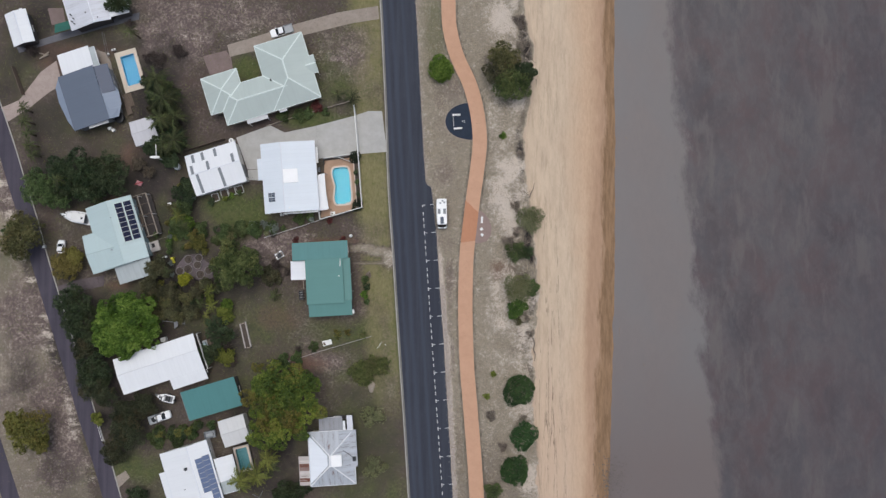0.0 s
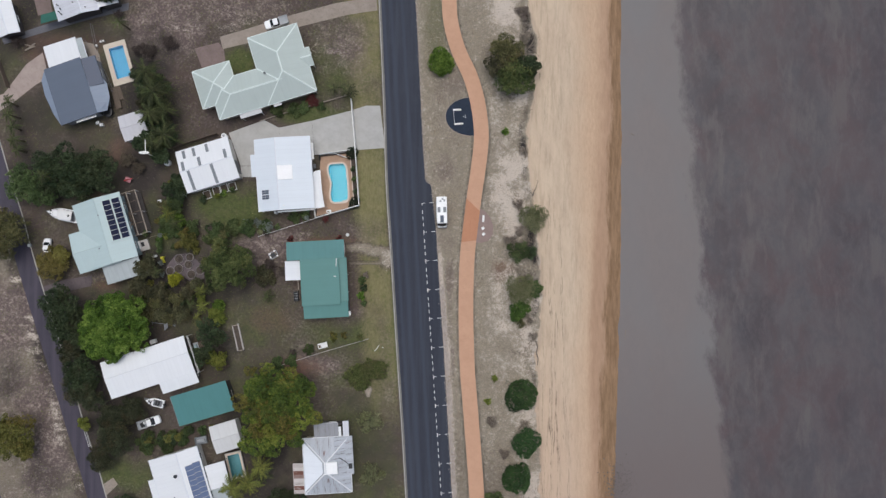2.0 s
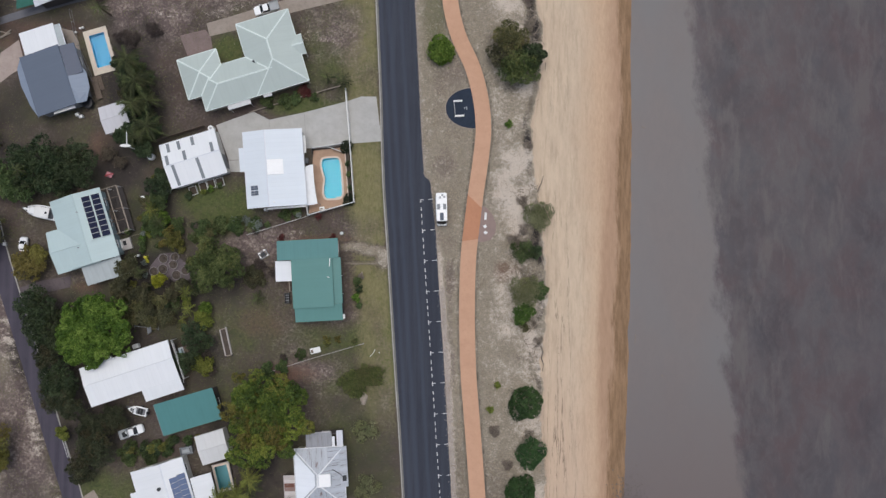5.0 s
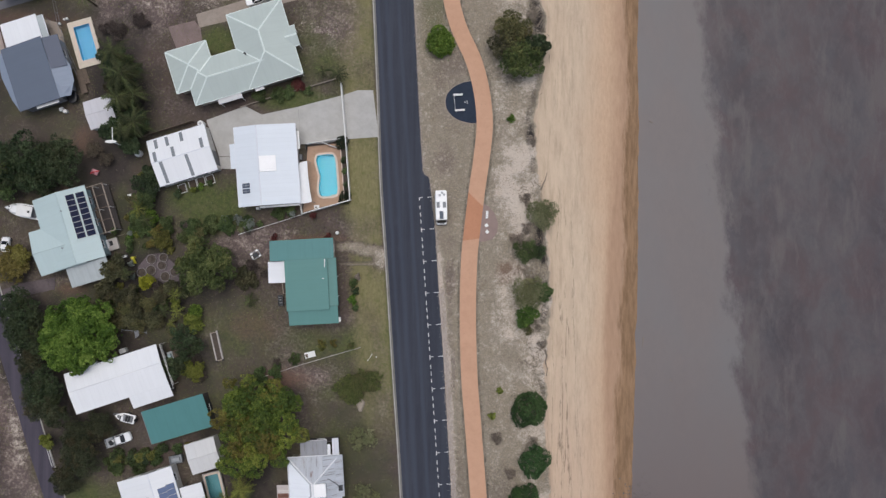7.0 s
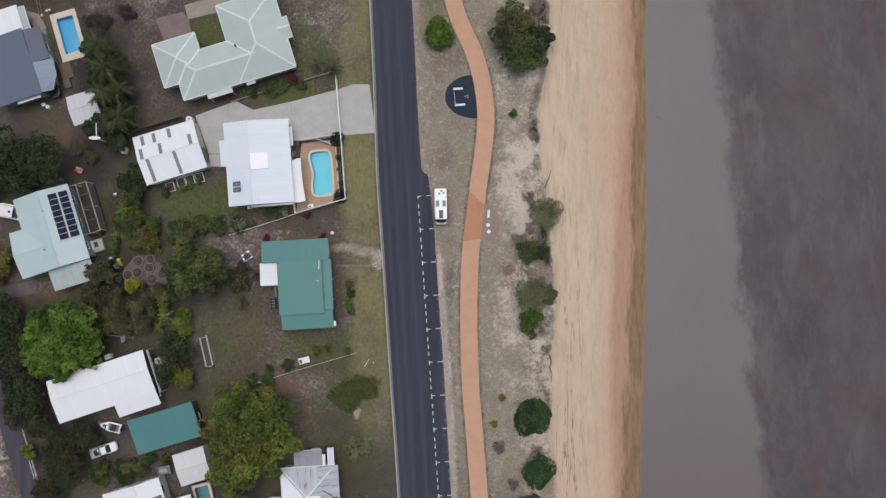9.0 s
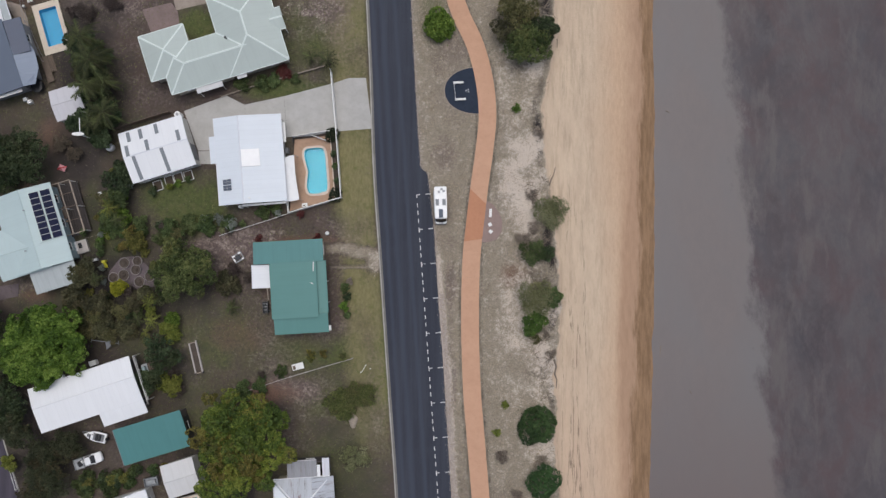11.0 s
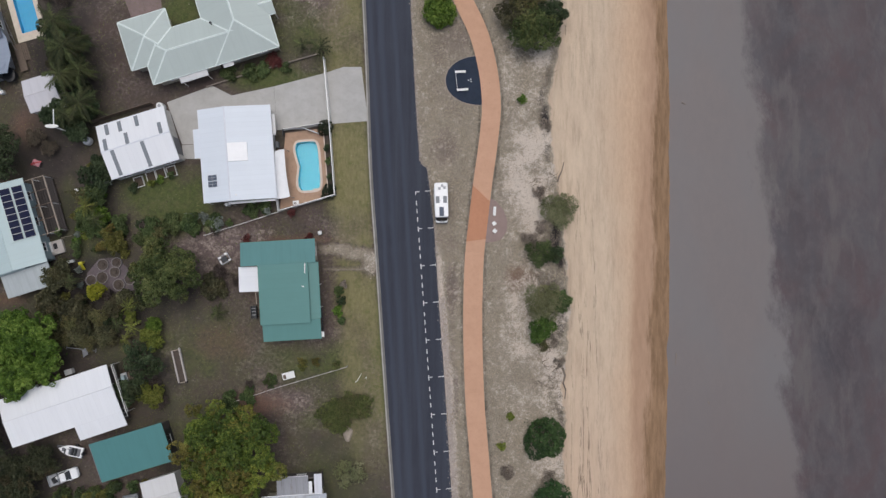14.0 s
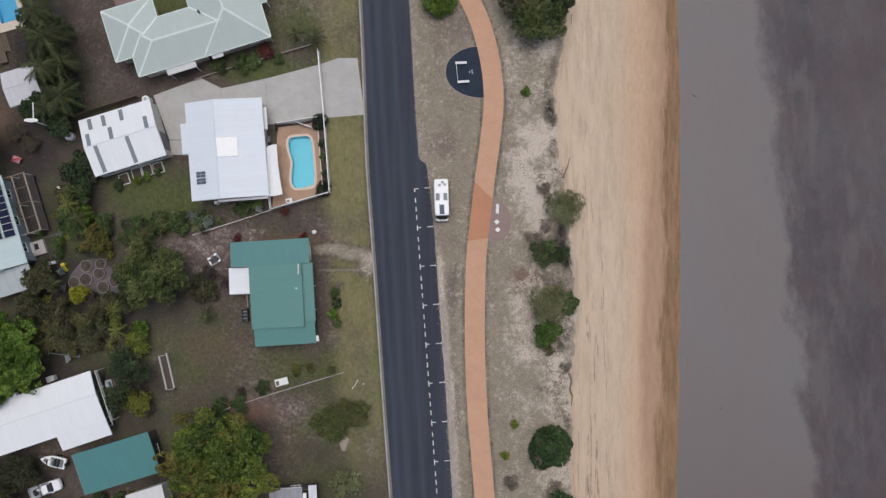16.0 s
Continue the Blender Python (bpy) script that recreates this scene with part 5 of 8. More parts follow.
posts(h, [(75 * S, 1 * S), (40 * S, 1 * S), (2 * S, 1 * S), (75 * S, 40 * S), (75 * S, 70 * S)], 2.6, WHITE_PAINT)
part("railing", Shape().box(74.5 * S, 75.2 * S, 2 * S, 40 * S, 0.9, 1.0).box(74.5 * S, 75.2 * S, 2 * S, 40 * S, 0.3, 0.36), DARK_STEEL, h)
part("rain_head", Shape().box(75 * S, 79 * S, 1 * S, 8 * S, 2.2, 2.6), WHITE_PAINT, h, bevel=0.03)
part("downpipe", Shape().bar((60 * S, 86 * S, 3.62), (61 * S, 99 * S, 3.62), 0.12, 0.1), WHITE_PAINT, h)
part("flue", Shape().drum(57 * S, 69 * S, 3.3, 3.85, 0.09, 10).bar((55 * S, 70 * S, 3.6), (59 * S, 68 * S, 3.6), 0.06, 0.06), WHITE_PAINT, h)
h = thing("carport", -32.08, -4.80, 0, 2.0, "square white flat-roofed carport behind the green house", "carport")
S = 0.12
roof(h, 0, 29 * S, 0, 33 * S, 2.5, 0.12, "fall_w", WHITE_ROOF, WHITE_CAP)
posts(h, [(0.15, 0.15), (28 * S, 0.15), (0.15, 32 * S), (28 * S, 32 * S)], 2.35)
part("beam", Shape().bar((20 * S, 0, 2.2), (21 * S, -17 * S, 2.2), 0.14, 0.1), TIMBER_PALE, h)
posts(h, [(21 * S, -17 * S)], 2.2, TIMBER_PALE)

# the slate-roofed house with its carport
h = thing("house", -77.82, 26.79, 0, 18.0, "house with slate-blue metal roofs and pale verandah", "house")
S = 0.12
walls(h, 0, 66 * S, 0, 100 * S, 3.1, WALL_GREY)
roof(h, 0, 66 * S, 0, 100 * S, 3.1, 0.5, "fall_w", SLATE_ROOF, SLATE_ROOF, WALL_GREY)
part("wall", Shape().box(66 * S - 0.7, 66 * S - 0.5, 0.5, 100 * S - 0.5, 2.93, 3.36), WALL_GREY, h)
for y in (0.5, 100 * S - 0.7):
    x1 = 66 * S - 0.7
    part("gable", Shape().add([(0.5, y, 2.9), (x1, y, 2.9), (x1, y, 3.36), (0.5, y + 0.2, 2.9), (x1, y + 0.2, 2.9), (x1, y + 0.2, 3.36)], [(0, 1, 2), (5, 4, 3), (0, 3, 4, 1), (1, 4, 5, 2), (2, 5, 3, 0)]), WALL_GREY, h)
skirt(h, [(0.1, 100 * S), (0.1, 78 * S), (0.1, 50 * S), (0.1, 22 * S), (0.1, 0.1)], [(-2 * S, 98 * S), (-12 * S, 85 * S), (-14 * S, 58 * S), (-9 * S, 22 * S), (-2 * S, 0)], 3.08, 2.6, SLATE_PALE)
posts(h, [(-8 * S, 24 * S), (-13 * S, 57 * S), (-11 * S, 84 * S)], 2.5, WHITE_PAINT)
roof(h, 66.5 * S, 89 * S, 47 * S, 97 * S, 3.1, 0.4, "fall_e", SLATE_DARK, SLATE_DARK)
walls(h, 66 * S, 88 * S, 47 * S, 97 * S, 2.9, WALL_GREY, 0.4, "e")
skirt(h, [(66.0 * S, 60 * S), (66.0 * S, 46 * S), (66.0 * S, 26 * S), (66.0 * S, 0.1)], [(89 * S, 58 * S), (93 * S, 47 * S), (91 * S, 22 * S), (80 * S, 2 * S)], 3.5, 2.7, SLATE_PALE)
walls(h, 66 * S, 82 * S, 12 * S, 47 * S, 2.7, WALL_GREY, 0.3, "e")
part("porch_deck", Shape().box(88 * S, 98 * S, 6 * S, 44 * S, 0.42, 0.5), TIMBER, h)
for k in range(3):
    part("step", Shape().box((98 + 2 * k) * S, (100 + 2 * k) * S, 20 * S, 44 * S, 0, 0.36 - 0.12 * k), TIMBER, h)
part("window_awning", Shape().box(24 * S, 60 * S, -3 * S, 0.2, 2.7, 2.8), WHITE_PAINT, h, bevel=0.02)
for x, y in ((50, -7), (55, -12)):
    part("equipment_box", Shape().box(x * S - 0.35, x * S + 0.35, y * S - 0.3, y * S + 0.3, 0, 0.7), WHITE_PAINT, h, bevel=0.04)
cover = thing("covered_spa", -69.5, 30.1, 0.5, 18, "round spa under a dark rumpled cover", "spa")
part("tub", Shape().drum(0, 0, 0, 0.75, 0.95, 20), DARK_STEEL, cover, bevel=0.04)
part("lid", Shape().loft([[(q * math.cos(t) * (1 + 0.06 * math.sin(5 * t)), 1.25 * q * math.sin(t), z) for t in (2 * math.pi * i / 20 for i in range(20))] for z, q in ((0.7, 1.0), (0.8, 0.98), (0.9, 0.7), (0.88, 0.2))]), BLACK_PLASTIC, cover)
h = thing("carport", -80.62, 38.46, 0, 18.0, "open carport with flat white metal roof", "carport")
S = 0.12
roof(h, 0, 57 * S, 0, 39 * S, 2.6, 0.2, "fall_n", WHITE_ROOF, WHITE_CAP)
roof(h, 57.2 * S, 66 * S, 0, 36 * S, 2.5, 0.1, "fall_e", GREY_ROOF, WHITE_CAP)
posts(h, [(0.2, 0.3), (0.2, 38 * S), (56 * S, 38 * S), (56 * S, 0.3), (65 * S, 35 * S)], 2.4)

# the white-roofed buildings at the north edge
h = thing("house", -78.64, 48.10, 0, 17.04, "house with stained white metal roof", "house")
S = 0.12
walls(h, 0, 71 * S, 0, 110 * S, 3.0, WALL_SHADED, 0.6, "ew")
roof(h, 0, 71 * S, 0, 110 * S, 3.0, 0.8, "gable_y", STAINED_ROOF, WHITE_CAP, WALL_WHITE, ridge=0.62)
for x, y in ((7, 26), (10, 18), (6, 14), (9, 9), (34, 22), (52, 8)):
    vent(h, x * S, y * S, 3.3, DARK_STEEL, 0.14)
h = thing("shed", -70.44, 51.04, 0, 17.04, "small white metal-roofed shed by the fence", "shed")
S = 0.12
walls(h, 0, 32 * S, 0, 70 * S, 2.7, WALL_SHADED, 0.4, "e")
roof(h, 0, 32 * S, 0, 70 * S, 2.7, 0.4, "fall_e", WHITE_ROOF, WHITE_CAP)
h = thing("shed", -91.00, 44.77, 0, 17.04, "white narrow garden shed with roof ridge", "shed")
walls(h, 0, 37 * S, 0, 60 * S, 2.8, WALL_SHADED, 0.5, "e")
roof(h, 0, 37 * S, 0, 60 * S, 2.8, 0.5, "gable_y", WHITE_ROOF, WHITE_CAP, WALL_WHITE)
part("vent_box", Shape().box(24 * S, 30 * S, 60 * S, 64 * S, 1.8, 2.5), WHITE_PAINT, h)
sail = tagged(part("shade_awning", Shape().prism([(-82.76, 49.68), (-79.76, 50.52), (-79.26, 48.83), (-82.75, 47.86)], 2.3, 2.36), TEAL), "dark teal shade awning fixed to the white house", "awning")
h = thing("shed", -65.32, 23.68, 0, 17.04, "small white garden shed under a palm", "shed")
S = 0.12
walls(h, 0, 43 * S, 0, 43 * S, 2.3, WALL_WHITE, 0.12, "s")
roof(h, 0, 43 * S, 0, 43 * S, 2.3, 0.45, "gable_x", DULL_ROOF, DULL_ROOF, WALL_WHITE)

# the mint house with a solar array
h = thing("house", -73.41, -3.38, 0, 17.04, "mint metal-roofed house carrying solar panels", "house")
S = 0.12
walls(h, 18.5 * S, 100 * S, 0, 114 * S, 3.4, WALL_BLUE)
walls(h, 0, 40 * S, 0, 68 * S, 3.4, WALL_BLUE, windows="ws")
roof(h, 18.5 * S, 100 * S, 0, 114 * S, 3.4, 0.9, "gable_y", MINT2_ROOF, MINT2_ROOF, WALL_BLUE, ridge=0.5)
roof(h, -0.2, 70 * S, 0.01, 68 * S, 3.39, 0.7, "gable_x", MINT2_ROOF, MINT2_ROOF, WALL_BLUE)
roof(h, 35 * S, 99 * S, -30 * S, 0, 2.7, 0.3, "fall_s", GREY_ROOF, GREY_ROOF)
posts(h, [(37 * S, -29 * S), (68 * S, -29 * S), (97 * S, -29 * S)], 2.55, WHITE_PAINT)
vent(h, 45 * S, 30 * S, 4.0, STEEL, 0.12)
vent(h, 60 * S, 84 * S, 4.2, STEEL, 0.12)
deck = thing("timber_deck", -65.16, 3.80, 0, 17.04, "dark timber deck under a pale open pergola", "deck")
for k in range(12):
    part("plank", Shape().box(0.24 + 0.4 * k, 0.6 + 0.4 * k, -0.2, 9.0, 0.5, 0.55), DARK_TIMBER, deck)
for x, w in ((0.5, 0.12), (2.9, 0.16), (4.8, 0.2)):
    part("rail", Shape().bar((x, -0.2, 2.3), (x, 9.0, 2.3), w, 0.12), TIMBER_PALE, deck)
    posts(deck, [(x, 0.0), (x, 4.4), (x, 8.8)], 2.3, WHITE_PAINT, 0.06)
for y in (-0.1, 2.2, 4.5, 6.8, 8.9):
    part("cross_beam", Shape().bar((0.4, y, 2.42), (4.9, y, 2.42), 0.1, 0.1), TIMBER if 0 < y < 8 else TIMBER_PALE, deck)
part("table_top", Shape().box(1.2, 2.1, 3.0, 4.6, 1.2, 1.26), TIMBER, deck, bevel=0.02)
for y in (2.6, 5.0):
    part("bench_seat", Shape().box(1.3, 2.0, y - 0.2, y + 0.2, 0.95, 1.0), TIMBER, deck, bevel=0.02)
for x, y in ((0.9, 7.4), (1.0, 5.9), (0.9, 1.2)):
    pot = thing("patio_stool", -65.16 + x * 0.956 - y * 0.293, 3.80 + x * 0.293 + y * 0.956, 0.55, 0, "white moulded plastic stool on the deck", "stool", "deck stools")
    part("seat", Shape().loft([[(q * math.cos(t), q * math.sin(t), z) for t in (2 * math.pi * i / 14 for i in range(14))] for z, q in ((0.38, 0.28), (0.42, 0.3), (0.45, 0.27))]), WHITE_PAINT, pot)
    for i in range(4):
        part("leg", Shape().tube([(0.24 * math.cos(1.57 * i), 0.24 * math.sin(1.57 * i), 0), (0.18 * math.cos(1.57 * i), 0.18 * math.sin(1.57 * i), 0.4)], 0.03, 6), WHITE_PAINT, pot)
step = thing("landing", -62.2, 2.9, 0, 17.04, "small pale concrete landing with a dark mat", "landing")
part("slab", Shape().box(-1.0, 1.0, -1.6, 0.6, 0, 0.5), PALE_RING, step, bevel=0.03)
part("mat", Shape().box(-0.5, 0.1, -0.7, 0.2, 0.5, 0.53), BLACK_PLASTIC, step)


def solar_array(org, rz, z, tilt, cols, rows, w, l, label, cells=SOLAR):
    a = thing("solar_array", *org, z, rz, label, "solar panels")
    a.rotation_euler = (0, radians(tilt), radians(rz))
    for x in (0.2, cols * (w + 0.05) - 0.25):
        part("rail", Shape().box(x, x + 0.05, 0, rows * (l + 0.04), -0.06, 0.0), STEEL, a)
    frame_s = Shape()
    for b in ((0, w, 0, 0.035, 0, 0.045), (0, w, l - 0.035, l, 0, 0.045), (0, 0.035, 0.035, l - 0.035, 0, 0.045), (w - 0.035, w, 0.035, l - 0.035, 0, 0.045)):
        frame_s.box(*b)
    fm = frame_s.mesh("panel_frame", [STEEL])
    gm = Shape().box(0.035, w - 0.035, 0.035, l - 0.035, 0.005, 0.038).mesh("cell_sheet", [cells])
    for i in range(cols):
        for j in range(rows):
            p = part("solar_panel", fm, STEEL, a)
            p.location = (i * (w + 0.05) + (0.22 if i and cols == 2 else 0), j * (l + 0.04), 0)
            part("cell_sheet", gm, cells, p)
    return a


S = 0.12
solar_array((-66.50, 3.27), 17.04, 3.5 + 0.9 * 0.78, 10.5, 2, 8, 1.5, 1.0, "dark blue solar panels in two columns on roof")

# the white L-shaped house
h = thing("house", -67.14, -28.79, 0, 18.2, "long white metal-roofed house with angled wing", "house")
S = 0.12
walls(h, 0, 148 * S, 0, 63 * S, 3.2, WALL_SHADED, 0.5)
walls(h, 84 * S, 147.7 * S, -18 * S, 10 * S, 2.85, WALL_SHADED, 0.5, "se")
roof(h, 0, 148 * S, 0, 63 * S, 3.2, 0.4, "gable_x", WHITE_ROOF, WHITE_ROOF, WALL_WHITE, ridge=0.55)
roof(h, 84 * S, 148 * S, -19 * S, 1.5 * S, 2.835, 0.38, "fall_s", WHITE_ROOF, WHITE_ROOF)
part("balcony", Shape().box(146 * S, 151.5 * S, -4 * S, 62 * S, 1.7, 1.8), DARK_TIMBER, h)
rail = part("balcony_rail", Shape().box(150.9 * S, 151.6 * S, -4 * S, 62 * S, 2.65, 2.73).box(151 * S, 151.5 * S, -4 * S, 62 * S, 2.2, 2.25), WHITE_PAINT, h)
for k in range(34):
    part("baluster", Shape().box(151.1 * S, 151.4 * S, (-3.5 + 1.95 * k) * S, (-3.2 + 1.95 * k) * S, 1.8, 2.65), WHITE_PAINT, rail)
for y in (-3.6, 18, 40, 61.6):
    part("post", Shape().box(150.9 * S, 151.6 * S, y * S - 0.05, y * S + 0.05, 0, 2.65), WHITE_PAINT, h)
part("stair_landing", Shape().box(151.7 * S, 160 * S, 34 * S, 46 * S, 1.0, 1.1), ROOF_TILE_GREY, h, bevel=0.02)
part("bay_box", Shape().box(154 * S, 158.5 * S, 37 * S, 43 * S, 1.1, 1.8), WALL_BLUE, h, bevel=0.03)
for k in range(3):
    part("step", Shape().box((160 + 2.4 * k) * S, (162.4 + 2.4 * k) * S, 35 * S, 45 * S, 0, 0.82 - 0.27 * k), TIMBER, h)
vent(h, 52 * S, 66 * S, 3.0, WHITE_PAINT, 0.3)
# the green shed against it
h = thing("shed", -53.41, -34.33, 0, 16.6, "large green metal-roofed shed", "shed")
S = 0.12
walls(h, 0, 97 * S, 0, 52 * S, 2.9, WALL_SHADED, 0.35, "es")
roof(h, 0, 97 * S, 0, 52 * S, 2.9, 0.45, "fall_s", DEEP_GREEN_ROOF, GREEN_CAP)
part("barge", Shape().bar((-0.04, 0, 2.84), (-0.04, 52 * S, 3.29), 0.08, 0.1), STEEL, h, "pale edge flashing")
part("roller_door", Shape().box(97 * S - 0.36, 97 * S - 0.3, 12 * S, 40 * S, 0, 2.3), DARK_STEEL, h)
h = thing("shed", -46.01, -40.05, 0, 17.04, "white hipped garden shed under the mango tree", "shed")
S = 0.12
walls(h, 0, 47 * S, 0, 46 * S, 2.6, WALL_WHITE, 0.2, "sw")
roof(h, 0, 47 * S, 0, 46 * S, 2.6, 0.35, "gable_x", SHED_ROOF, SHED_ROOF, WALL_WHITE)

# the white house with solar panels at the south edge
h = thing("house", -55.76, -53.53, 0, 17.04, "white metal-roofed house with blue solar panels", "house")
S = 0.12
walls(h, 0, 84 * S, 0, 107 * S, 3.2, WALL_WHITE, 0.4)
roof(h, 0, 84 * S, 0, 107 * S, 3.2, 0.9, "gable_y", WHITE_ROOF, WHITE_CAP, WALL_WHITE, ridge=0.6)
roof(h, -11 * S, 6 * S, 0.02, 74 * S, 3.0, 0.2, "fall_w", WHITE_ROOF, WHITE_CAP)
walls(h, -11 * S, 6 * S, 0.1, 74 * S, 3.0, WALL_WHITE, 0.3, "w")
vent(h, 40 * S, 70 * S, 4.0, DARK_STEEL, 0.36)
vent(h, 27 * S, 36 * S, 3.6, STEEL, 0.12)
solar_array((-47.58, -51.55), 17.04, 3.62, 12.0, 1, 10, 1.5, 1.0, "blue solar panels in a long column on roof", SOLAR_BLUE)
solar_array((-49.80, -49.17), 17.04, 3.95, 12.0, 1, 7, 1.5, 1.0, "blue solar panels in a short column on roof", SOLAR_BLUE)
h = thing("carport", -47.08, -47.40, 0, 15.0, "white flat carport beside a small pool", "carport")
S = 0.12
roof(h, 0, 33 * S, 0, 42 * S, 2.6, 0.15, "fall_e", WHITE_ROOF, WHITE_CAP)
roof(h, 0, 30 * S, -22 * S, -1 * S, 2.4, 0.1, "fall_s", GREY_ROOF, WHITE_CAP)
posts(h, [(0.2, 0.2), (32 * S, 0.2), (0.2, 41 * S), (32 * S, 41 * S), (29 * S, -21 * S), (0.2, -21 * S)], 2.3)

# the old house with the rusting roof
h = thing("house", -27.76, -48.10, 0, 3.5, "old house with rusting galvanised hipped roof", "house")
S = 0.12
walls(h, 0, 79 * S, 0, 94 * S, 3.1, WALL_CREAM, 0.4)
roof(h, 0, 79 * S, 0, 94 * S, 3.1, 1.8, "hip", RUSTY_ROOF, WHITE_ROOF)
part("roof_cap", Shape().box(37 * S, 59 * S, 36 * S, 56 * S, 4.3, 4.86), BRIGHT_WHITE, h, "bright new square roof cap", bevel=0.06)
roof(h, 20 * S, 61 * S, 92 * S, 117 * S, 2.75, 0.3, "fall_n", RUSTY_GREY, DULL_ROOF)
# a brighter sheet added just above the west slope
rise = 1.8 / 39.5
sheet = [(x * S, y * S, 3.14 + x * rise) for x, y in ((0.6, 5), (0.6, 89), (34, 56), (34, 38))]
part("roof_sheet", Shape().add(sheet + [(x, y, z - 0.03) for x, y, z in sheet], [(3, 2, 1, 0), (4, 5, 6, 7), (0, 1, 5, 4), (1, 2, 6, 5), (2, 3, 7, 6), (3, 0, 4, 7)], 0, [slope_uv(sheet[::-1], (0, 1, 0), sheet[0])] + [[(0, 0)] * 4] * 5), WHITE_SHEETS, h, "bright white sheeting over the west slope")
part("conduit", Shape().tube([(61 * S, 61 * S, 3.98), (70 * S, 54 * S, 3.66), (76 * S, 48 * S, 3.42)], 0.06, 6), DARK_STEEL, h)
part("vent_box", Shape().box(76 * S, 82 * S, 40 * S, 48 * S, 3.1, 3.5), DARK_STEEL, h, bevel=0.03)
walls(h, 20 * S, 79 * S, 92 * S, 117 * S, 2.7, WALL_SHADED, 0.3, "n")
roof(h, -19 * S, 0.3, 1 * S, 52 * S, 2.6, 0.35, "fall_w", RUSTY_LEAN, RUSTY_LEAN, label="heavily rusted lean-to roof")
posts(h, [(-18 * S, 2 * S), (-18 * S, 26 * S), (-18 * S, 50 * S)], 2.45, TIMBER)
roof(h, 55 * S, 84 * S, 30 * S, 94 * S, 3.0, 1.0, "fall_e", RUSTY_ROOF, RUSTY_ROOF, gutter=False)
roof(h, 61.5 * S, 66 * S, 92 * S, 110 * S, 2.8, 0.26, "fall_n", WHITE_ROOF, WHITE_ROOF, gutter=False)
roof(h, 69 * S, 79 * S, 92 * S, 119 * S, 2.8, 0.26, "fall_n", STAINED_ROOF, WHITE_ROOF, gutter=False)
posts(h, [(77 * S, 118 * S), (71 * S, 118 * S)], 2.7, TIMBER)


# ---- pools ----
def outline(w, h, kind, n=48):
    pts = []
    for k in range(n):
        t = 2 * math.pi * k / n
        c, s = math.cos(t), math.sin(t)
        p = 0.36 if kind == "free" else 0.07
        x = math.copysign(abs(c) ** p, c) * w / 2
        y = math.copysign(abs(s) ** p, s) * h / 2
        if kind == "free":
            x += 0.5 * math.exp(-((y - 0.0) / 1.6) ** 2) * (1 if x < 0 else 0)
            x += 0.5 * math.exp(-((y - h / 2) / 1.5) ** 2) * (0.0 if x > 0 else -0.2)
        pts.append((x, y))
    return pts


def grow(poly, d):
    n = len(poly)
    out = []
    for i in range(n):
        a, b = Vector(poly[i - 1]), Vector(poly[(i + 1) % n])
        t = (b - a).normalized()
        out.append((poly[i][0] + t.y * d, poly[i][1] - t.x * d))
    return out


def pool(org, rz, w, h, kind, basin, deck_rect, deck_mat, label, depth=1.5):
    th = thing("swimming_pool", *org, 0, rz, label, "swimming pool")
    edge = outline(w, h, kind)
    rimmed = grow(edge, 0.38)
    n = len(edge)
    s = Shape()
    s.add([(x, y, 0.1) for x, y in edge] + [(x * 0.97, y * 0.97, -depth) for x, y in edge], [(i, n + i, n + (i + 1) % n, (i + 1) % n) for i in range(n)] + [tuple(range(n, 2 * n))])
    part("basin", s, basin, th)
    part("coping", Shape().ring(rimmed, edge, -0.1, 0.14), COPING, th)
    if len(deck_rect) == 4 and not isinstance(deck_rect[0], tuple):
        x0, x1, y0, y1 = deck_rect
        corners = ((x0, y0), (x1, y0), (x1, y1), (x0, y1))
    else:
        turn = Matrix.Rotation(-radians(rz), 2)
        corners = tuple(tuple(turn @ (Vector(c) - Vector(org))) for c in deck_rect)
    frame_pts = []
    for x, y in rimmed:
        reach = 99.0
        for (ax, ay), (bx, by) in zip(corners, corners[1:] + corners[:1]):
            det = x * (by - ay) - y * (bx - ax)
            if abs(det) > 1e-9:
                k, u = (ax * (by - ay) - ay * (bx - ax)) / det, (ax * y - ay * x) / det
                if k > 0 and -0.001 <= u <= 1.001:
                    reach = min(reach, k)
        frame_pts.append((x * reach, y * reach))
    for cx, cy in corners:
        i = min(range(n), key=lambda q: (frame_pts[q][0] - cx) ** 2 + (frame_pts[q][1] - cy) ** 2)
        frame_pts[i] = (cx, cy)
    part("deck", Shape().ring(frame_pts, rimmed, -0.3, 0.11), deck_mat, th)
    w_ob = part("water_surface", Shape().add([(x, y, 0.02) for x, y in grow(edge, -0.004)], [tuple(range(n))]), POOL_WATER, th)
    w_ob.visible_shadow = False
    return th


p1 = pool(AQUA, 4.6, 3.66, 7.93, "free", BASIN, ((-26.37, 8.53), (-17.70, 10.85), (-18.51, 21.74), (-25.53, 20.89)), POOL_DECK, "kidney-shaped aqua pool in terracotta paving", 1.1)
p2 = pool(BLUE, 16.0, 3.05, 6.59, "box", BASIN_BLUE, (-2.5, 2.2, -4.6, 4.4), CREAM_DECK, "blue rectangular pool in cream paving", 0.9)
p3 = pool(TEALP, 14.0, 2.44, 4.64, "box", BASIN_TEAL, (-1.7, 1.7, -2.8, 2.8), PALE_RING, "small teal pool beside a carport", 1.1)
steps = Shape().box(0.5, 1.4, -3.90, -3.72, -0.3, 0.0)
part("pool_step", steps, COPING, p1)


# ---- vehicles ----
def rounded(x0, x1, y0, y1, z, r, n=4):
    out = []
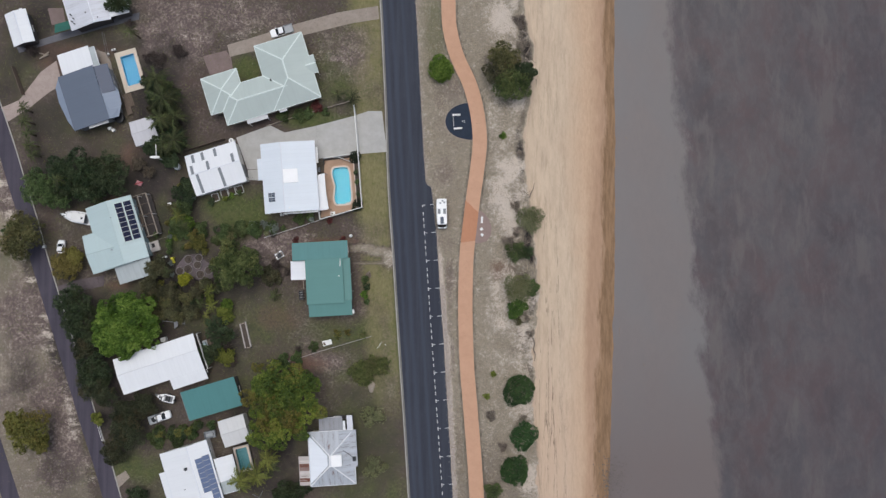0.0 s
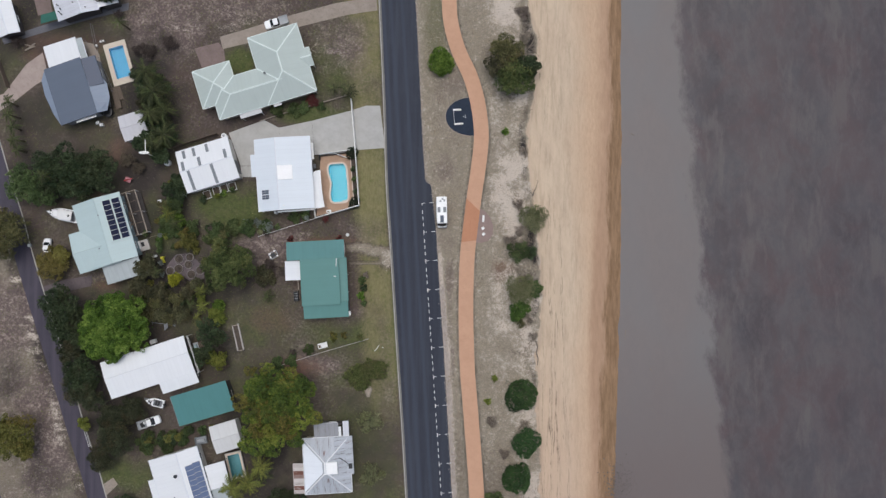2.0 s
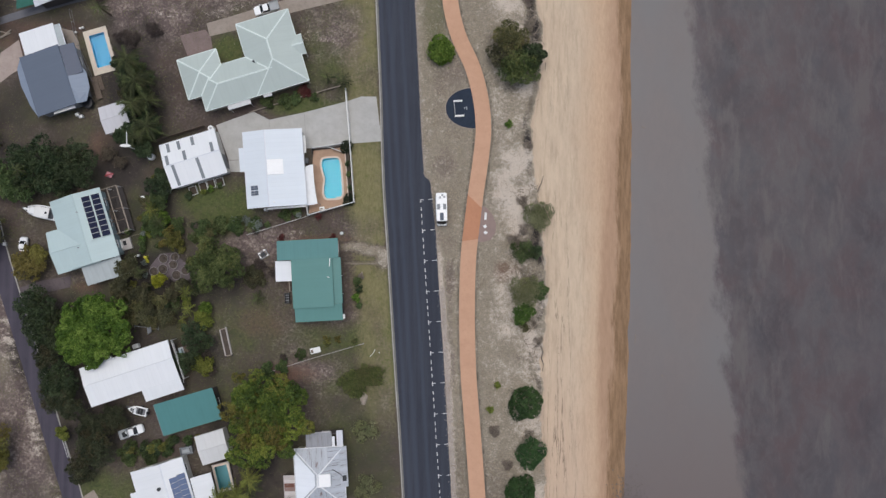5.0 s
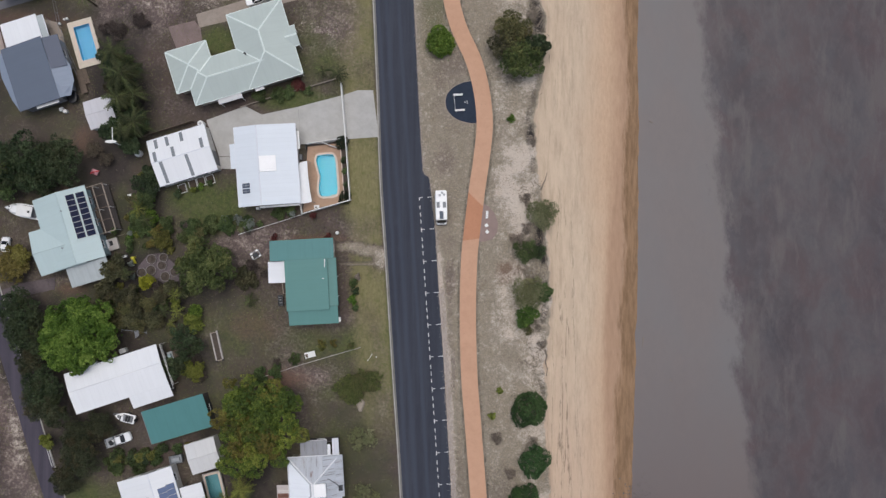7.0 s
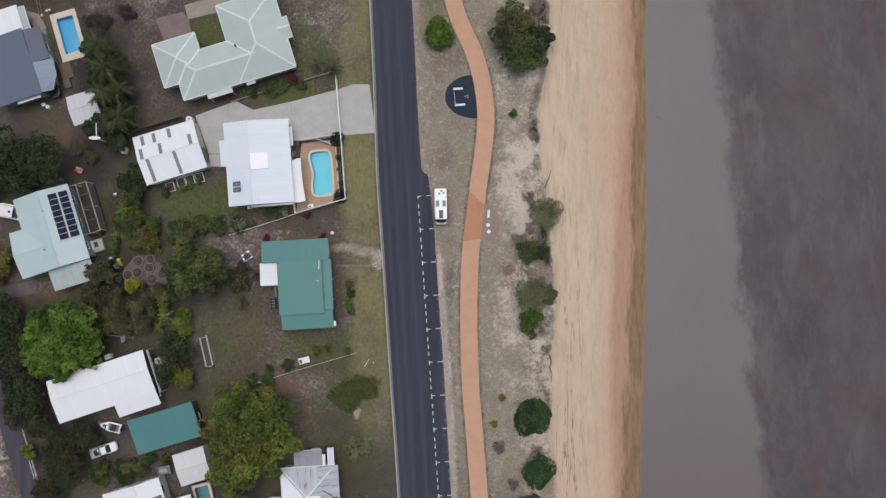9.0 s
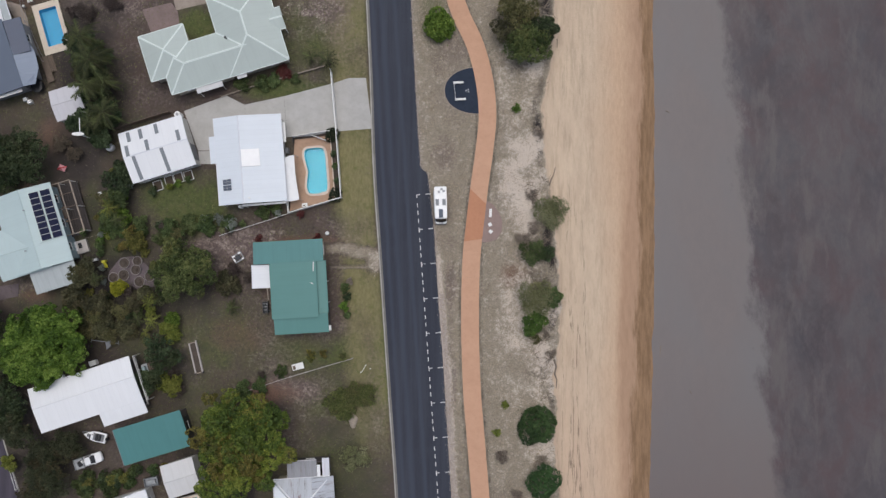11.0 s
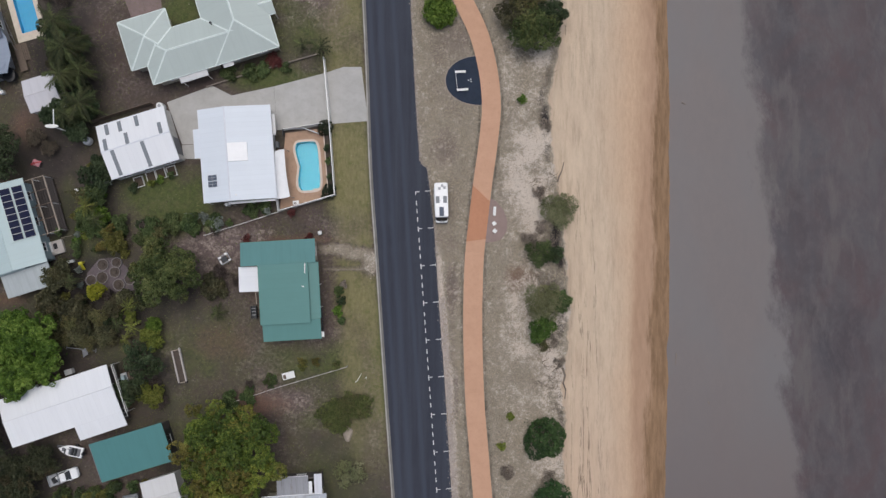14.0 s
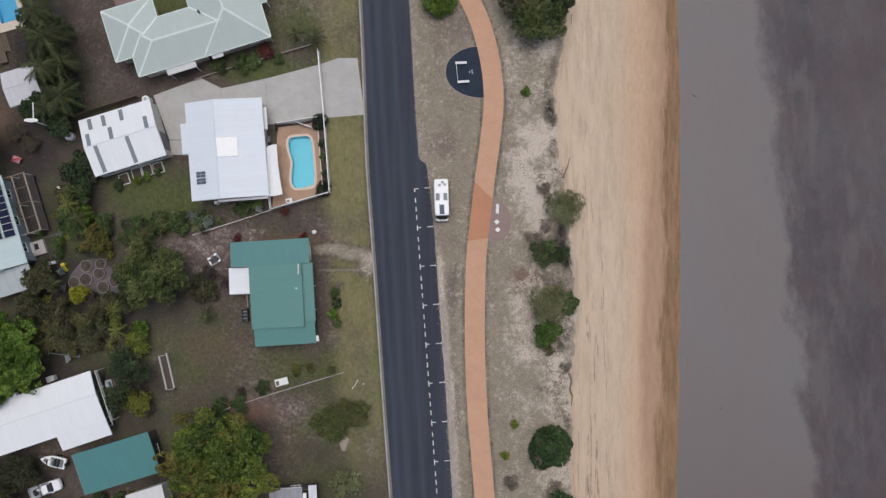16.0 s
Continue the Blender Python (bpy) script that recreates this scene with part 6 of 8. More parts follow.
    for cx, cy, a in ((x1 - r, y1 - r, 0), (x0 + r, y1 - r, 90), (x0 + r, y0 + r, 180), (x1 - r, y0 + r, 270)):
        for k in range(n + 1):
            t = radians(a + 90 * k / n)
            out.append((cx + r * math.cos(t), cy + r * math.sin(t), z))
    return out


def wheel(th, x, y, r=0.33, w=0.22):
    s = Shape()
    for k0, k1, rad in ((-w / 2, w / 2, r),):
        rings = [[(x + k, y + q * math.cos(t), r + q * math.sin(t)) for t in (2 * math.pi * i / 18 for i in range(18))] for k, q in ((k0, r * 0.9), (k0 + 0.03, r), (k1 - 0.03, r), (k1, r * 0.9))]
        s.loft(rings)
    tyre = part("wheel", s, TYRE, th, smooth=False)
    side = 1 if x > 0 else -1
    part("rim", Shape().loft([[(x + side * d, y + q * math.cos(t), r + q * math.sin(t)) for t in (2 * math.pi * i / 14 for i in range(14))] for d, q in ((w / 2 - 0.02, r * 0.62), (w / 2 + 0.012, r * 0.58))]), RIM, tyre)


def car(org, rz, L, W, H, kind, label, name="car", paint=None):
    """A car that heads along +y, standing on its wheels."""
    paint = paint or WHITE_GEL
    th = thing(name, *org, 0.05, rz, label, name)
    a, b = -L / 2, L / 2
    s = Shape()
    s.loft([rounded(-W / 2 + 0.12, W / 2 - 0.12, a + 0.1, b - 0.12, 0.28, 0.3), rounded(-W / 2 + 0.02, W / 2 - 0.02, a + 0.02, b - 0.03, 0.42, 0.4), rounded(-W / 2, W / 2, a, b, 0.62, 0.45), rounded(-W / 2 + 0.05, W / 2 - 0.05, a + 0.05, b - 0.12, 0.92, 0.45)])
    part("body", s, paint, th)
    if kind == "ute":
        c0, c1, tray = a + 0.36 * L, a + 0.72 * L, True
    elif kind == "wagon":
        c0, c1, tray = a + 0.04 * L, a + 0.70 * L, False
    else:
        c0, c1, tray = a + 0.10 * L, a + 0.68 * L, False
    g = Shape().loft([rounded(-W / 2 + 0.09, W / 2 - 0.09, c0, c1 + 0.12, 0.92, 0.25), rounded(-W / 2 + 0.24, W / 2 - 0.24, c0 + 0.3, c1 - 0.55, H - 0.05, 0.25)])
    part("cabin_glass", g, GLASS, th)
    part("cabin_roof", Shape().loft([rounded(-W / 2 + 0.21, W / 2 - 0.21, c0 + 0.26, c1 - 0.5, H - 0.07, 0.22), rounded(-W / 2 + 0.25, W / 2 - 0.25, c0 + 0.34, c1 - 0.6, H, 0.2)]), paint, th)
    for x in (-1, 1):
        part("pillar", Shape().bar((x * (W / 2 - 0.12), c1 + 0.1, 0.9), (x * (W / 2 - 0.25), c1 - 0.55, H - 0.05), 0.07, 0.05), paint, th)
        part("mirror", Shape().box(x * W / 2 - 0.1, x * W / 2 + 0.1, c1 - 0.12, c1, 0.95, 1.1), paint, th, bevel=0.03)
        part("headlight", Shape().box(x * (W / 2 - 0.3) - 0.17, x * (W / 2 - 0.3) + 0.17, b - 0.16, b - 0.02, 0.62, 0.78), LAMP_CLEAR, th, bevel=0.03)
        part("tail_light", Shape().box(x * (W / 2 - 0.2) - 0.09, x * (W / 2 - 0.2) + 0.09, a - 0.01, a + 0.1, 0.62, 0.88), LAMP_RED, th, bevel=0.02)
        for y in (a + 0.18 * L, b - 0.19 * L):
            wheel(th, x * (W / 2 - 0.11), y)
    if tray:
        t = Shape()
        for q in ((-W / 2, W / 2, a - 0.05, a + 0.02, 0.9, 1.2), (-W / 2, -W / 2 + 0.06, a, c0 - 0.05, 0.9, 1.2), (W / 2 - 0.06, W / 2, a, c0 - 0.05, 0.9, 1.2), (-W / 2, W / 2, c0 - 0.12, c0 - 0.05, 0.9, 1.35), (-W / 2, W / 2, a, c0 - 0.1, 0.86, 0.95)):
            t.box(*q)
        part("tray", t, ROOF_TILE_GREY, th, "pale grey open tray")
    return th


def motorhome(org, rz):
    """Heads along +y."""
    th = thing("motorhome", *org, 0.04, rz, "white motorhome with roof hatches parked on dry grass", "motorhome")
    W, L = 2.16, 6.3
    a, b = -L / 2, L / 2
    part("body", Shape().loft([rounded(-W / 2 + 0.04, W / 2 - 0.04, a + 0.04, b - 1.0, 0.45, 0.12), rounded(-W / 2, W / 2, a, b - 0.95, 0.7, 0.14), rounded(-W / 2, W / 2, a, b - 0.95, 2.2, 0.16), rounded(-W / 2 + 0.01, W / 2 - 0.01, a, b - 0.8, 2.75, 0.3), rounded(-W / 2 + 0.07, W / 2 - 0.07, a + 0.07, b - 0.92, 2.9, 0.28)]), WHITE_GEL, th)
    part("cab", Shape().loft([rounded(-0.95, 0.95, b - 1.4, b - 0.05, 0.4, 0.25), rounded(-0.98, 0.98, b - 1.4, b, 0.75, 0.35), rounded(-0.9, 0.9, b - 1.4, b - 0.12, 1.15, 0.35)]), WHITE_GEL, th)
    part("windscreen", Shape().loft([rounded(-0.92, 0.92, b - 1.3, b - 0.3, 1.15, 0.35), rounded(-0.82, 0.82, b - 1.3, b - 0.74, 2.0, 0.3)]), GLASS, th)
    part("bumper", Shape().loft([rounded(-0.96, 0.96, b - 0.3, b + 0.06, 0.32, 0.12), rounded(-0.96, 0.96, b - 0.3, b + 0.05, 0.58, 0.12)]), BLACK_PLASTIC, th)
    for x in (-1, 1):
        part("headlight", Shape().box(x * 0.72 - 0.16, x * 0.72 + 0.16, b - 0.14, b - 0.01, 0.78, 0.98), LAMP_CLEAR, th, bevel=0.03)
        part("mirror", Shape().box(x * 1.14 - 0.09, x * 1.14 + 0.09, b - 0.62, b - 0.5, 1.3, 1.65), BLACK_PLASTIC, th, bevel=0.03)
        part("tail_light", Shape().box(x * 0.95 - 0.06, x * 0.95 + 0.06, a - 0.02, a + 0.03, 0.8, 1.15), LAMP_RED, th)
        part("side_window", Shape().box(x * W / 2 - 0.02, x * W / 2 + 0.02, -0.9, 0.5, 1.5, 2.0), GLASS, th)
        wheel(th, x * (W / 2 - 0.14), a + 1.5, 0.36)
        wheel(th, x * (W / 2 - 0.16), b - 1.0, 0.36)
    part("bonnet_grille", Shape().box(-0.5, 0.5, b - 0.12, b + 0.03, 0.62, 0.74), BLACK_PLASTIC, th)
    for x in (-0.28, 0.0, 0.28):
        part("wiper_vent", Shape().box(x - 0.06, x + 0.06, b - 0.3, b - 0.1, 1.1, 1.18), BLACK_PLASTIC, th)
    hatch = part("roof_solar_panel", Shape().box(-0.33, 0.33, 0.75, 2.15, 2.91, 2.96), SOLAR_DIM, th, bevel=0.015)
    part("panel_rim", Shape().box(-0.37, 0.37, 0.71, 2.19, 2.89, 2.92), ROOF_TILE_GREY, hatch)
    for x in (-0.58, 0.58):
        k = part("roof_hatch", Shape().box(x - 0.25, x + 0.25, -0.95, 0.05, 2.9, 2.97), SKYLIGHT, th, bevel=0.02)
        part("hatch_rim", Shape().box(x - 0.3, x + 0.3, -1.0, 0.1, 2.88, 2.92), ROOF_TILE_GREY, k)
    for x, y in ((-0.55, -2.3), (0.25, -2.2), (-0.2, -2.65)):
        part("roof_vent", Shape().box(x - 0.2, x + 0.2, y - 0.2, y + 0.2, 2.9, 3.04), ROOF_TILE_GREY, th, bevel=0.04)
    part("awning_case", Shape().box(W / 2, W / 2 + 0.1, -2.4, 1.2, 2.55, 2.67), ROOF_TILE_GREY, th, bevel=0.02)
    part("aerial", Shape().tube([(0.1, -0.35, 2.9), (0.1, -0.35, 3.1), (0.35, -0.2, 3.14)], 0.02, 6), STEEL, th)
    return th


def boat(org, rz, L, W, label, cabin):
    """Bow along +y, on a road trailer."""
    th = thing("boat", *org, 0.05, rz, label, "boat")
    rings = []
    for k in range(11):
        t = k / 10
        y = -L / 2 + L * t
        w = W / 2 * (1 - max(0, (t - 0.45) / 0.55) ** 2.2 * 0.985)
        z = 0.95 + 0.3 * t * t
        keel = 0.5 + 0.35 * max(0, t - 0.7) / 0.3 * t
        rings.append([(-w, y, z), (-w * 0.85, y, keel + 0.15), (0, y, keel), (w * 0.85, y, keel + 0.15), (w, y, z), (w * 0.8, y, z + 0.04), (0, y, z + 0.05), (-w * 0.8, y, z + 0.04)])
    part("hull", Shape().loft(rings), WHITE_GEL, th)
    well = Shape().loft([rounded(-W / 2 + 0.26, W / 2 - 0.26, -L / 2 + 0.3, (0.02 if cabin else 0.16) * L, 1.06, 0.15), rounded(-W / 2 + 0.24, W / 2 - 0.24, -L / 2 + 0.3, (0.02 if cabin else 0.16) * L, 1.1, 0.15)])
    part("cockpit", well, GREY_DECK, th)
    if cabin:
        part("cabin", Shape().loft([rounded(-W * 0.36, W * 0.36, -0.02 * L, 0.34 * L, 1.05, 0.3), rounded(-W * 0.27, W * 0.27, 0.02 * L, 0.27 * L, 1.65, 0.3)]), WHITE_GEL, th)
        part("hardtop", Shape().loft([rounded(-W * 0.4, W * 0.4, -0.4 * L, 0.06 * L, 2.2, 0.2), rounded(-W * 0.38, W * 0.38, -0.38 * L, 0.04 * L, 2.28, 0.2)]), WHITE_PAINT, th)
        for x in (-0.3, 0.3):
            part("bow_hatch", Shape().box(x - 0.14, x + 0.14, 0.34 * L + 0.15, 0.34 * L + 0.45, 1.2, 1.27), GLASS, th, bevel=0.02)
        posts(th, [(-W * 0.36, -0.36 * L), (W * 0.36, -0.36 * L), (-W * 0.34, 0.02 * L), (W * 0.34, 0.02 * L)], 2.2, STEEL, 0.025)
        part("bow_rail", Shape().tube([(-0.5, 0.3 * L, 1.5), (0, 0.49 * L, 1.6), (0.5, 0.3 * L, 1.5)], 0.025, 6), STEEL, th)
        part("roof_hatch", Shape().box(-0.2, 0.2, -0.34 * L, -0.28 * L, 2.28, 2.34), BLACK_PLASTIC, th)
    else:
        part("console", Shape().box(-0.4, 0.35, 0.0, 0.5, 1.1, 1.7), WHITE_GEL, th, bevel=0.05)
        part("windscreen", Shape().bar((-0.4, 0.5, 1.6), (0.4, 0.5, 1.6), 0.12, 0.3), GLASS, th)
        for y in (-0.9, -0.4):
            part("seat", Shape().box(-0.55, 0.55, y - 0.15, y + 0.15, 1.1, 1.4), BLACK_PLASTIC, th, bevel=0.04)
        part("deck_pad", Shape().loft([rounded(-0.3, 0.3, 0.24 * L, 0.36 * L, 1.2, 0.15), rounded(-0.3, 0.3, 0.24 * L, 0.36 * L, 1.24, 0.15)]), GREY_DECK, th)
    part("outboard", Shape().loft([rounded(-0.2, 0.2, -L / 2 - 0.45, -L / 2 + 0.02, 0.75, 0.1), rounded(-0.22, 0.22, -L / 2 - 0.5, -L / 2 + 0.02, 1.2, 0.12), rounded(-0.15, 0.15, -L / 2 - 0.4, -L / 2 - 0.05, 1.4, 0.1)]), BLACK_PLASTIC, th)
    part("trailer_frame", Shape().bar((-0.6, -L / 2, 0.4), (-0.1, L / 2 + 0.7, 0.4), 0.1, 0.1).bar((0.6, -L / 2, 0.4), (0.1, L / 2 + 0.7, 0.4), 0.1, 0.1).bar((-0.9, -0.4, 0.38), (0.9, -0.4, 0.38), 0.1, 0.1), STEEL, th)
    wheel(th, -W / 2 + 0.05, -0.4, 0.3, 0.18)
    wheel(th, W / 2 - 0.05, -0.4, 0.3, 0.18)
    return th


motorhome((-0.23, 9.29), 181.5)
car((-34.77, 48.78), 106, 5.0, 1.78, 1.45, "ute", "white utility with open tray on the driveway", "utility")
car((-60.49, -34.14), -72, 4.7, 1.75, 1.4, "ute", "white utility with loaded open tray on shaded grass", "utility")
load = thing("tarpaulin_bundle", -61.57, -34.50, 1.0, -60, "crumpled dark and white bundle in the tray", "bundle")
part("cover", Shape().loft([rounded(-0.5, 0.5, -0.7, 0.3, 0.0, 0.15), rounded(-0.45, 0.48, -0.66, 0.27, 0.2, 0.2), rounded(-0.2, 0.3, -0.4, 0.1, 0.34, 0.15)]), BLACK_PLASTIC, load)
part("sack", Shape().loft([rounded(-0.4, 0.1, 0.0, 0.6, 0.0, 0.15), rounded(-0.36, 0.08, 0.04, 0.55, 0.3, 0.15)]), WHITE_PAINT, load)
car((-81.94, 2.33), -2, 2.9, 1.5, 1.45, "hatch", "small white hatchback under a yellow tree")
boat((-78.66, 8.74), 79, 6.3, 2.55, "white half-cabin boat on a trailer beside the house", True)
boat((-59.30, -29.99), 76, 3.7, 1.7, "small open white runabout on a trailer", False)
tr = thing("box_trailer", -49.88, -37.87, 0.05, -79, "small grey steel box trailer on grass", "trailer")
part("tub", Shape().ring([(-0.75, -1.2), (0.75, -1.2), (0.75, 1.2), (-0.75, 1.2)], [(-0.68, -1.13), (0.68, -1.13), (0.68, 1.13), (-0.68, 1.13)], 0.45, 0.85).box(-0.7, 0.7, -1.15, 1.15, 0.42, 0.47), STEEL, tr)
part("load", Shape().box(-0.3, 0.35, -0.8, 0.7, 0.47, 0.8), ROOF_TILE_GREY, tr, bevel=0.04)
part("drawbar", Shape().bar((-0.4, 1.2, 0.4), (0, 2.1, 0.4), 0.08, 0.08).bar((0.4, 1.2, 0.4), (0, 2.1, 0.4), 0.08, 0.08), DARK_STEEL, tr)
wheel(tr, -0.85, 0, 0.28, 0.17)
wheel(tr, 0.85, 0, 0.28, 0.17)


# ---- fences and walls ----
def fence(p, q, top, gap, mat, label, name="fence", rails=(0.35, 0.95), boards=0.0, width=0.08):
    p, q = Vector(p), Vector(q)
    d = q - p
    L = d.length
    th = thing(name, p.x, p.y, 0, math.degrees(math.atan2(d.y, d.x)), label, "fence")
    n = max(1, round(L / gap))
    for k in range(n + 1):
        part("post", Shape().box(L * k / n - width / 2, L * k / n + width / 2, -width / 2, width / 2, 0, top), mat, th)
    for z in rails:
        part("rail", Shape().box(0, L, -width * 0.3, width * 0.3, z * top, z * top + 0.06), mat, th)
    if boards:
        m = max(1, round(L / boards))
        for k in range(m):
            part("panel", Shape().box(L * k / m + 0.01, L * (k + 1) / m - 0.01, width * 0.3, width * 0.3 + 0.04, 0.05, top - 0.04), mat, th)
    return th


fence((-19.13, 32.78), (-18.26, 22.72), 1.5, 2.4, WHITE_PAINT, "white panel fence and gate across the driveway", boards=2.4, width=0.22)
fence((-18.26, 22.47), (-17.39, 10.73), 1.5, 2.4, WHITE_PAINT, "white panel fence beside the pool", boards=2.4, width=0.16)
fence((-17.46, 10.73), (-26.37, 8.17), 1.5, 2.4, WHITE_PAINT, "white panel fence below the pool", boards=2.4, width=0.16)
fence((-26.37, 8.17), (-26.61, 10.00), 1.5, 2.4, WHITE_PAINT, "short white panel fence by the house", boards=2.4, width=0.12)
fence((-25.65, 20.28), (-25.66, 21.25), 1.4, 1.2, DARK_STEEL, "short dark pool fence", boards=0.6)
fence((-25.66, 21.25), (-19.30, 22.23), 1.4, 2.4, WHITE_PAINT, "white and dark pool fence by the driveway", boards=2.4)
fence((-22.72, 21.62), (-20.03, 20.64), 1.2, 1.2, WHITE_PAINT, "white swung-open pool gate", "gate", boards=1.3)
fence((-38.32, 4.27), (-29.78, 6.95), 1.0, 3.0, WHITE_PAINT, "thin white wire boundary fence between lots", rails=(0.5, 0.9), width=0.06)
fence((-29.78, 6.95), (-26.49, 8.04), 1.0, 3.0, WHITE_PAINT, "thin white wire boundary fence by the pool", rails=(0.5, 0.9), width=0.06)
fence((-33.85, -22.52), (-26.31, -20.10), 0.9, 2.6, PALE_RING, "low grey boundary fence between lots", rails=(0.5, 0.94), width=0.1)
fence((-26.31, -20.10), (-15.5, -16.95), 0.9, 2.6, PALE_RING, "low pale boundary fence on the lawn", rails=(0.5, 0.94), width=0.12)
fence((-73.38, 48.43), (-71.87, 41.41), 1.1, 2.4, WALL_GREY, "grey steel pool safety fence", rails=(0.1, 0.95), width=0.05)
fence((-71.87, 41.41), (-68.76, 34.41), 1.1, 2.4, WALL_GREY, "grey steel pool safety fence by the house", rails=(0.1, 0.95), width=0.05)
fence((-56.71, 22.50), (-46.94, 25.56), 1.4, 2.4, TIMBER, "brown timber fence behind the white shed", boards=1.2)
fence((-38.15, 28.37), (-34.11, 29.72), 0.4, 2.4, OLD_CONCRETE, "low concrete garden edging beside the drive", boards=2.4, width=0.2)
fence((-34.11, 29.72), (-20.05, 33.76), 0.45, 2.4, OLD_CONCRETE, "low concrete garden wall beside the mint house", boards=2.4, width=0.2)
fence((-74.06, -35.48), (-72.94, -39.11), 0.9, 2.4, WHITE_PAINT, "white rail fence along the lane", width=0.12)
fence((-92.6, 41.1), (-90.5, 35.2), 1.5, 2.4, TIMBER, "weathered brown timber fence beside the lane", boards=0.6, width=0.12)
fence((-61.14, 3.92), (-55.41, 5.38), 0.9, 3.0, TIMBER_PALE, "thin pale garden fence", rails=(0.9,), width=0.07)

strip = thing("garden_strip", 0, 0, 0, 0, "narrow planted soil strip between pool paving and fence", "garden bed")
part("soil", Shape().prism([(-19.30, 21.62), (-18.49, 21.62), (-17.70, 11.09), (-18.49, 10.85)], -0.1, 0.16), MULCHED, strip)
part("edging", Shape().prism([(-19.47, 21.62), (-19.30, 21.62), (-18.49, 10.85), (-18.66, 10.85)], -0.1, 0.2), COPING, strip)

# ---- shade sail over the pool deck ----
sail = Shape()
grid = []
c00, c10, c11, c01 = [Vector((*p, z)) for p, z in (((-26.60, 17.37), 2.7), ((-25.16, 17.89), 2.3), ((-24.26, 10.32), 2.2), ((-26.41, 9.93), 2.7))]
for i in range(9):
    for j in range(9):
        u, v = i / 8, j / 8
        p = (c00 * (1 - u) + c10 * u) * (1 - v) + (c01 * (1 - u) + c11 * u) * v
        p += Vector((-0.15 * u * math.sin(math.pi * v), 0.2 * (0.5 - v) * math.sin(math.pi * u), -0.22 * math.sin(math.pi * u) * math.sin(math.pi * v)))
        grid.append(p)
up = [p + Vector((0, 0, 0.02)) for p in grid]
faces = [(i * 9 + j, i * 9 + j + 1, i * 9 + j + 10, i * 9 + j + 9) for i in range(8) for j in range(8)]
sail.add(up, [f[::-1] for f in faces]).add(grid, faces)
sail_thing = thing("shade_sail", 0, 0, 0, 0, "white fabric shade sail between house and pool", "shade sail")
part("cloth", sail, SAIL, sail_thing, smooth=True)
for c in (c10, c11):
    part("pole", Shape().tube([(c.x + 0.2, c.y, 0.1), (c.x, c.y, c.z + 0.15)], 0.05, 8), STEEL, sail_thing)

# ---- the exercise pad ----
pad_c = Vector((6.63, 29.45))
arc = [(pad_c.x + 2.0, pad_c.y + 4.03)]
for k in range(25):
    t = math.pi / 2 + math.pi * k / 24
    arc.append((pad_c.x + 6.10 * math.copysign(abs(math.cos(t)) ** 0.85, math.cos(t)), pad_c.y + 4.03 * math.sin(t)))
arc.append((pad_c.x + 2.0, pad_c.y - 4.03))
pad = thing("pavement_4", 0, 0, 0, 0, "black rubber exercise pad with pale edging", "rubber pad", kind="structure")
part("edging", Shape().prism([(pad_c.x + (x - pad_c.x) * 1.025, pad_c.y + (y - pad_c.y) * 1.025) for x, y in arc], -0.1, 0.045), OLD_CONCRETE, pad)
part("softfall", Shape().prism(arc, -0.1, 0.06), RUBBER, pad)


def bench(org, rz, l, w, label, mat=WHITE_PAINT, name="bench", h=0.46):
    th = thing(name, *org, 0.06, rz, label, name.split("_")[-1])
    for k in range(3):
        part("slat", Shape().box(-l / 2, l / 2, -w / 2 + k * w / 3 + 0.006, -w / 2 + (k + 1) * w / 3 - 0.006, h - 0.05, h), mat, th, bevel=0.008)
    for x in (-l / 2 + 0.2, l / 2 - 0.2):
        part("leg", Shape().box(x - 0.04, x + 0.04, -w / 2 + 0.04, w / 2 - 0.04, 0, h - 0.05), STEEL, th)
    return th


bench((2.90, 30.76), 2, 1.75, 0.38, "white slatted exercise bench on the rubber pad")
bench((3.26, 27.83), 4, 1.85, 0.38, "white slatted exercise bench with a rail beside it")
rail = thing("exercise_rail", 2.10, 30.80, 0.06, 0, "thin white exercise rail between two benches", "exercise rail")
dx, dy = np.array((2.40, 27.73)) - np.array((2.10, 30.80))
part("rail", Shape().bar((0, 0, 0.9), (dx, dy, 0.9), 0.06, 0.06), WHITE_PAINT, rail)
posts(rail, [(0, 0), (dx, dy)], 0.9, WHITE_PAINT, 0.04)
for p in ((4.24, 29.39), (4.61, 29.57), (4.67, 29.20)):
    s = thing("step_post", *p, 0.06, 0, "short pale step post on the rubber pad", "step post", "step posts")
    part("cap", Shape().drum(0, 0, 0.22, 0.27, 0.13, 12), ROOF_TILE_GREY, s)
    part("stem", Shape().drum(0, 0, 0, 0.22, 0.06, 10), STEEL, s)

# ---- the rest stop beside the path ----
rest = [(7.58, 10.34), (8.80, 9.61), (9.89, 8.26), (10.50, 6.55), (10.38, 4.84), (9.52, 3.50), (8.06, 3.02), (6.59, 3.02), (6.35, 6.80)]
tagged(part("pavement_5", Shape().prism(rest, -0.1, 0.055), MAUVE), "mauve concrete rest area beside the footpath", "paving", kind="structure")
bench((8.39, 8.08), 86, 1.45, 0.46, "white slatted park bench on mauve concrete", name="park_bench")


def stool(org, rz):
    th = thing("park_stool", *org, 0.055, rz, "square white park stool on mauve concrete", "stool", "park stools")
    part("seat", Shape().box(-0.3, 0.3, -0.3, 0.3, 0.4, 0.47), WHITE_PAINT, th, bevel=0.02)
    part("stem", Shape().box(-0.08, 0.08, -0.08, 0.08, 0, 0.4), STEEL, th)


stool((8.30, 6.07), 33)
stool((8.42, 4.85), 52)


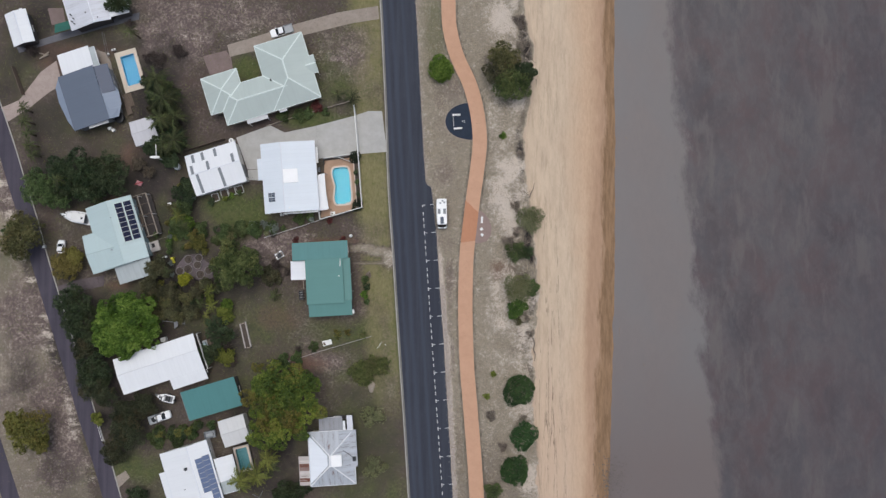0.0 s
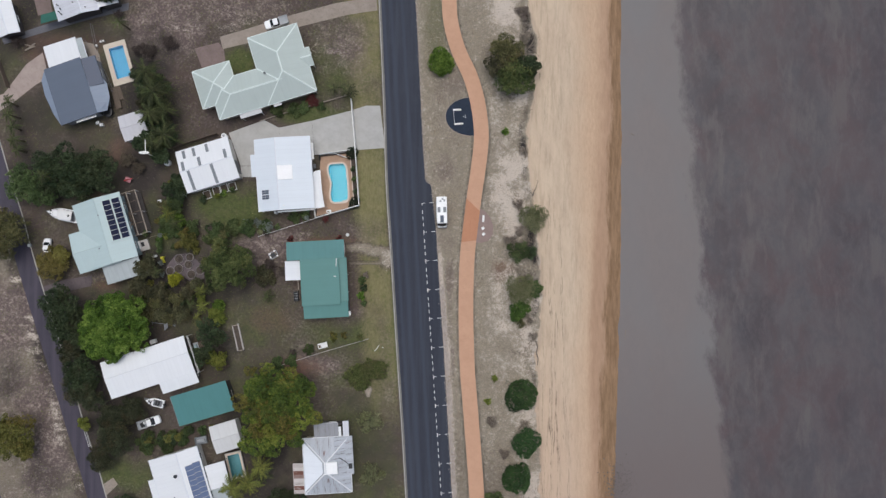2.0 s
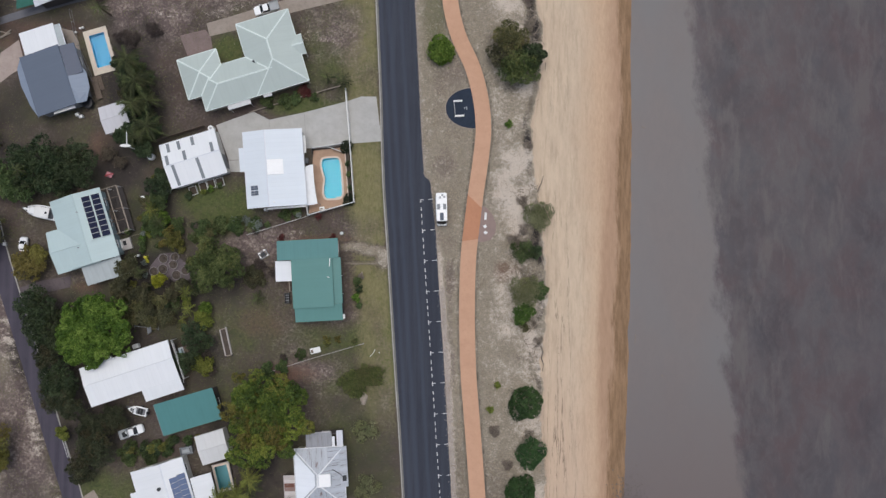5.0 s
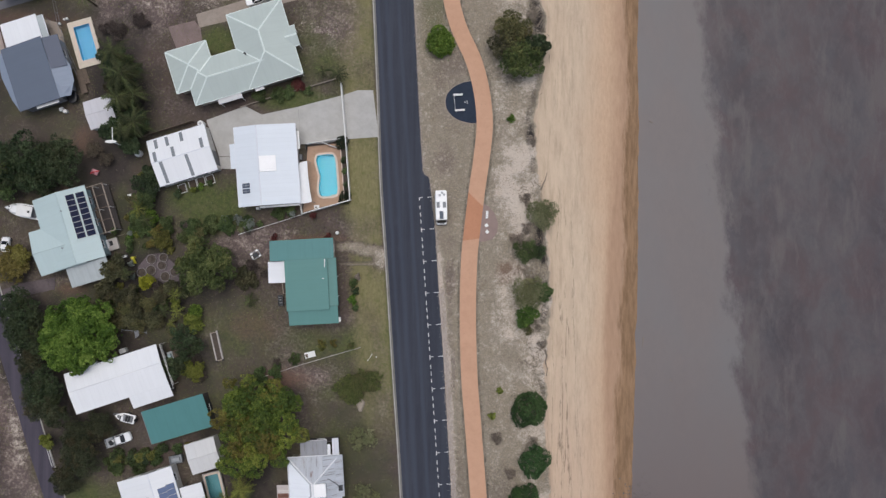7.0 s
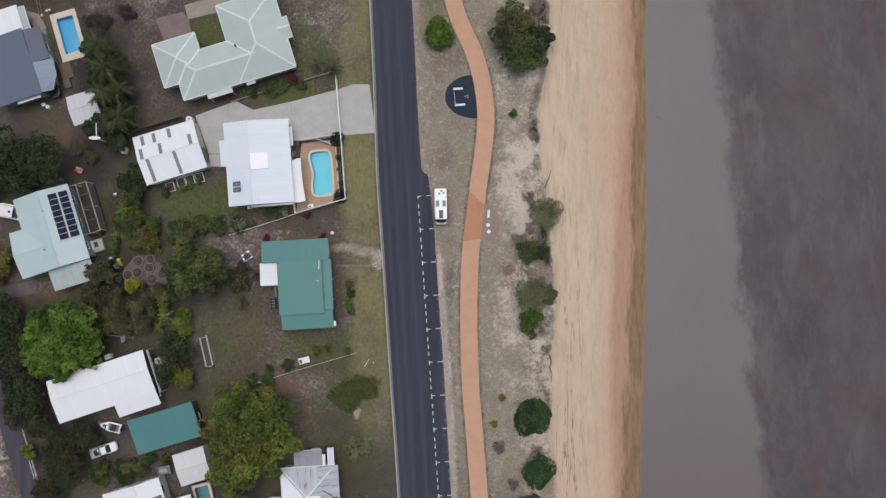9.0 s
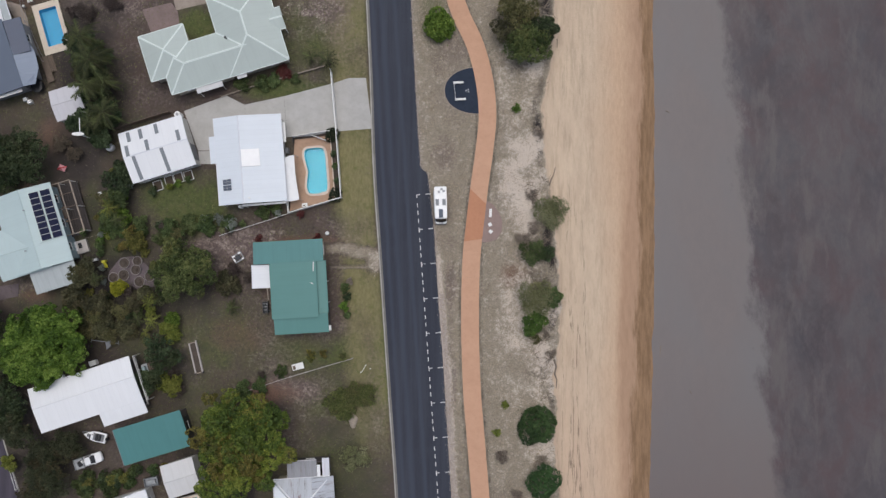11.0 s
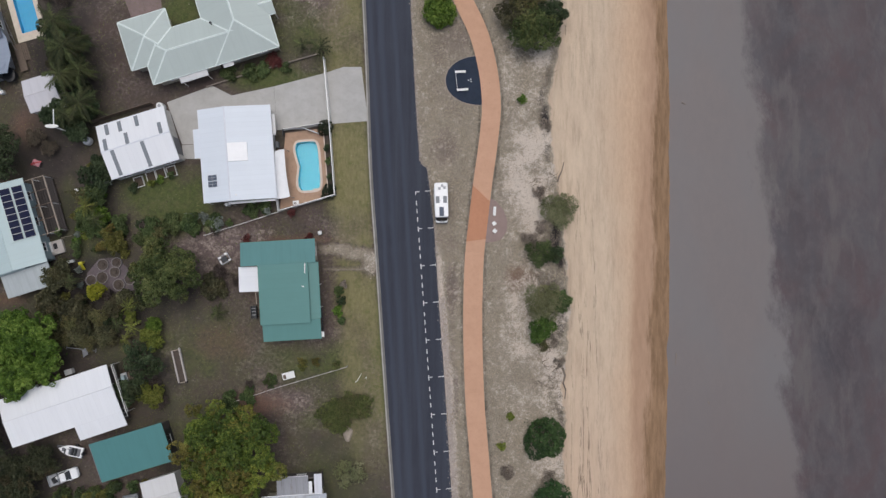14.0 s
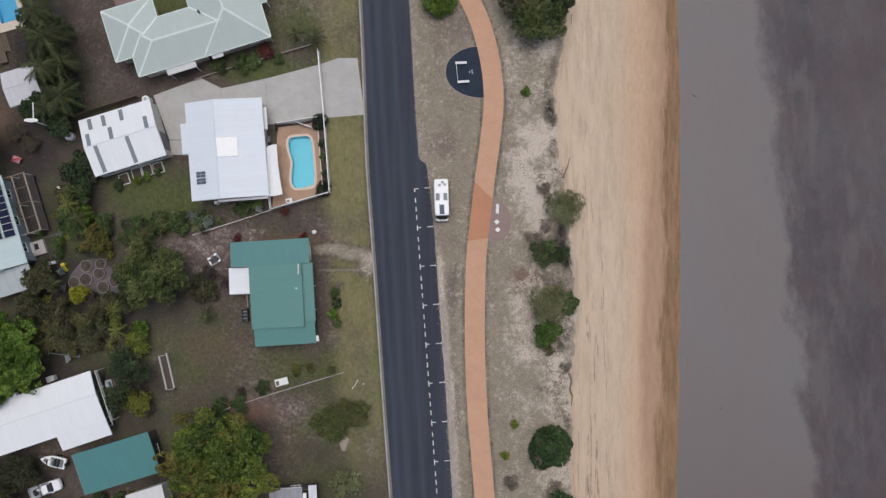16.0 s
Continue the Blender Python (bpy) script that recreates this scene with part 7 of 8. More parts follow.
# ---- plants ----
def leaf_mesh(name, centres, normals, size, mat, rng, slim=0.6, spread_a=0.7, tone=None, ripe=None):
    """One mesh of many small pointed leaves, each bent along its middle; tone and ripe: each leaf's bough tone and age."""
    n = len(centres)
    nrm = normals + rng.normal(0, spread_a, (n, 3))
    nrm /= np.linalg.norm(nrm, axis=1)[:, None] + 1e-9
    a = np.cross(nrm, rng.normal(0, 1, (n, 3)))
    a /= np.linalg.norm(a, axis=1)[:, None] + 1e-9
    b = np.cross(nrm, a)
    s = (size * rng.uniform(0.6, 1.35, n))[:, None]
    co = np.stack([centres - a * s * 0.5, centres + b * s * slim * 0.5 + nrm * s * 0.08, centres + a * s * 0.5 - nrm * s * 0.12, centres - b * s * slim * 0.5 + nrm * s * 0.08], 1).reshape(-1, 3)
    me = bpy.data.meshes.new(name)
    me.vertices.add(4 * n)
    me.vertices.foreach_set("co", co.ravel())
    me.loops.add(4 * n)
    me.loops.foreach_set("vertex_index", np.arange(4 * n))
    me.polygons.add(n)
    me.polygons.foreach_set("loop_start", np.arange(n) * 4)
    if tone is None:
        tone = rng.random(n)
    me.attributes.new("bough", "FLOAT", "POINT").data.foreach_set("value", np.repeat(tone, 4).astype(np.float32))
    if ripe is not None:
        me.attributes.new("ripe", "FLOAT", "POINT").data.foreach_set("value", np.repeat(ripe, 4).astype(np.float32))
    me.materials.append(mat)
    me.update(calc_edges=True)
    return me


def crown_points(rng, r, h, base, density, lobes, ragged, clump, bough, uneven, loose):
    """Leaves sit on small clumps, the clumps on the upper skins of overlapping boughs."""
    pts, nor, tone, ripe, boughs = [], [], [], [], []
    for k in range(lobes):
        t = 2 * math.pi * (k * 0.618 + rng.uniform(0, 0.12))
        d = (r - r * sum(bough) * 0.45) * math.sqrt((k + 0.35) / lobes) * rng.uniform(0.94, 1.06)
        br = r * rng.uniform(*bough) * (1.25 if lobes < 8 else 1.0)
        top = base + (h - base) * (1 - 0.62 * (d / r) ** 2) * rng.uniform(1 - uneven, 1.0) - br * 0.75
        boughs.append((d * math.cos(t), d * math.sin(t), max(top, base * 0.8), br))
    per = max(14, int(density * clump * clump * 3.4))
    for bx, by, bz, br in boughs:
        m = max(6, int((2.7 + 0.9 * loose) * (br / clump) ** 2))
        own, age = rng.uniform(0.0, 1.0, 2)
        v = rng.normal(0, 1, (m, 3))
        v /= np.linalg.norm(v, axis=1)[:, None]
        v[:, 2] = np.where(v[:, 2] < -0.2, -v[:, 2], v[:, 2])
        # the bough's skin swells and sinks
        lump = 0.9 + 0.16 * np.sin(3.1 * v[:, 0] + 5 * own) * np.cos(2.7 * v[:, 1] - 4 * age)
        c = v * (br * lump * (1 - np.abs(rng.normal(0, ragged, m))))[:, None]
        c[:, 2] *= 0.85
        c += np.array([bx, by, bz])
        q = rng.normal(0, 1, (m, per, 3)) + v[:, None, :] * 0.5
        q /= np.linalg.norm(q, axis=2)[:, :, None]
        # sprays of unequal size and length, loose at their rims
        rad = clump * rng.uniform(0.62 - 0.17 * loose, 1.1 + 0.25 * loose, (m, 1, 1)) * rng.uniform(0.75 - 0.6 * loose, 1.0, (m, per, 1)) ** 0.55
        p = c[:, None, :] + q * rad * rng.uniform(0.85 - 0.25 * loose, 1.1 + 0.2 * loose, (m, 1, 3))
        pts.append(p.reshape(-1, 3))
        w = q * (1.0 - 0.3 * loose)
        w[:, :, 2] += 0.35 + 0.2 * loose
        nor.append(w.reshape(-1, 3))
        tone.append(np.repeat(np.clip((0.85 - 0.35 * loose) * own + (0.15 + 0.35 * loose) * rng.random(m), 0, 1), per))
        ripe.append(np.repeat(np.clip(age + rng.normal(0, 0.05, m), 0, 1), per))
    return np.concatenate(pts), np.concatenate(nor), np.concatenate(tone), np.concatenate(ripe), boughs


COUNT = [100]


def tree(x, y, r, h, kind, label, name="tree", leaf=0.29, density=33, lobes=12, ragged=0.17, slim=0.6, base=None, group="", trunk=True, clump=None, bough=(0.24, 0.4), uneven=0.2, limbs=(), loose=0.75):
    COUNT[0] += 1
    rng = np.random.default_rng(COUNT[0])
    base = h * 0.35 if base is None else base
    z = float(height(x, y))
    th = thing(name, x, y, z, 0, label, name, group)
    clump = clump or max(0.22, min(0.5, 0.1 * r))
    pts, nor, tone, ripe, boughs = crown_points(rng, r, h, base, density, lobes, ragged, clump, bough, uneven, loose)
    for dx, dy, lr, lh, lb in limbs:
        p2, n2, t2, r2, b2 = crown_points(rng, lr, lh, base, density, lb, ragged, clump, bough, uneven, loose)
        pts, nor, tone = np.concatenate([pts, p2 + np.array([dx, dy, 0.0])]), np.concatenate([nor, n2]), np.concatenate([tone, t2])
        ripe = np.concatenate([ripe, r2])
        boughs = boughs[:9] + [(q[0] + dx, q[1] + dy, q[2], q[3]) for q in b2[:3]]
    # inner leaves under the boughs; their zero tone paints shade into the crown's gaps
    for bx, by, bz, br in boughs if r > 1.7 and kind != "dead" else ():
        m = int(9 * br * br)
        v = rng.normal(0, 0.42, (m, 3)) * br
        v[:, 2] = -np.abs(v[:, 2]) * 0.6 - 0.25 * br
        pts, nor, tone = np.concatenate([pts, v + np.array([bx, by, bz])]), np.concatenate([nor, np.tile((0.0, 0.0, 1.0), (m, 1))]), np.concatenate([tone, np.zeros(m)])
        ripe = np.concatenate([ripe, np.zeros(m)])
    pts[:, 2] = np.maximum(pts[:, 2], 0.05)
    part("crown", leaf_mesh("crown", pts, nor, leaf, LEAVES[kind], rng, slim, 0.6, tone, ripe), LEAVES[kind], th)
    if trunk:
        k = max(0.05, 0.028 * h + 0.01 * r)
        s = Shape().tube([(0, 0, -0.15), (0.03, 0.02, 0.15), (0.05 * h * 0.3, 0.02, h * 0.25), (0.02, 0.05, h * 0.45)], [k * 1.5, k * 1.1, k, k * 0.8], 8)
        for bx, by, bz, br in boughs[:14]:
            s.tube([(0.02, 0.04, h * 0.3), (bx * 0.45, by * 0.45, h * 0.3 + (bz - h * 0.3) * 0.6), (bx * 0.9, by * 0.9, bz)], [k * 0.5, k * 0.32, k * 0.1], 5)
        part("trunk", s, BARK, th)
    return th


def palm(x, y, r, h, label, fronds=19, kind="palm"):
    COUNT[0] += 1
    rng = np.random.default_rng(COUNT[0])
    th = thing("palm_tree", x, y, 0, rng.uniform(0, 360), label, "palm")
    bend = rng.uniform(-0.3, 0.3, 2)
    part("trunk", Shape().tube([(0, 0, -0.1), (bend[0] * 0.3, bend[1] * 0.3, h * 0.5), (bend[0], bend[1], h)], [0.22, 0.15, 0.13], 8), BARK, th)
    for k in range(fronds):
        t = 2 * math.pi * (k * 0.618)
        t += rng.uniform(-0.3, 0.3)
        lift = 1.1 - 1.7 * (k / fronds)
        L = r * rng.uniform(0.7, 1.12)
        sway = rng.uniform(-0.35, 0.35)
        s = Shape()
        spine = []
        for i in range(9):
            u = i / 8
            d = L * (u - 0.12 * u * u)
            spine.append(Vector((bend[0] + d * math.cos(t + sway * u), bend[1] + d * math.sin(t + sway * u), h + lift * L * 0.45 * u - 0.55 * L * u * u)))
        s.tube(spine, [0.035 - 0.003 * i for i in range(9)], 4)
        t += sway * 0.7
        side = Vector((-math.sin(t), math.cos(t), 0))
        ahead = Vector((math.cos(t), math.sin(t), 0))
        m = 24
        for i in range(2, m):
            u = i / m
            q = u * 8
            a = spine[min(int(q), 7)].lerp(spine[min(int(q) + 1, 8)], q - int(q))
            w = r * 0.17 * math.sin(math.pi * min(1, 0.16 + u * 0.8)) * rng.uniform(0.75, 1.15)
            for sg in (-1, 1):
                tip = a + side * sg * w + ahead * w * rng.uniform(0.4, 1.0) + Vector((0, 0, -w * rng.uniform(0.3, 0.9)))
                v = ahead * (L / m * 0.42)
                s.add([a - v * 0.85, a + v * 0.85, tip], [(0, 1, 2)])
        part("frond", s, LEAVES[kind], th)
    return th


for x, y, r, h in ((-77.22, 17.44, 6.6, 6.5), (-70.16, 17.68, 5.6, 6), (-73.99, 14.37, 3.8, 5), (-75.22, -14.05, 5.4, 6), (-77.97, -9.32, 4.4, 5),
                   (-73.03, -23.49, 4.4, 6), (-57.28, 25.24, 3.2, 3.4), (-57.73, 20.93, 2.3, 3.6), (-60.33, 36.65, 2.8, 3.6), (-59.35, 32.80, 3.2, 4.0), (-58.13, 29.68, 3.0, 3.6), (-61.21, 23.21, 2.6, 4)):
    tree(x, y, r, h, "dark", "dense dark green garden tree", lobes=13, density=24)
for x, y, r, h in ((-73.9, -26.2, 4.3, 5.0), (-66.48, -36.72, 4.4, 4.5), (-63.30, -31.15, 3.2, 3.6), (-71.10, -28.79, 3.0, 5), (-75.4, -18.9, 3.6, 5), (-67.69, -33.16, 3.4, 4), (-69.68, -41.01, 3.2, 4)):
    tree(x, y, r, h, "dusty", "dusty olive garden tree with fine drooping leaves", lobes=17, density=26, leaf=0.3, slim=0.35, ragged=0.26, loose=1.0)
for x, y, r, h in ((-55.24, 13.37, 3.2, 3.5), (-54.64, 15.17, 2.4, 3), (-47.54, -15.96, 3.8, 4.5), (-49.68, -20.27, 2.8, 3), (-65.10, -50.69, 2.6, 3), (-31.61, -49.53, 3.6, 3.5), (-34.00, -50.72, 2.6, 3)):
    tree(x, y, r, h, "dark", "dark green garden shrub with dense leaves", "shrub", lobes=9, density=26, base=0.6)
for x, y, r, h in ((-85.6, 15.0, 4.4, 5), (-82.04, 13.19, 3.6, 5), (-56.7, 7.2, 2.3, 3.0), (-55.7, 10.4, 2.5, 3.2)):
    tree(x, y, r, h, "mid", "leafy mid-green garden tree", lobes=12, density=26)
for x, y, r, h in ((-55.41, 6.16, 2.2, 2.2), (-40.41, 6.17, 2.0, 1.8), (-43.44, 6.2, 2.0, 2), (-47.07, 5.6, 2.0, 1.8), (-51.91, 6.2, 2.0, 2), (-30.78, 8.60, 1.6, 1.4), (-28.60, 8.84, 1.2, 1.2), (-53.6, -37.3, 1.6, 1.4), (-57.21, -37.63, 2.8, 1.6), (-61.43, -38.47, 2.6, 1.6), (-34.52, 30.52, 1.5, 1.2), (-31.12, 30.76, 1.6, 1.2), (-29.05, 31.37, 1.4, 1.1), (-34.33, -22.24, 2.0, 1.6), (-31.31, -21.28, 1.6, 1.4), (-36.83, 6.54, 1.6, 1.5), (-92.56, 5.60, 2.2, 2)):
    tree(x, y, r, h, "mid", "low green garden bush", "bush", leaf=0.26, lobes=7, density=34, base=0.3, trunk=True)
tree(-43.69, -1.66, 5.9, 6.2, "orchard", "broad olive-green fruit tree in the garden", leaf=0.3, density=40, lobes=30, ragged=0.2, bough=(0.2, 0.32), clump=0.42, uneven=0.35, loose=0.25)
tree(-15.53, -23.95, 3.4, 2.0, "verge", "low spreading soft green bush on the lawn", "bush", leaf=0.26, slim=0.4, density=22, lobes=9, ragged=0.3, base=0.3, bough=(0.28, 0.4), clump=0.3, loose=0.9, limbs=((-2.6, -0.6, 2.6, 1.8, 6), (2.2, 0.4, 2.3, 1.7, 6), (-1.8, -2.4, 1.9, 1.4, 5), (0.6, 1.6, 2.0, 1.5, 4)))
for x, y, r, k in ((-27.6, -19.2, 1.5, "mid"), (-22.6, -16.6, 1.2, "olive"), (-31.0, -19.9, 1.1, "plum"), (-20.4, -16.2, 0.9, "olive"), (-17.2, -16.8, 0.9, "verge")):
    tree(x, y, r, 1.0, k, "low straggling shrub along the lawn fence", "shrub", leaf=0.22, slim=0.3, lobes=8, density=24, ragged=0.35, base=0.12, loose=0.9)
tree(-52.8, 3.3, 2.8, 3.2, "olive", "olive-yellow loose garden shrub", "shrub", leaf=0.26, lobes=11, density=30, ragged=0.28)
tree(-55.0, -4.5, 1.6, 3.4, "gold", "vivid golden-yellow garden shrub", "shrub", leaf=0.26, lobes=15, density=34, base=0.4)
tree(-88.73, 4.29, 5.2, 6.0, "scrub", "broad olive tree hanging over the lane", lobes=18, density=28)
tree(-66.39, -14.08, 7.5, 7.5, "bright", "broad bright green tree with rounded clumps", leaf=0.34, density=44, lobes=62, ragged=0.14, bough=(0.18, 0.25), clump=0.5, uneven=0.14, loose=0.1)
tree(-32.79, -29.20, 7.6, 9.4, "mango", "large spreading mango tree with yellowing boughs", leaf=0.33, density=42, lobes=15, ragged=0.12, bough=(0.27, 0.36), clump=0.46, uneven=0.5, loose=0.15,
     limbs=((-4.6, 0.6, 5.0, 7.6, 6), (4.9, -1.6, 4.4, 7.4, 5), (-3.6, -7.6, 4.8, 6.8, 6), (1.2, -5.6, 4.4, 7.8, 5), (-1.6, 5.0, 3.6, 7.0, 4), (-5.2, -4.4, 3.6, 6.2, 4), (3.6, 4.0, 4.2, 6.4, 5), (-5.4, 4.6, 3.2, 5.8, 4)))
for x, y, r, h in ((-86.98, -36.31, 5.0, 5.5), (-84.89, -39.07, 2.6, 4), (-90.39, -34.92, 2.8, 4)):
    tree(x, y, r, h, "olive", "olive-brown scrub tree on dry ground", lobes=16, density=26)
for x, y, r, h in ((-80.11, -1.65, 3.8, 3.5), (-78.32, 0.14, 2.2, 3.2)):
    tree(x, y, r, h, "wattle", "yellowing small tree beside the lane", lobes=11, density=26)
for x, y, r, h in ((-46.49, -21.19, 2.6, 2.4), (-46.4, -12.2, 2.3, 2.2), (-73.37, -34.25, 1.7, 2.5), (-80.51, 16.27, 1.3, 5.2), (-49.67, -8.92, 1.4, 2.2)):
    tree(x, y, r, h, "yellow", "yellow-green leafy garden shrub", "shrub", leaf=0.3, lobes=8, density=30, base=0.4)
for x, y, r, h in ((-54.61, 7.34, 1.8, 2.6), (-46.12, -10.09, 1.4, 2)):
    tree(x, y, r, h, "bright", "round bright green shrub in dry grass", "shrub", leaf=0.3, lobes=34, density=50, ragged=0.1, base=0.5, bough=(0.18, 0.28), clump=0.26)
tree(-0.70, 40.64, 2.9, 3.0, "bright", "round bright green shrub on the grass verge", "shrub", leaf=0.3, lobes=4, density=50, ragged=0.1, base=0.5, bough=(0.6, 0.68), clump=0.32)
tree(13.09, 42.01, 4.0, 4.6, "scrub", "grey-green coastal tree on the dune", lobes=16, density=22)
tree(14.87, 36.84, 4.4, 4.8, "orchard", "dense green coastal tree on the dune edge", lobes=18, density=28)
tree(12.17, 39.75, 3.8, 4.0, "brown", "grey-green coastal shrub on the dune", lobes=14, density=18)
tree(17.75, 39.60, 2.6, 4.0, "dark", "dark green coastal shrub at the dune edge", lobes=10, density=28)
tree(18.5, 8.1, 3.5, 3.0, "coast", "spreading olive-green shrub at the beach edge", leaf=0.2, slim=0.35, lobes=9, density=70, ragged=0.16, base=0.4, bough=(0.36, 0.5), clump=0.24, loose=0.5)
tree(15.6, 1.2, 2.8, 2.4, "mid", "low dark green shrub at the dune edge", "shrub", leaf=0.24, lobes=9, density=26, ragged=0.3, base=0.4, slim=0.45)
tree(14.4, 3.2, 2.0, 1.2, "dead", "low grey-brown withered shrub on the dune", "shrub", leaf=0.26, slim=0.14, lobes=8, density=22, ragged=0.35, base=0.15)
tree(15.9, -13.2, 1.7, 1.1, "scrub", "thin straggling shrub at the beach edge", "shrub", leaf=0.26, slim=0.16, lobes=8, density=26, ragged=0.4, base=0.15)
tree(18.15, 1.16, 1.5, 2.0, "dark", "low dark shrub at the dune edge", "shrub", lobes=8, density=26, base=0.4)
tree(16.39, -6.26, 3.9, 3.6, "coast", "grey-green wind-shaped shrub at the dune edge", leaf=0.22, slim=0.4, lobes=10, density=60, ragged=0.14, base=0.4, bough=(0.34, 0.48), clump=0.26, loose=0.45)
tree(18.47, -6.52, 2.2, 3.0, "mid", "green shrub growing beside the beach", "shrub", lobes=9, density=28)
tree(15.72, -10.85, 2.6, 3.0, "shore", "bright green shrub at the beach edge", "shrub", lobes=10, density=36, base=0.4)
for x, y, r in ((16.16, -28.21, 3.35), (17.22, -37.88, 2.8), (15.17, -45.15, 3.15)):
    tree(x, y, r, 3.4, "round", "dense rounded dark green shrub on the dune", "shrub", leaf=0.26, lobes=2, density=60, ragged=0.05, base=0.5, group="rounded shrubs on the dune", bough=(0.74, 0.78), clump=0.3, loose=0.15)
tree(10.65, -49.74, 2.1, 2.2, "mid", "low green shrub in dry grass", "shrub", lobes=10, density=30, base=0.4)
for x, y, r, k in ((13.05, 26.26, 0.9, "bright"), (10.78, -25.03, 0.75, "yellow"), (9.32, -29.75, 0.8, "yellow")):
    tree(x, y, r, 0.9, k, "small bright tuft of a shrub on dry dune grass", "shrub", leaf=0.2, lobes=7, density=60, base=0.15)
for x, y, r in ((15.64, 11.07, 1.5), (15.99, 5.57, 1.4), (10.43, -33.96, 1.4), (16.89, 22.08, 1.2), (16.71, 50.95, 2.0), (17.31, 46.03, 1.6), (12.85, -40.62, 1.3), (17.12, -34.57, 1.2), (18.75, -16.36, 1.2), (17.78, -12.71, 1.2)):
    tree(x, y, r, 0.9, "dead", "sprawling bare brown twigs on the dune", "bush", leaf=0.3, slim=0.14, lobes=8, density=26, ragged=0.3, base=0.1)
for x, y, r in ((-15.10, -33.94, 3.0), (-14.61, -44.84, 3.0), (-65.4, 20.2, 1.9), (-63.2, 18.4, 1.7)):
    tree(x, y, r, 1.8, "withered" if y > 0 else "coast", "sparse twiggy grey-brown garden bush", "bush", leaf=0.3, slim=0.14, lobes=10, density=12, ragged=0.4, base=0.2, loose=1.0)
for x, y, r in ((-36.25, 6.22, 1.4), (-38.33, 7.08, 1.2), (-40.77, 7.08, 0.9), (-28.20, 8.17, 0.6)):
    tree(x, y, r, 1.5, "grey", "silvery grey-green garden bush", "bush", leaf=0.24, slim=0.35, lobes=8, density=40, base=0.2)
for x, y, r in ((-27.39, 32.78, 1.3), (-26.66, 32.29, 0.9), (-24.29, 7.92, 0.7), (-21.48, 3.89, 0.7), (-31.60, 3.65, 0.8)):
    tree(x, y, r, 1.2, "red", "low crimson-leaved garden bush", "bush", leaf=0.22, slim=0.4, lobes=7, density=34, base=0.2)
for x, y, r, k in ((-18.95, 21.69, 1.25, "clipped"), (-18.45, 11.34, 1.25, "clipped")):
    tree(x, y, r, 1.5, k, "clipped round dark bush beside the pool fence", "bush", leaf=0.18, lobes=2, density=110, ragged=0.05, base=0.3, bough=(0.72, 0.76), clump=0.2, loose=0.2)
for x, y, r, k in ((-16.76, -4.75, 1.0, "mid"), (-16.39, -6.33, 0.9, "dark"), (-17.00, -8.03, 1.1, "bright"), (-16.27, -9.48, 0.6, "mid"), (-16.03, -3.66, 0.7, "dead"), (-18.72, 18.35, 0.5, "dark"), (-18.48, 16.28, 0.55, "mid"), (-18.17, 13.72, 0.55, "dark"), (-45.54, 13.27, 0.7, "bright"), (-47.00, 12.67, 0.6, "yellow"), (-43.72, 14.00, 0.6, "mid"), (-49.76, 11.93, 0.9, "dark"), (-25.44, 31.41, 1.0, "mid"), (-58.79, 1.35, 0.7, "mid"), (-51.35, 1.94, 1.2, "olive"), (-48.70, 3.76, 1.4, "mid"), (-61.00, -5.92, 1.3, "olive")):
    tree(x, y, r, 1.1, k, "small leafy garden plant", "plant", leaf=0.22, lobes=7, density=46, base=0.12)
for x, y, r, h in ((-59.21, 37.00, 3.8, 6.5), (-57.78, 32.54, 4.6, 7.0), (-59.03, 28.77, 3.6, 5.6), (-56.44, 29.59, 3.2, 5.0), (-55.59, 24.75, 3.6, 5.4), (-58.62, 23.03, 2.8, 4.4), (-88.9, 31.4, 2.0, 3.2), (-88.4, 28.9, 2.1, 3.4), (-88.1, 26.4, 2.0, 3.2), (-87.4, 24.0, 2.1, 3.2), (-86.9, 21.8, 1.9, 3.0)):
    palm(x, y, r, h, "tall dusty green palm with drooping fronds")
for x, y, r, h in ((-36.05, -8.32, 1.9, 1.6), (-54.44, 6.93, 2.0, 3.4), (-79.28, 16.14, 2.0, 7.0), (-48.05, -6.72, 1.7, 2.2), (-51.88, -10.08, 1.6, 2.2), (-58.16, -3.11, 1.6, 3.8), (-65.64, 47.60, 2.0, 4), (-19.4, 34.0, 2.3, 3.0), (-22.6, 34.6, 1.7, 2.4), (-35.87, -43.51, 2.6, 4.5)):
    palm(x, y, r, h, "small palm with spreading fronds", 13)
for x, y, r, h in ((-42.03, -46.09, 3.7, 5.5), (-38.87, -44.69, 3.4, 5), (-36.54, -41.66, 3.0, 5)):
    palm(x, y, r, h, "yellow-green palm with arching fronds", 23, "palm_gold")
for x, y, r, h in ((-49.3, -7.1, 1.7, 2.8), (-48.9, -10.0, 1.8, 3.0), (-50.4, -12.2, 1.5, 2.2), (-55.4, 8.9, 2.0, 4.2)):
    palm(x, y, r, h, "small garden palm among shrubs", 12, "palm_gold")

for x, y, r in ((-57.06, 44.60, 1.9), (-61.6, 42.8, 2.2), (-63.9, 43.00, 1.3), (-67.63, 50.39, 1.2), (-88.67, 44.87, 1.6), (-91.14, 46.71, 1.4), (-46.77, -18.75, 1.6), (-45.30, -22.40, 1.4), (-33.42, -2.93, 1.3), (-35.86, -1.71, 1.5)):
    tree(x, y, r, 1.5, "plum", "low plum-brown withered garden shrub", "shrub", leaf=0.24, slim=0.2, lobes=9, density=20, ragged=0.38, base=0.12, loose=1.0)
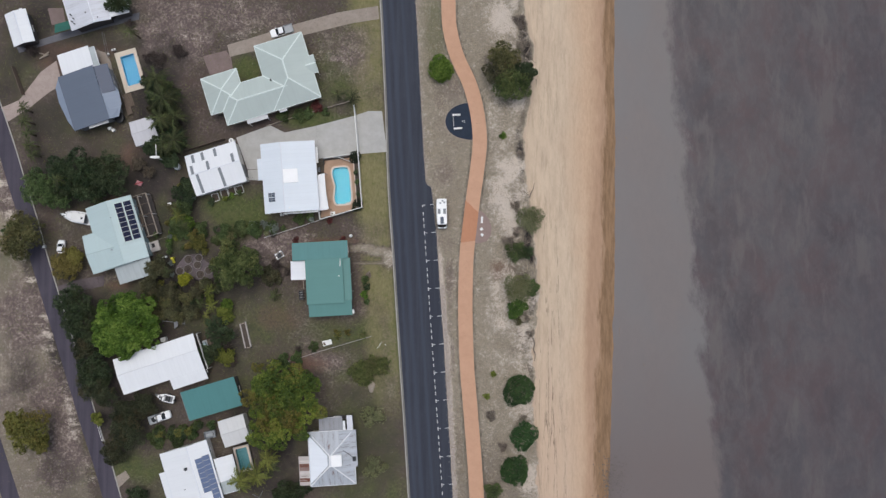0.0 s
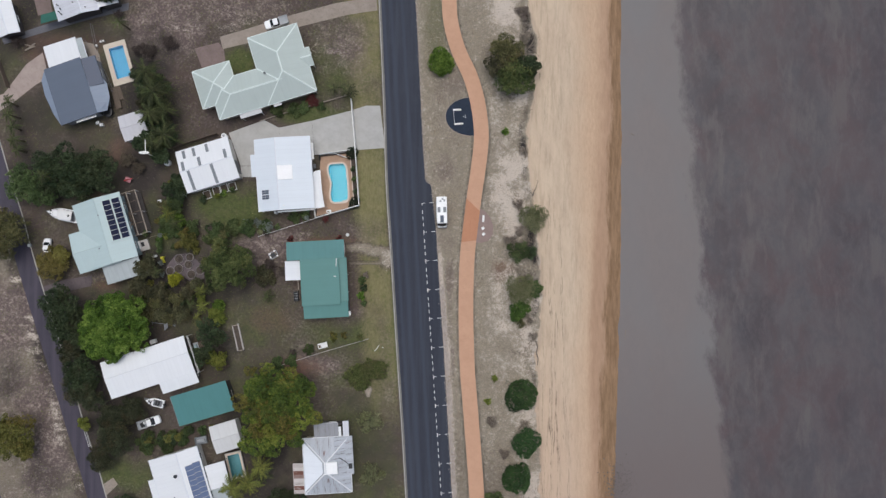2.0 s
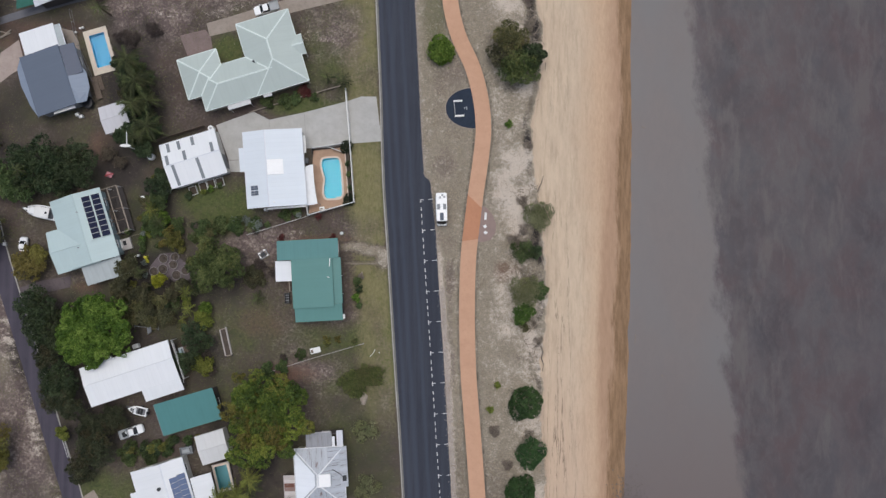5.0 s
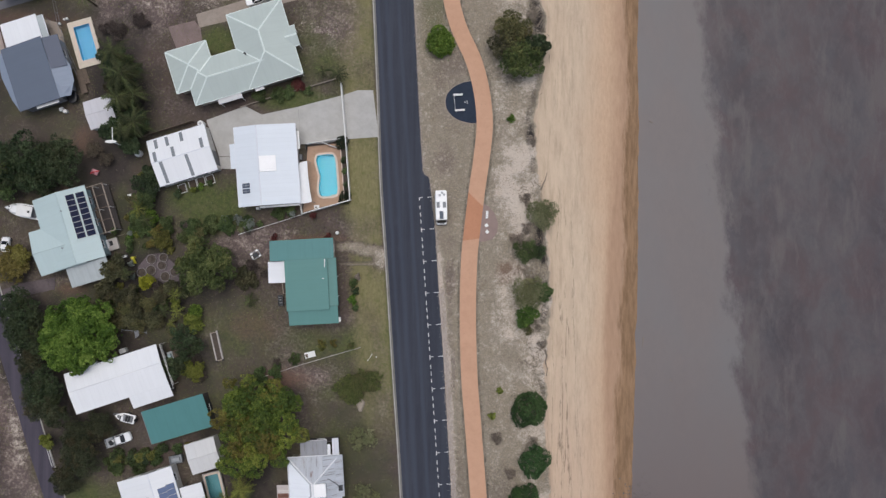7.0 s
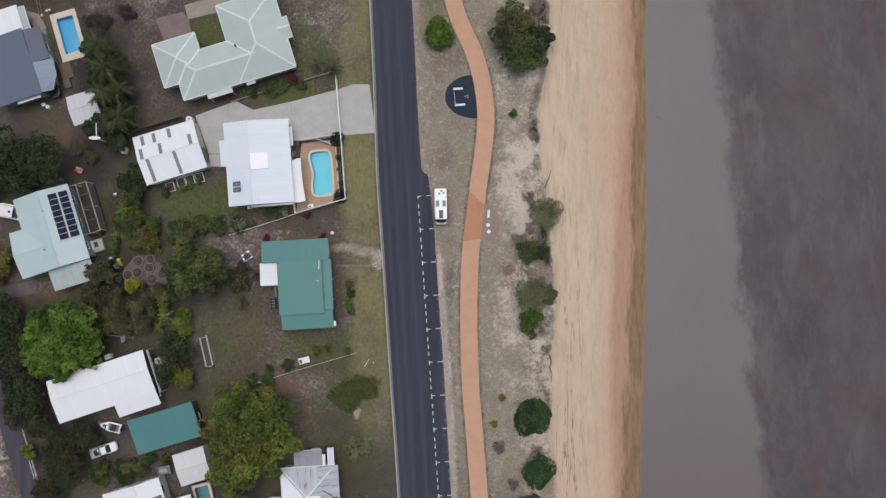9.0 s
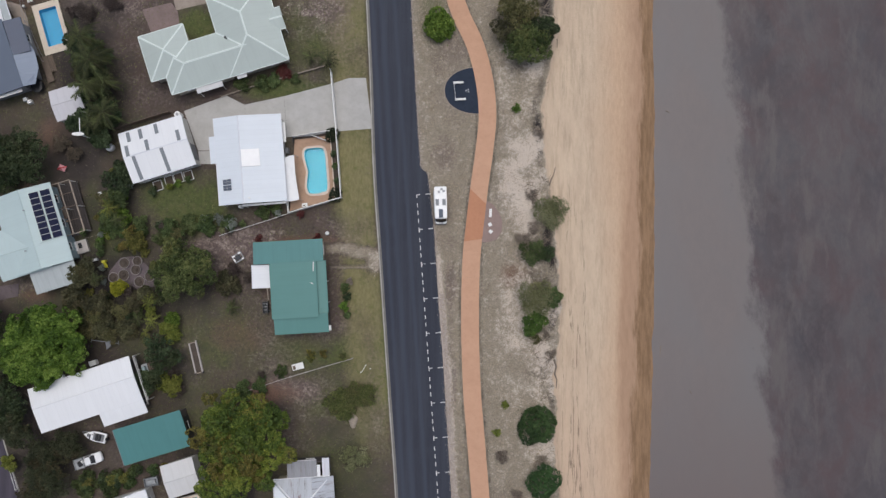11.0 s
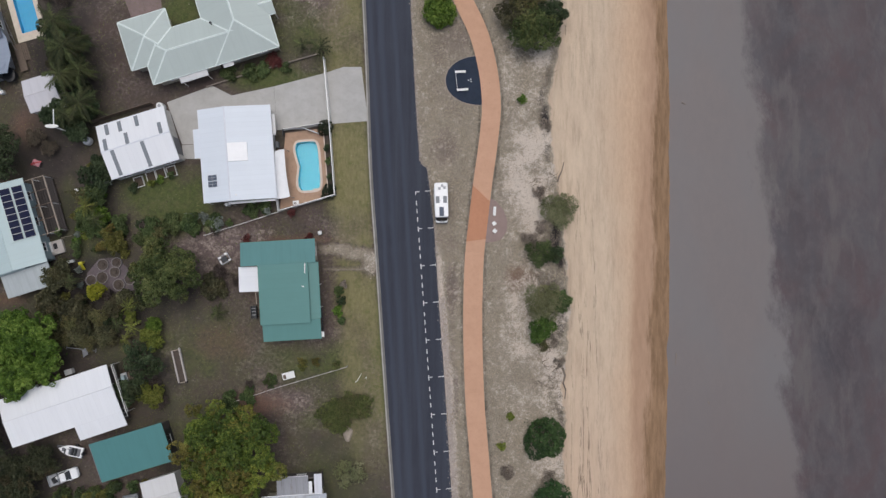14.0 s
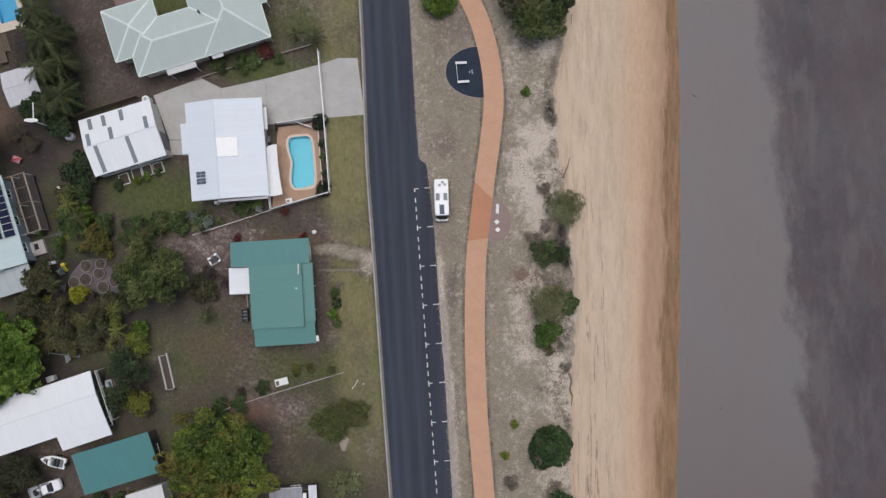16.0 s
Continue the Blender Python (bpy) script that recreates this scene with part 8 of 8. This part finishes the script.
for x, y, r, h in ((-60.72, -2.26, 3.0, 4), (-58.30, -7.62, 3.0, 3.4), (-62.24, -6.43, 2.8, 3.6), (-53.92, -11.52, 2.4, 2.6), (-57.91, -11.23, 2.8, 3), (-50.70, -5.88, 1.8, 2.2), (-52.74, -7.08, 2.0, 2.2), (-61.13, -10.67, 2.2, 2.6), (-36.91, -3.86, 2.7, 2.0)):
    tree(x, y, r, h, "brown", "brownish sparse-leaved garden shrub", "shrub", leaf=0.28, lobes=12, density=22, ragged=0.25, base=0.4)
for x, y, r, h in ((-58.6, -9.4, 1.6, 3.8), (-61.8, -9.0, 1.4, 3.6), (-50.2, -13.6, 1.3, 2.6), (-54.6, -8.6, 1.9, 2.6), (-56.2, -12.6, 1.8, 3.0), (-60.6, -12.4, 2.0, 2.8), (-57.4, 10.6, 1.5, 3.4), (-45.2, 4.6, 1.4, 2.2)):
    tree(x, y, r, h, "scrub", "thin sparse-leaved garden shrub", "shrub", leaf=0.34, slim=0.12, lobes=8, density=12, ragged=0.35, base=h * 0.6)
tree(-68.90, 54.30, 3.0, 5.0, "dark", "dense dark green tree by the white house")
pick = np.random.default_rng(77)
KINDS = ("mid", "dark", "olive", "mid", "bright", "coast", "yellow", "dark", "grey", "plum")
for k in range(64):
    u, t = math.sqrt(pick.random()), pick.uniform(0, 2 * math.pi)
    cx, cy, rx, ry = ((-55.39, 0.74, 9.5, 6.0), (-55.34, -9.01, 9.0, 5.0), (-56.66, 11.12, 3.6, 7.0), (-41.99, 6.83, 9.0, 2.2))[k % 4]
    x, y, r = cx + rx * u * math.cos(t), cy + ry * u * math.sin(t), pick.uniform(0.5, 1.25)
    if inside(x, y, (-53.79, -2.43), 6.5, 4.5, 0):
        continue
    tall, narrow = pick.uniform(0.9, 2.2), pick.uniform(0.3, 0.65)
    if (x > -52.5 and y > 6.6) or (x < -58.5 and y > 9):
        continue
    tree(x, y, r, tall, KINDS[k % 10], "mixed leafy plant in a crowded garden", "plant", leaf=0.24, slim=narrow, lobes=7, density=40, base=0.15)
for k in range(26):
    u = pick.random()
    x, y = -60.5 + 3.0 * u + pick.normal(0, 1.5), 38.5 - 17.5 * u + pick.normal(0, 1.0)
    tree(x, y, pick.uniform(1.0, 1.9), pick.uniform(1.6, 3.2), ("dark", "brown", "dark", "mid")[k % 4], "dark leafy understorey shrub below the palms", "shrub", leaf=0.25, lobes=8, density=30, ragged=0.3, slim=0.4, base=0.3)
for k in range(15):
    x, y = np.array((-61.89, -38.39)) * (1 - k / 14) + np.array((-47.68, -35.49)) * k / 14 + pick.normal(0, 0.5, 2)
    if x > -52.5 and y < -35.8:
        continue
    tree(x, y, pick.uniform(0.8, 1.3), pick.uniform(1.2, 1.9), ("mid", "dark", "olive")[k % 3], "leafy plant in a mixed green hedge", "plant", leaf=0.24, lobes=7, density=40, base=0.15)

# ---- small things about the lots ----
s = thing("planter_bed", -42.52, -16.69, 0.0, 13, "long garden bed edged with pale boards, bare soil", "garden bed")
for x in (-0.6, 0.6):
    part("side_board", Shape().box(x - 0.12, x + 0.12, -2.9, 2.7 + 0.2 * x, 0.0, 0.4), PALE_RING, s, bevel=0.02)
    part("corner_post", Shape().box(x - 0.16, x + 0.16, -3.0, -2.7, 0, 0.48), DARK_TIMBER, s)
for y in (-2.75, 2.55):
    part("end_board", Shape().box(-0.51, 0.51, y - 0.09, y + 0.09, 0.0, 0.34), TIMBER_PALE, s, bevel=0.02)
part("soil", Shape().box(-0.51, 0.51, -2.7, 2.7, 0.0, 0.26), MULCHED, s)
for x, y, rz, w, l, lab in ((-24.85, -18.28, 14, 2.0, 1.1, "white garden table with a dark gap on the lawn"), (-23.68, 9.51, 8, 1.0, 0.65, "small white poolside box")):
    t = thing("garden_table", x, y, 0, rz, lab, "table")
    part("tabletop", Shape().box(-w / 2, w / 2, -l / 2, l / 2, 0.66, 0.72), WHITE_PAINT, t, bevel=0.02)
    part("tray", Shape().box(-w / 2 + 0.15, -w / 2 + 0.6, -l / 2 + 0.15, l / 2 - 0.3, 0.72, 0.76), TIMBER, t)
    for sx in (-1, 1):
        for sy in (-1, 1):
            part("leg", Shape().box(sx * (w / 2 - 0.08) - 0.03, sx * (w / 2 - 0.08) + 0.03, sy * (l / 2 - 0.08) - 0.03, sy * (l / 2 - 0.08) + 0.03, 0, 0.66), STEEL, t)
for x, y, rz in ((-47.14, 13.80, 17), (-45.56, 14.29, 17), (-43.85, 14.66, 17), (-49.09, 12.95, 17)):
    b = thing("garden_bed", x, y, 0, rz, "white-edged raised vegetable bed beside the shed", "garden bed", "vegetable beds")
    part("edging", Shape().ring([(-0.75, -0.85), (0.75, -0.85), (0.75, 0.85), (-0.75, 0.85)], [(-0.66, -0.76), (0.66, -0.76), (0.66, 0.76), (-0.66, 0.76)], 0, 0.32), WHITE_PAINT, b)
    part("soil", Shape().box(-0.66, 0.66, -0.76, 0.76, 0, 0.24), BARK, b)
for x, y, r in ((-54.85, -0.42, 0.95), (-52.89, -1.59, 0.9), (-54.93, -2.47, 0.98), (-56.7, -2.91, 0.9), (-52.26, -3.64, 0.95), (-50.49, -2.76, 0.9), (-52.63, -0.08, 0.85)):
    b = thing("garden_ring", x, y, 0, 0, "round pale concrete ring edging a dark garden bed", "garden ring", "garden rings")
    part("soil", Shape().drum(0, 0, 0, 0.2, r - 0.12, 20), MULCHED, b)
    part("hoop", Shape().ring(*[[(q * math.cos(t), q * math.sin(t)) for t in (2 * math.pi * i / 28 for i in range(28))] for q in (r, r - 0.1)], 0, 0.34), RING_CONCRETE, b)
    part("mound", Shape().loft([[(q * math.cos(t), q * math.sin(t), z) for t in (2 * math.pi * i / 10 for i in range(10))] for z, q in ((0.19, 0.4), (0.3, 0.3), (0.36, 0.12))]), MULCHED, b)
tagged(part("pavement_6", Shape().prism([(-55.63, 0.49), (-53.43, 0.74), (-51.48, -0.48), (-49.52, -2.19), (-49.75, -4.39), (-51.94, -5.36), (-54.14, -4.14), (-57.32, -3.65), (-57.57, -1.94)], -0.1, 0.03), GRAVEL), "mauve gravel among stone garden rings", "gravel", kind="structure")
y1 = thing("toy_slide", -58.13, -0.54, 0, 12, "yellow plastic garden toy slide", "toy")
part("ramp", Shape().add([(-0.3, -0.7, 0.05), (0.3, -0.7, 0.05), (0.3, 0.3, 0.8), (-0.3, 0.3, 0.8), (-0.3, -0.7, 0.0), (0.3, -0.7, 0.0), (0.3, 0.3, 0.72), (-0.3, 0.3, 0.72)], [(0, 1, 2, 3), (7, 6, 5, 4), (0, 4, 5, 1), (1, 5, 6, 2), (2, 6, 7, 3), (3, 7, 4, 0)]), YELLOW, y1)
part("ladder", Shape().box(-0.3, 0.3, 0.3, 0.6, 0, 0.8), YELLOW, y1)
tent = thing("folding_canopy", -65.5, 16.0, 0, -20, "red and pink folded canvas canopy", "canopy")
part("canvas", Shape().add([(-0.7, -0.5, 0.5), (0.0, -0.1, 1.0), (-0.6, 0.5, 0.5), (0.7, 0.5, 0.5), (0.6, -0.5, 0.5)], [(0, 1, 2), (1, 3, 2), (1, 4, 3), (0, 4, 1)]), PINK, tent)
part("trim", Shape().bar((-0.7, -0.5, 0.45), (0.1, 0.0, 1.0), 0.25, 0.06).bar((0.0, -0.1, 0.98), (0.7, 0.5, 0.5), 0.2, 0.06), RED, tent)
posts(tent, [(-0.55, -0.4), (-0.5, 0.4), (0.6, 0.4), (0.5, -0.4)], 0.5, STEEL, 0.03)
pole = thing("antenna_mast", -59.3, 20.67, 0, 0, "tall white mast with a flat panel on top", "mast")
part("mast", Shape().tube([(0, 0, 0), (0, 0, 6.6)], 0.09, 8), WHITE_PAINT, pole)
part("panel", Shape().loft([[(1.05 * math.cos(t), 0.3 * math.sin(t), z) for t in (math.pi * i / 7 for i in range(14))] for z in (6.6, 6.72)]), WHITE_PAINT, pole, bevel=0.02)
part("arm", Shape().bar((0.25, 0, 6.5), (0.15, 2.6, 6.5), 0.13, 0.1), WHITE_PAINT, pole)
dish = thing("round_tank", -57.25, 19.54, 0, 0, "white upturned round tank half under leaves", "tank")
part("shell", Shape().drum(0, 0, 0, 1.0, 0.68, 24), WHITE_GEL, dish, bevel=0.15)
part("hatch", Shape().drum(0.15, 0.1, 1.0, 1.1, 0.3, 16), ROOF_TILE_GREY, dish)
line = thing("clothes_line", -57.2, -13.75, 0, -6, "long-armed clothes line with a grey cloth on shaded grass", "clothes line")
part("mast", Shape().tube([(0, 0, 0), (0, 0, 2.0)], 0.06, 8), STEEL, line)
part("arm", Shape().bar((-2.4, 0.05, 1.95), (2.4, -0.05, 1.95), 0.09, 0.07), STEEL, line)
for x in (-2.3, 2.3):
    part("crossbar", Shape().bar((x, -0.35, 2.0), (x, 0.35, 2.0), 0.05, 0.05), STEEL, line)
part("cloth", Shape().add([(0.0, 0.1, 2.0), (0.75, 0.35, 1.9), (0.5, -0.9, 0.9), (-0.35, -1.6, 0.5), (0.0, 0.1, 1.97), (0.75, 0.35, 1.87), (0.5, -0.9, 0.87), (-0.35, -1.6, 0.47)], [(0, 3, 2, 1), (4, 5, 6, 7), (0, 1, 5, 4), (1, 2, 6, 5), (2, 3, 7, 6), (3, 0, 4, 7)]), WALL_GREY, line, "weathered grey hanging cloth")
bx = thing("storage_box", -59.9, -17.54, 0, 18, "white plastic storage box against the white house", "box")
part("body", Shape().box(-0.55, 0.55, -0.4, 0.4, 0, 0.9), WHITE_PAINT, bx, bevel=0.04)
part("lid", Shape().box(-0.6, 0.6, -0.44, 0.44, 0.9, 0.98), WHITE_PAINT, bx, bevel=0.03)
cl2 = thing("clothes_line", -39.00, -50.86, 0, 60, "steel rotary clothes line behind palms", "clothes line")
part("mast", Shape().tube([(0, 0, 0), (0, 0, 2.0)], 0.04, 8), STEEL, cl2)
for k in range(4):
    t = math.pi / 2 * k
    part("arm", Shape().bar((0, 0, 1.9), (1.7 * math.cos(t), 1.7 * math.sin(t), 2.05), 0.05, 0.05), STEEL, cl2)
for x, y in ((-14.08, -19.38), (-12.43, -18.77)):
    m = thing("marker_post", x, y, 0, 0, "short white garden marker post", "post", "marker posts")
    part("stake", Shape().drum(0, 0, 0, 0.5, 0.09, 8), WHITE_PAINT, m, bevel=0.02)
swing = thing("sprinkler_pipe", -13.53, -18.65, 0, 0, "pale irrigation pipe lying on the lawn", "pipe")
part("pipe", Shape().tube([(-0.4, -0.7, 0.05), (0.3, 0.5, 0.05)], 0.05, 6), WHITE_PAINT, swing)
bb = thing("barbecue", -35.13, 0.48, 0, 30, "pale garden barbecue frame on bare ground", "barbecue")
part("frame", Shape().ring([(-0.9, -0.7), (0.9, -0.7), (0.9, 0.7), (-0.9, 0.7)], [(-0.75, -0.55), (0.75, -0.55), (0.75, 0.55), (-0.75, 0.55)], 0.7, 0.74), STEEL, bb)
for x, y, w, l in ((-0.6, 0.5, 0.5, 0.3), (0.55, 0.6, 0.45, 0.35), (-0.75, -0.2, 0.25, 0.5), (0.65, -0.55, 0.4, 0.25)):
    part("side_tray", Shape().box(x - w / 2, x + w / 2, y - l / 2, y + l / 2, 0.74, 0.8), WHITE_PAINT, bb, bevel=0.02)
part("hotplate", Shape().box(-0.5, 0.4, -0.4, 0.4, 0.55, 0.7), DARK_STEEL, bb)
posts(bb, [(-0.8, -0.6), (0.8, -0.6), (0.8, 0.6), (-0.8, 0.6)], 0.7, STEEL, 0.04)
tl = thing("garden_trolley", -30.39, -8.11, 0, 3, "dark wire garden trolley behind the green house", "trolley")
part("basket", Shape().ring([(-0.45, -1.0), (0.45, -1.0), (0.45, 1.0), (-0.45, 1.0)], [(-0.38, -0.93), (0.38, -0.93), (0.38, 0.93), (-0.38, 0.93)], 0.4, 0.95).box(-0.44, 0.44, -0.98, 0.98, 0.36, 0.41), DARK_STEEL, tl)
for y in (-0.45, 0.1, 0.6):
    part("divider", Shape().box(-0.38, 0.38, y - 0.03, y + 0.03, 0.41, 0.9), STEEL, tl)
wheel(tl, -0.5, -0.6, 0.2, 0.08)
wheel(tl, 0.5, -0.6, 0.2, 0.08)
part("prop", Shape().box(-0.4, 0.4, 0.75, 0.85, 0, 0.36), DARK_STEEL, tl)
for x, y in ((-71.2, 44.7), (-70.7, 44.85), (-72.05, 43.9)):
    gl = thing("pool_light", x, y, 0, 0, "small white globe light on a post by the pool", "light", "pool lights")
    part("globe", Shape().loft([[(q * math.cos(t), q * math.sin(t), z) for t in (2 * math.pi * i / 12 for i in range(12))] for z, q in ((0.7, 0.06), (0.78, 0.2), (0.92, 0.24), (1.05, 0.18), (1.12, 0.05))]), WHITE_PAINT, gl)
    part("stem", Shape().drum(0, 0, 0, 0.72, 0.05, 8), STEEL, gl)
st = thing("stump", -15.47, -27.88, 0, 0, "pale bleached tree stump on dry lawn", "stump")
part("wood", Shape().loft([[(q * math.cos(t) * (1 + 0.25 * math.sin(3 * t)), 1.6 * q * math.sin(t), z) for t in (2 * math.pi * i / 14 for i in range(14))] for z, q in ((-0.05, 0.8), (0.2, 0.7), (0.35, 0.5), (0.42, 0.2))]), TIMBER_PALE, st)
lp = thing("garden_light", -19.83, 4.62, 0, 0, "round white garden light on pale stones", "light")
part("globe", Shape().loft([[(q * math.cos(t), q * math.sin(t), z) for t in (2 * math.pi * i / 14 for i in range(14))] for z, q in ((0.3, 0.1), (0.42, 0.3), (0.6, 0.36), (0.78, 0.28), (0.88, 0.08))]), WHITE_PAINT, lp)
part("stem", Shape().drum(0, 0, 0, 0.32, 0.08, 10), STEEL, lp)
for x, y, rz, w, l in ((-58.86, 11.49, 10, 0.8, 0.7), (-85.90, 2.35, 0, 0.6, 0.6), (-82.84, 1.61, 20, 0.5, 0.5), (-66.05, 8.93, 0, 0.5, 0.6), (-63.33, 2.33, 17, 1.0, 1.6), (-59.90, 0.13, 10, 1.0, 0.4)):
    c = thing("crate", x, y, 0, rz, "pale storage crate in the garden", "crate")
    part("box", Shape().box(-w / 2, w / 2, -l / 2, l / 2, 0, 0.5), ROOF_TILE_GREY, c, bevel=0.03)
    part("lid", Shape().box(-w / 2 - 0.02, w / 2 + 0.02, -l / 2 - 0.02, l / 2 + 0.02, 0.5, 0.56), WHITE_PAINT, c, bevel=0.02)


# ---- cut logs behind the carport ----
for x, y, rz, l, r in ((-86.33, 43.51, 25, 2.2, 0.17), (-85.97, 44.00, 40, 1.8, 0.14), (-86.83, 44.13, -15, 1.2, 0.12)):
    lg = thing("log", x, y, 0, rz, "pale cut log lying on littered ground", "log", "cut logs")
    part("wood", Shape().tube([(-l / 2, 0, r), (0, 0.05, r), (l / 2, 0, r)], [r, r * 0.95, r * 0.85], 10), TIMBER_PALE, lg)
# ---- driftwood, logs and stones on the beach ----
def driftwood(pts, r, label):
    p3 = [(x, y, float(height(x, y)) + r * 0.6 if x < 36 else WATER_Z + r * 0.3) for x, y in pts]
    rr = [r * (1 - 0.6 * i / (len(p3) - 1)) for i in range(len(p3))]
    th = thing("driftwood", 0, 0, 0, 0, label, "driftwood")
    part("limb", Shape().tube(p3, rr, 6), DRIFT, th)


driftwood([(18.70, 12.90), (19.07, 13.88), (19.56, 14.74), (19.93, 16.21)], 0.16, "crooked dark driftwood branch on sand")
driftwood([(19.88, -2.36), (19.64, -1.14), (19.40, 0.45)], 0.14, "thin driftwood branch at the dune foot")
driftwood([(19.25, 38.65), (20.35, 38.65), (20.35, 37.17)], 0.1, "thin bare branch at the dune edge")
driftwood([(43.83, -23.40), (44.20, -23.89)], 0.12, "short log lying in shallow water")
driftwood([(38.68, -15.38), (38.54, -17.35)], 0.1, "thin log at the waterline")
driftwood([(39.97, 26.37), (40.59, 26.00)], 0.14, "short dark log in shallow water")
driftwood([(17.91, 43.81), (18.90, 45.41), (19.15, 47.01)], 0.14, "bleached bare branch on the dune")
# no log here: a shape added for the eroded bank's dark shadow line
driftwood([(19.35, -17.4), (19.75, -18.6), (19.5, -19.9), (19.95, -21.0), (19.7, -22.4)], 0.2, "crooked grey shape standing in for the scarp's shadow")

for k, (x, y) in enumerate(((17.44, 48.24), (18.41, 46.27), (17.79, 44.06), (18.89, 43.07), (16.82, 45.53), (18.52, -10.89), (17.76, -20.98), (18.50, -17.58), (15.15, 12.91), (17.24, 16.82), (16.51, -35.17), (17.0, -14.2), (18.2, -13.4), (16.2, -16.4), (17.4, -19.0), (15.4, -19.6), (18.3, -24.0), (16.4, 9.4), (17.6, 13.6), (17.9, 3.4), (17.2, 30.2))):
    s = thing("dead_branch", x, y, float(height(x, y)), 40 * k, "bleached dead branch lying on the dune edge", "branch")
    limbs, twig = Shape(), np.random.default_rng(400 + k)
    for i in range(9):
        t, L = twig.uniform(0, 6.28), twig.uniform(0.4, 1.7)
        a, b = twig.uniform(-0.5, 0.5, 2)
        mid = (a + 0.5 * L * math.cos(t), b + 0.5 * L * math.sin(t), twig.uniform(0.08, 0.3))
        limbs.tube([(a, b, 0.05), mid, (a + L * math.cos(t + 0.35), b + L * math.sin(t + 0.35), 0.1)], [0.045, 0.03, 0.012], 5)
        u = t + twig.uniform(-1.2, 1.2)
        limbs.tube([mid, (mid[0] + 0.4 * L * math.cos(u), mid[1] + 0.4 * L * math.sin(u), 0.14)], [0.025, 0.01], 4)
    part("limb", limbs, DRIFT, s)
stones = Shape()
rng = np.random.default_rng(5)
for k in range(900):
    x, y = np.array((37.67, -48.59)) + rng.normal(0, 1, 2) * (1.5, 2.6)
    q = abs(rng.normal(0.08, 0.05)) + 0.04
    z = max(float(height(x, y)), WATER_Z - 0.05)
    stones.add([(x + q * sx, y + q * sy, z + q * sz) for sx, sy, sz in ((1, 0.1, 0), (-0.2, 1, 0.05), (-1, -0.1, 0), (0.1, -0.9, 0), (0.1, 0.1, 0.8))], [(0, 1, 4), (1, 2, 4), (2, 3, 4), (3, 0, 4)])
tagged(part("beach_stones", stones, STONE), "scattered small dark stones at the waterline", "stones", kind="stuff")


# ---- grass: loose dry blades on the dune and verges, green tufts on the lawns ----
def strewn(name, count, x0, x1, y0, y1, keep, size, slim, mat, label, seed):
    rng = np.random.default_rng(seed)
    x, y = rng.uniform(x0, x1, count), rng.uniform(y0, y1, count)
    ok = keep(x, y, rng)
    for c, w, h, t in ((AQUA, 9, 13, 5), (BLUE, 6, 11, 16), (TEALP, 5, 8, 14), ((-27.38, 25.18), 17, 9, 14), ((-15.76, 27.01), 8, 9.5, 6), ((-39.60, 23.35), 8, 9, 17), ((-29.87, 48.77), 34, 3.6, 15), ((-87.39, 36.87), 13, 4.5, 40)):
        ok &= ~inside(x, y, c, w, h, t)
    lx = np.interp(y, [p.y for p in lane_line][::-1], [p.x for p in lane_line][::-1])
    ok &= np.abs(x - lx) > 2.1
    x, y = x[ok], y[ok]
    z = height(x, y) + 0.04
    nrm = np.tile(np.array([0.0, 0.0, 1.0]), (len(x), 1))
    tone = np.clip(fbm(x, y, 3.0, seed) * 1.4 - 0.2, 0, 1)
    tagged(part(name, leaf_mesh(name, np.stack([x, y, z], -1), nrm, size, mat, rng, slim, 0.5, tone), mat), label, "grass", kind="stuff")


def off_paving(x, y):
    px = np.interp(y, [p.y for p in path_line][::-1], [p.x for p in path_line][::-1])
    re = np.interp(y, [p.y for p in ROAD_E][::-1], [p.x for p in ROAD_E][::-1])
    rw = np.interp(y, [p.y for p in ROAD_W][::-1], [p.x for p in ROAD_W][::-1])
    on_pad = ((x - pad_c.x) ** 2 / 42 + (y - pad_c.y) ** 2 / 18 < 1) | ((x > 5.5) & (x < 11) & (y > 2.2) & (y < 11))
    return (np.abs(x - px) > 1.6) & ((x > re + 0.1) | (x < rw - 0.6)) & ~on_pad


def off_verge(x, y):
    return x < np.interp(y, [p.y for p in ROAD_W][::-1], [p.x for p in ROAD_W][::-1]) - 7.0


strewn("dry_grass", 42000, -4, 20, -58, 60, lambda x, y, g: off_paving(x, y) & (x < dune_edge(y) - 0.2) & (fbm(x, y, 2.5, 91) > g.uniform(0.3, 0.62, len(x))), 0.3, 0.22, LEAVES["hay"], "dry straw-coloured grass on verge and dune", 11)
strewn("lawn_grass", 52000, -100, -8, -58, 62, lambda x, y, g: off_paving(x, y) & off_verge(x, y) & (fbm(x, y, 5.0, 95) > g.uniform(0.34, 0.66, len(x))), 0.3, 0.3, LEAVES["turf"], "patchy tufts of green grass on the lots", 12)
strewn("dead_grass", 22000, -100, -8, -58, 62, lambda x, y, g: off_paving(x, y) & off_verge(x, y) & (fbm(x, y, 6.0, 98) > g.uniform(0.4, 0.66, len(x))), 0.24, 0.22, LEAVES["withered"], "withered grey-brown grass and twigs on the lots", 13)
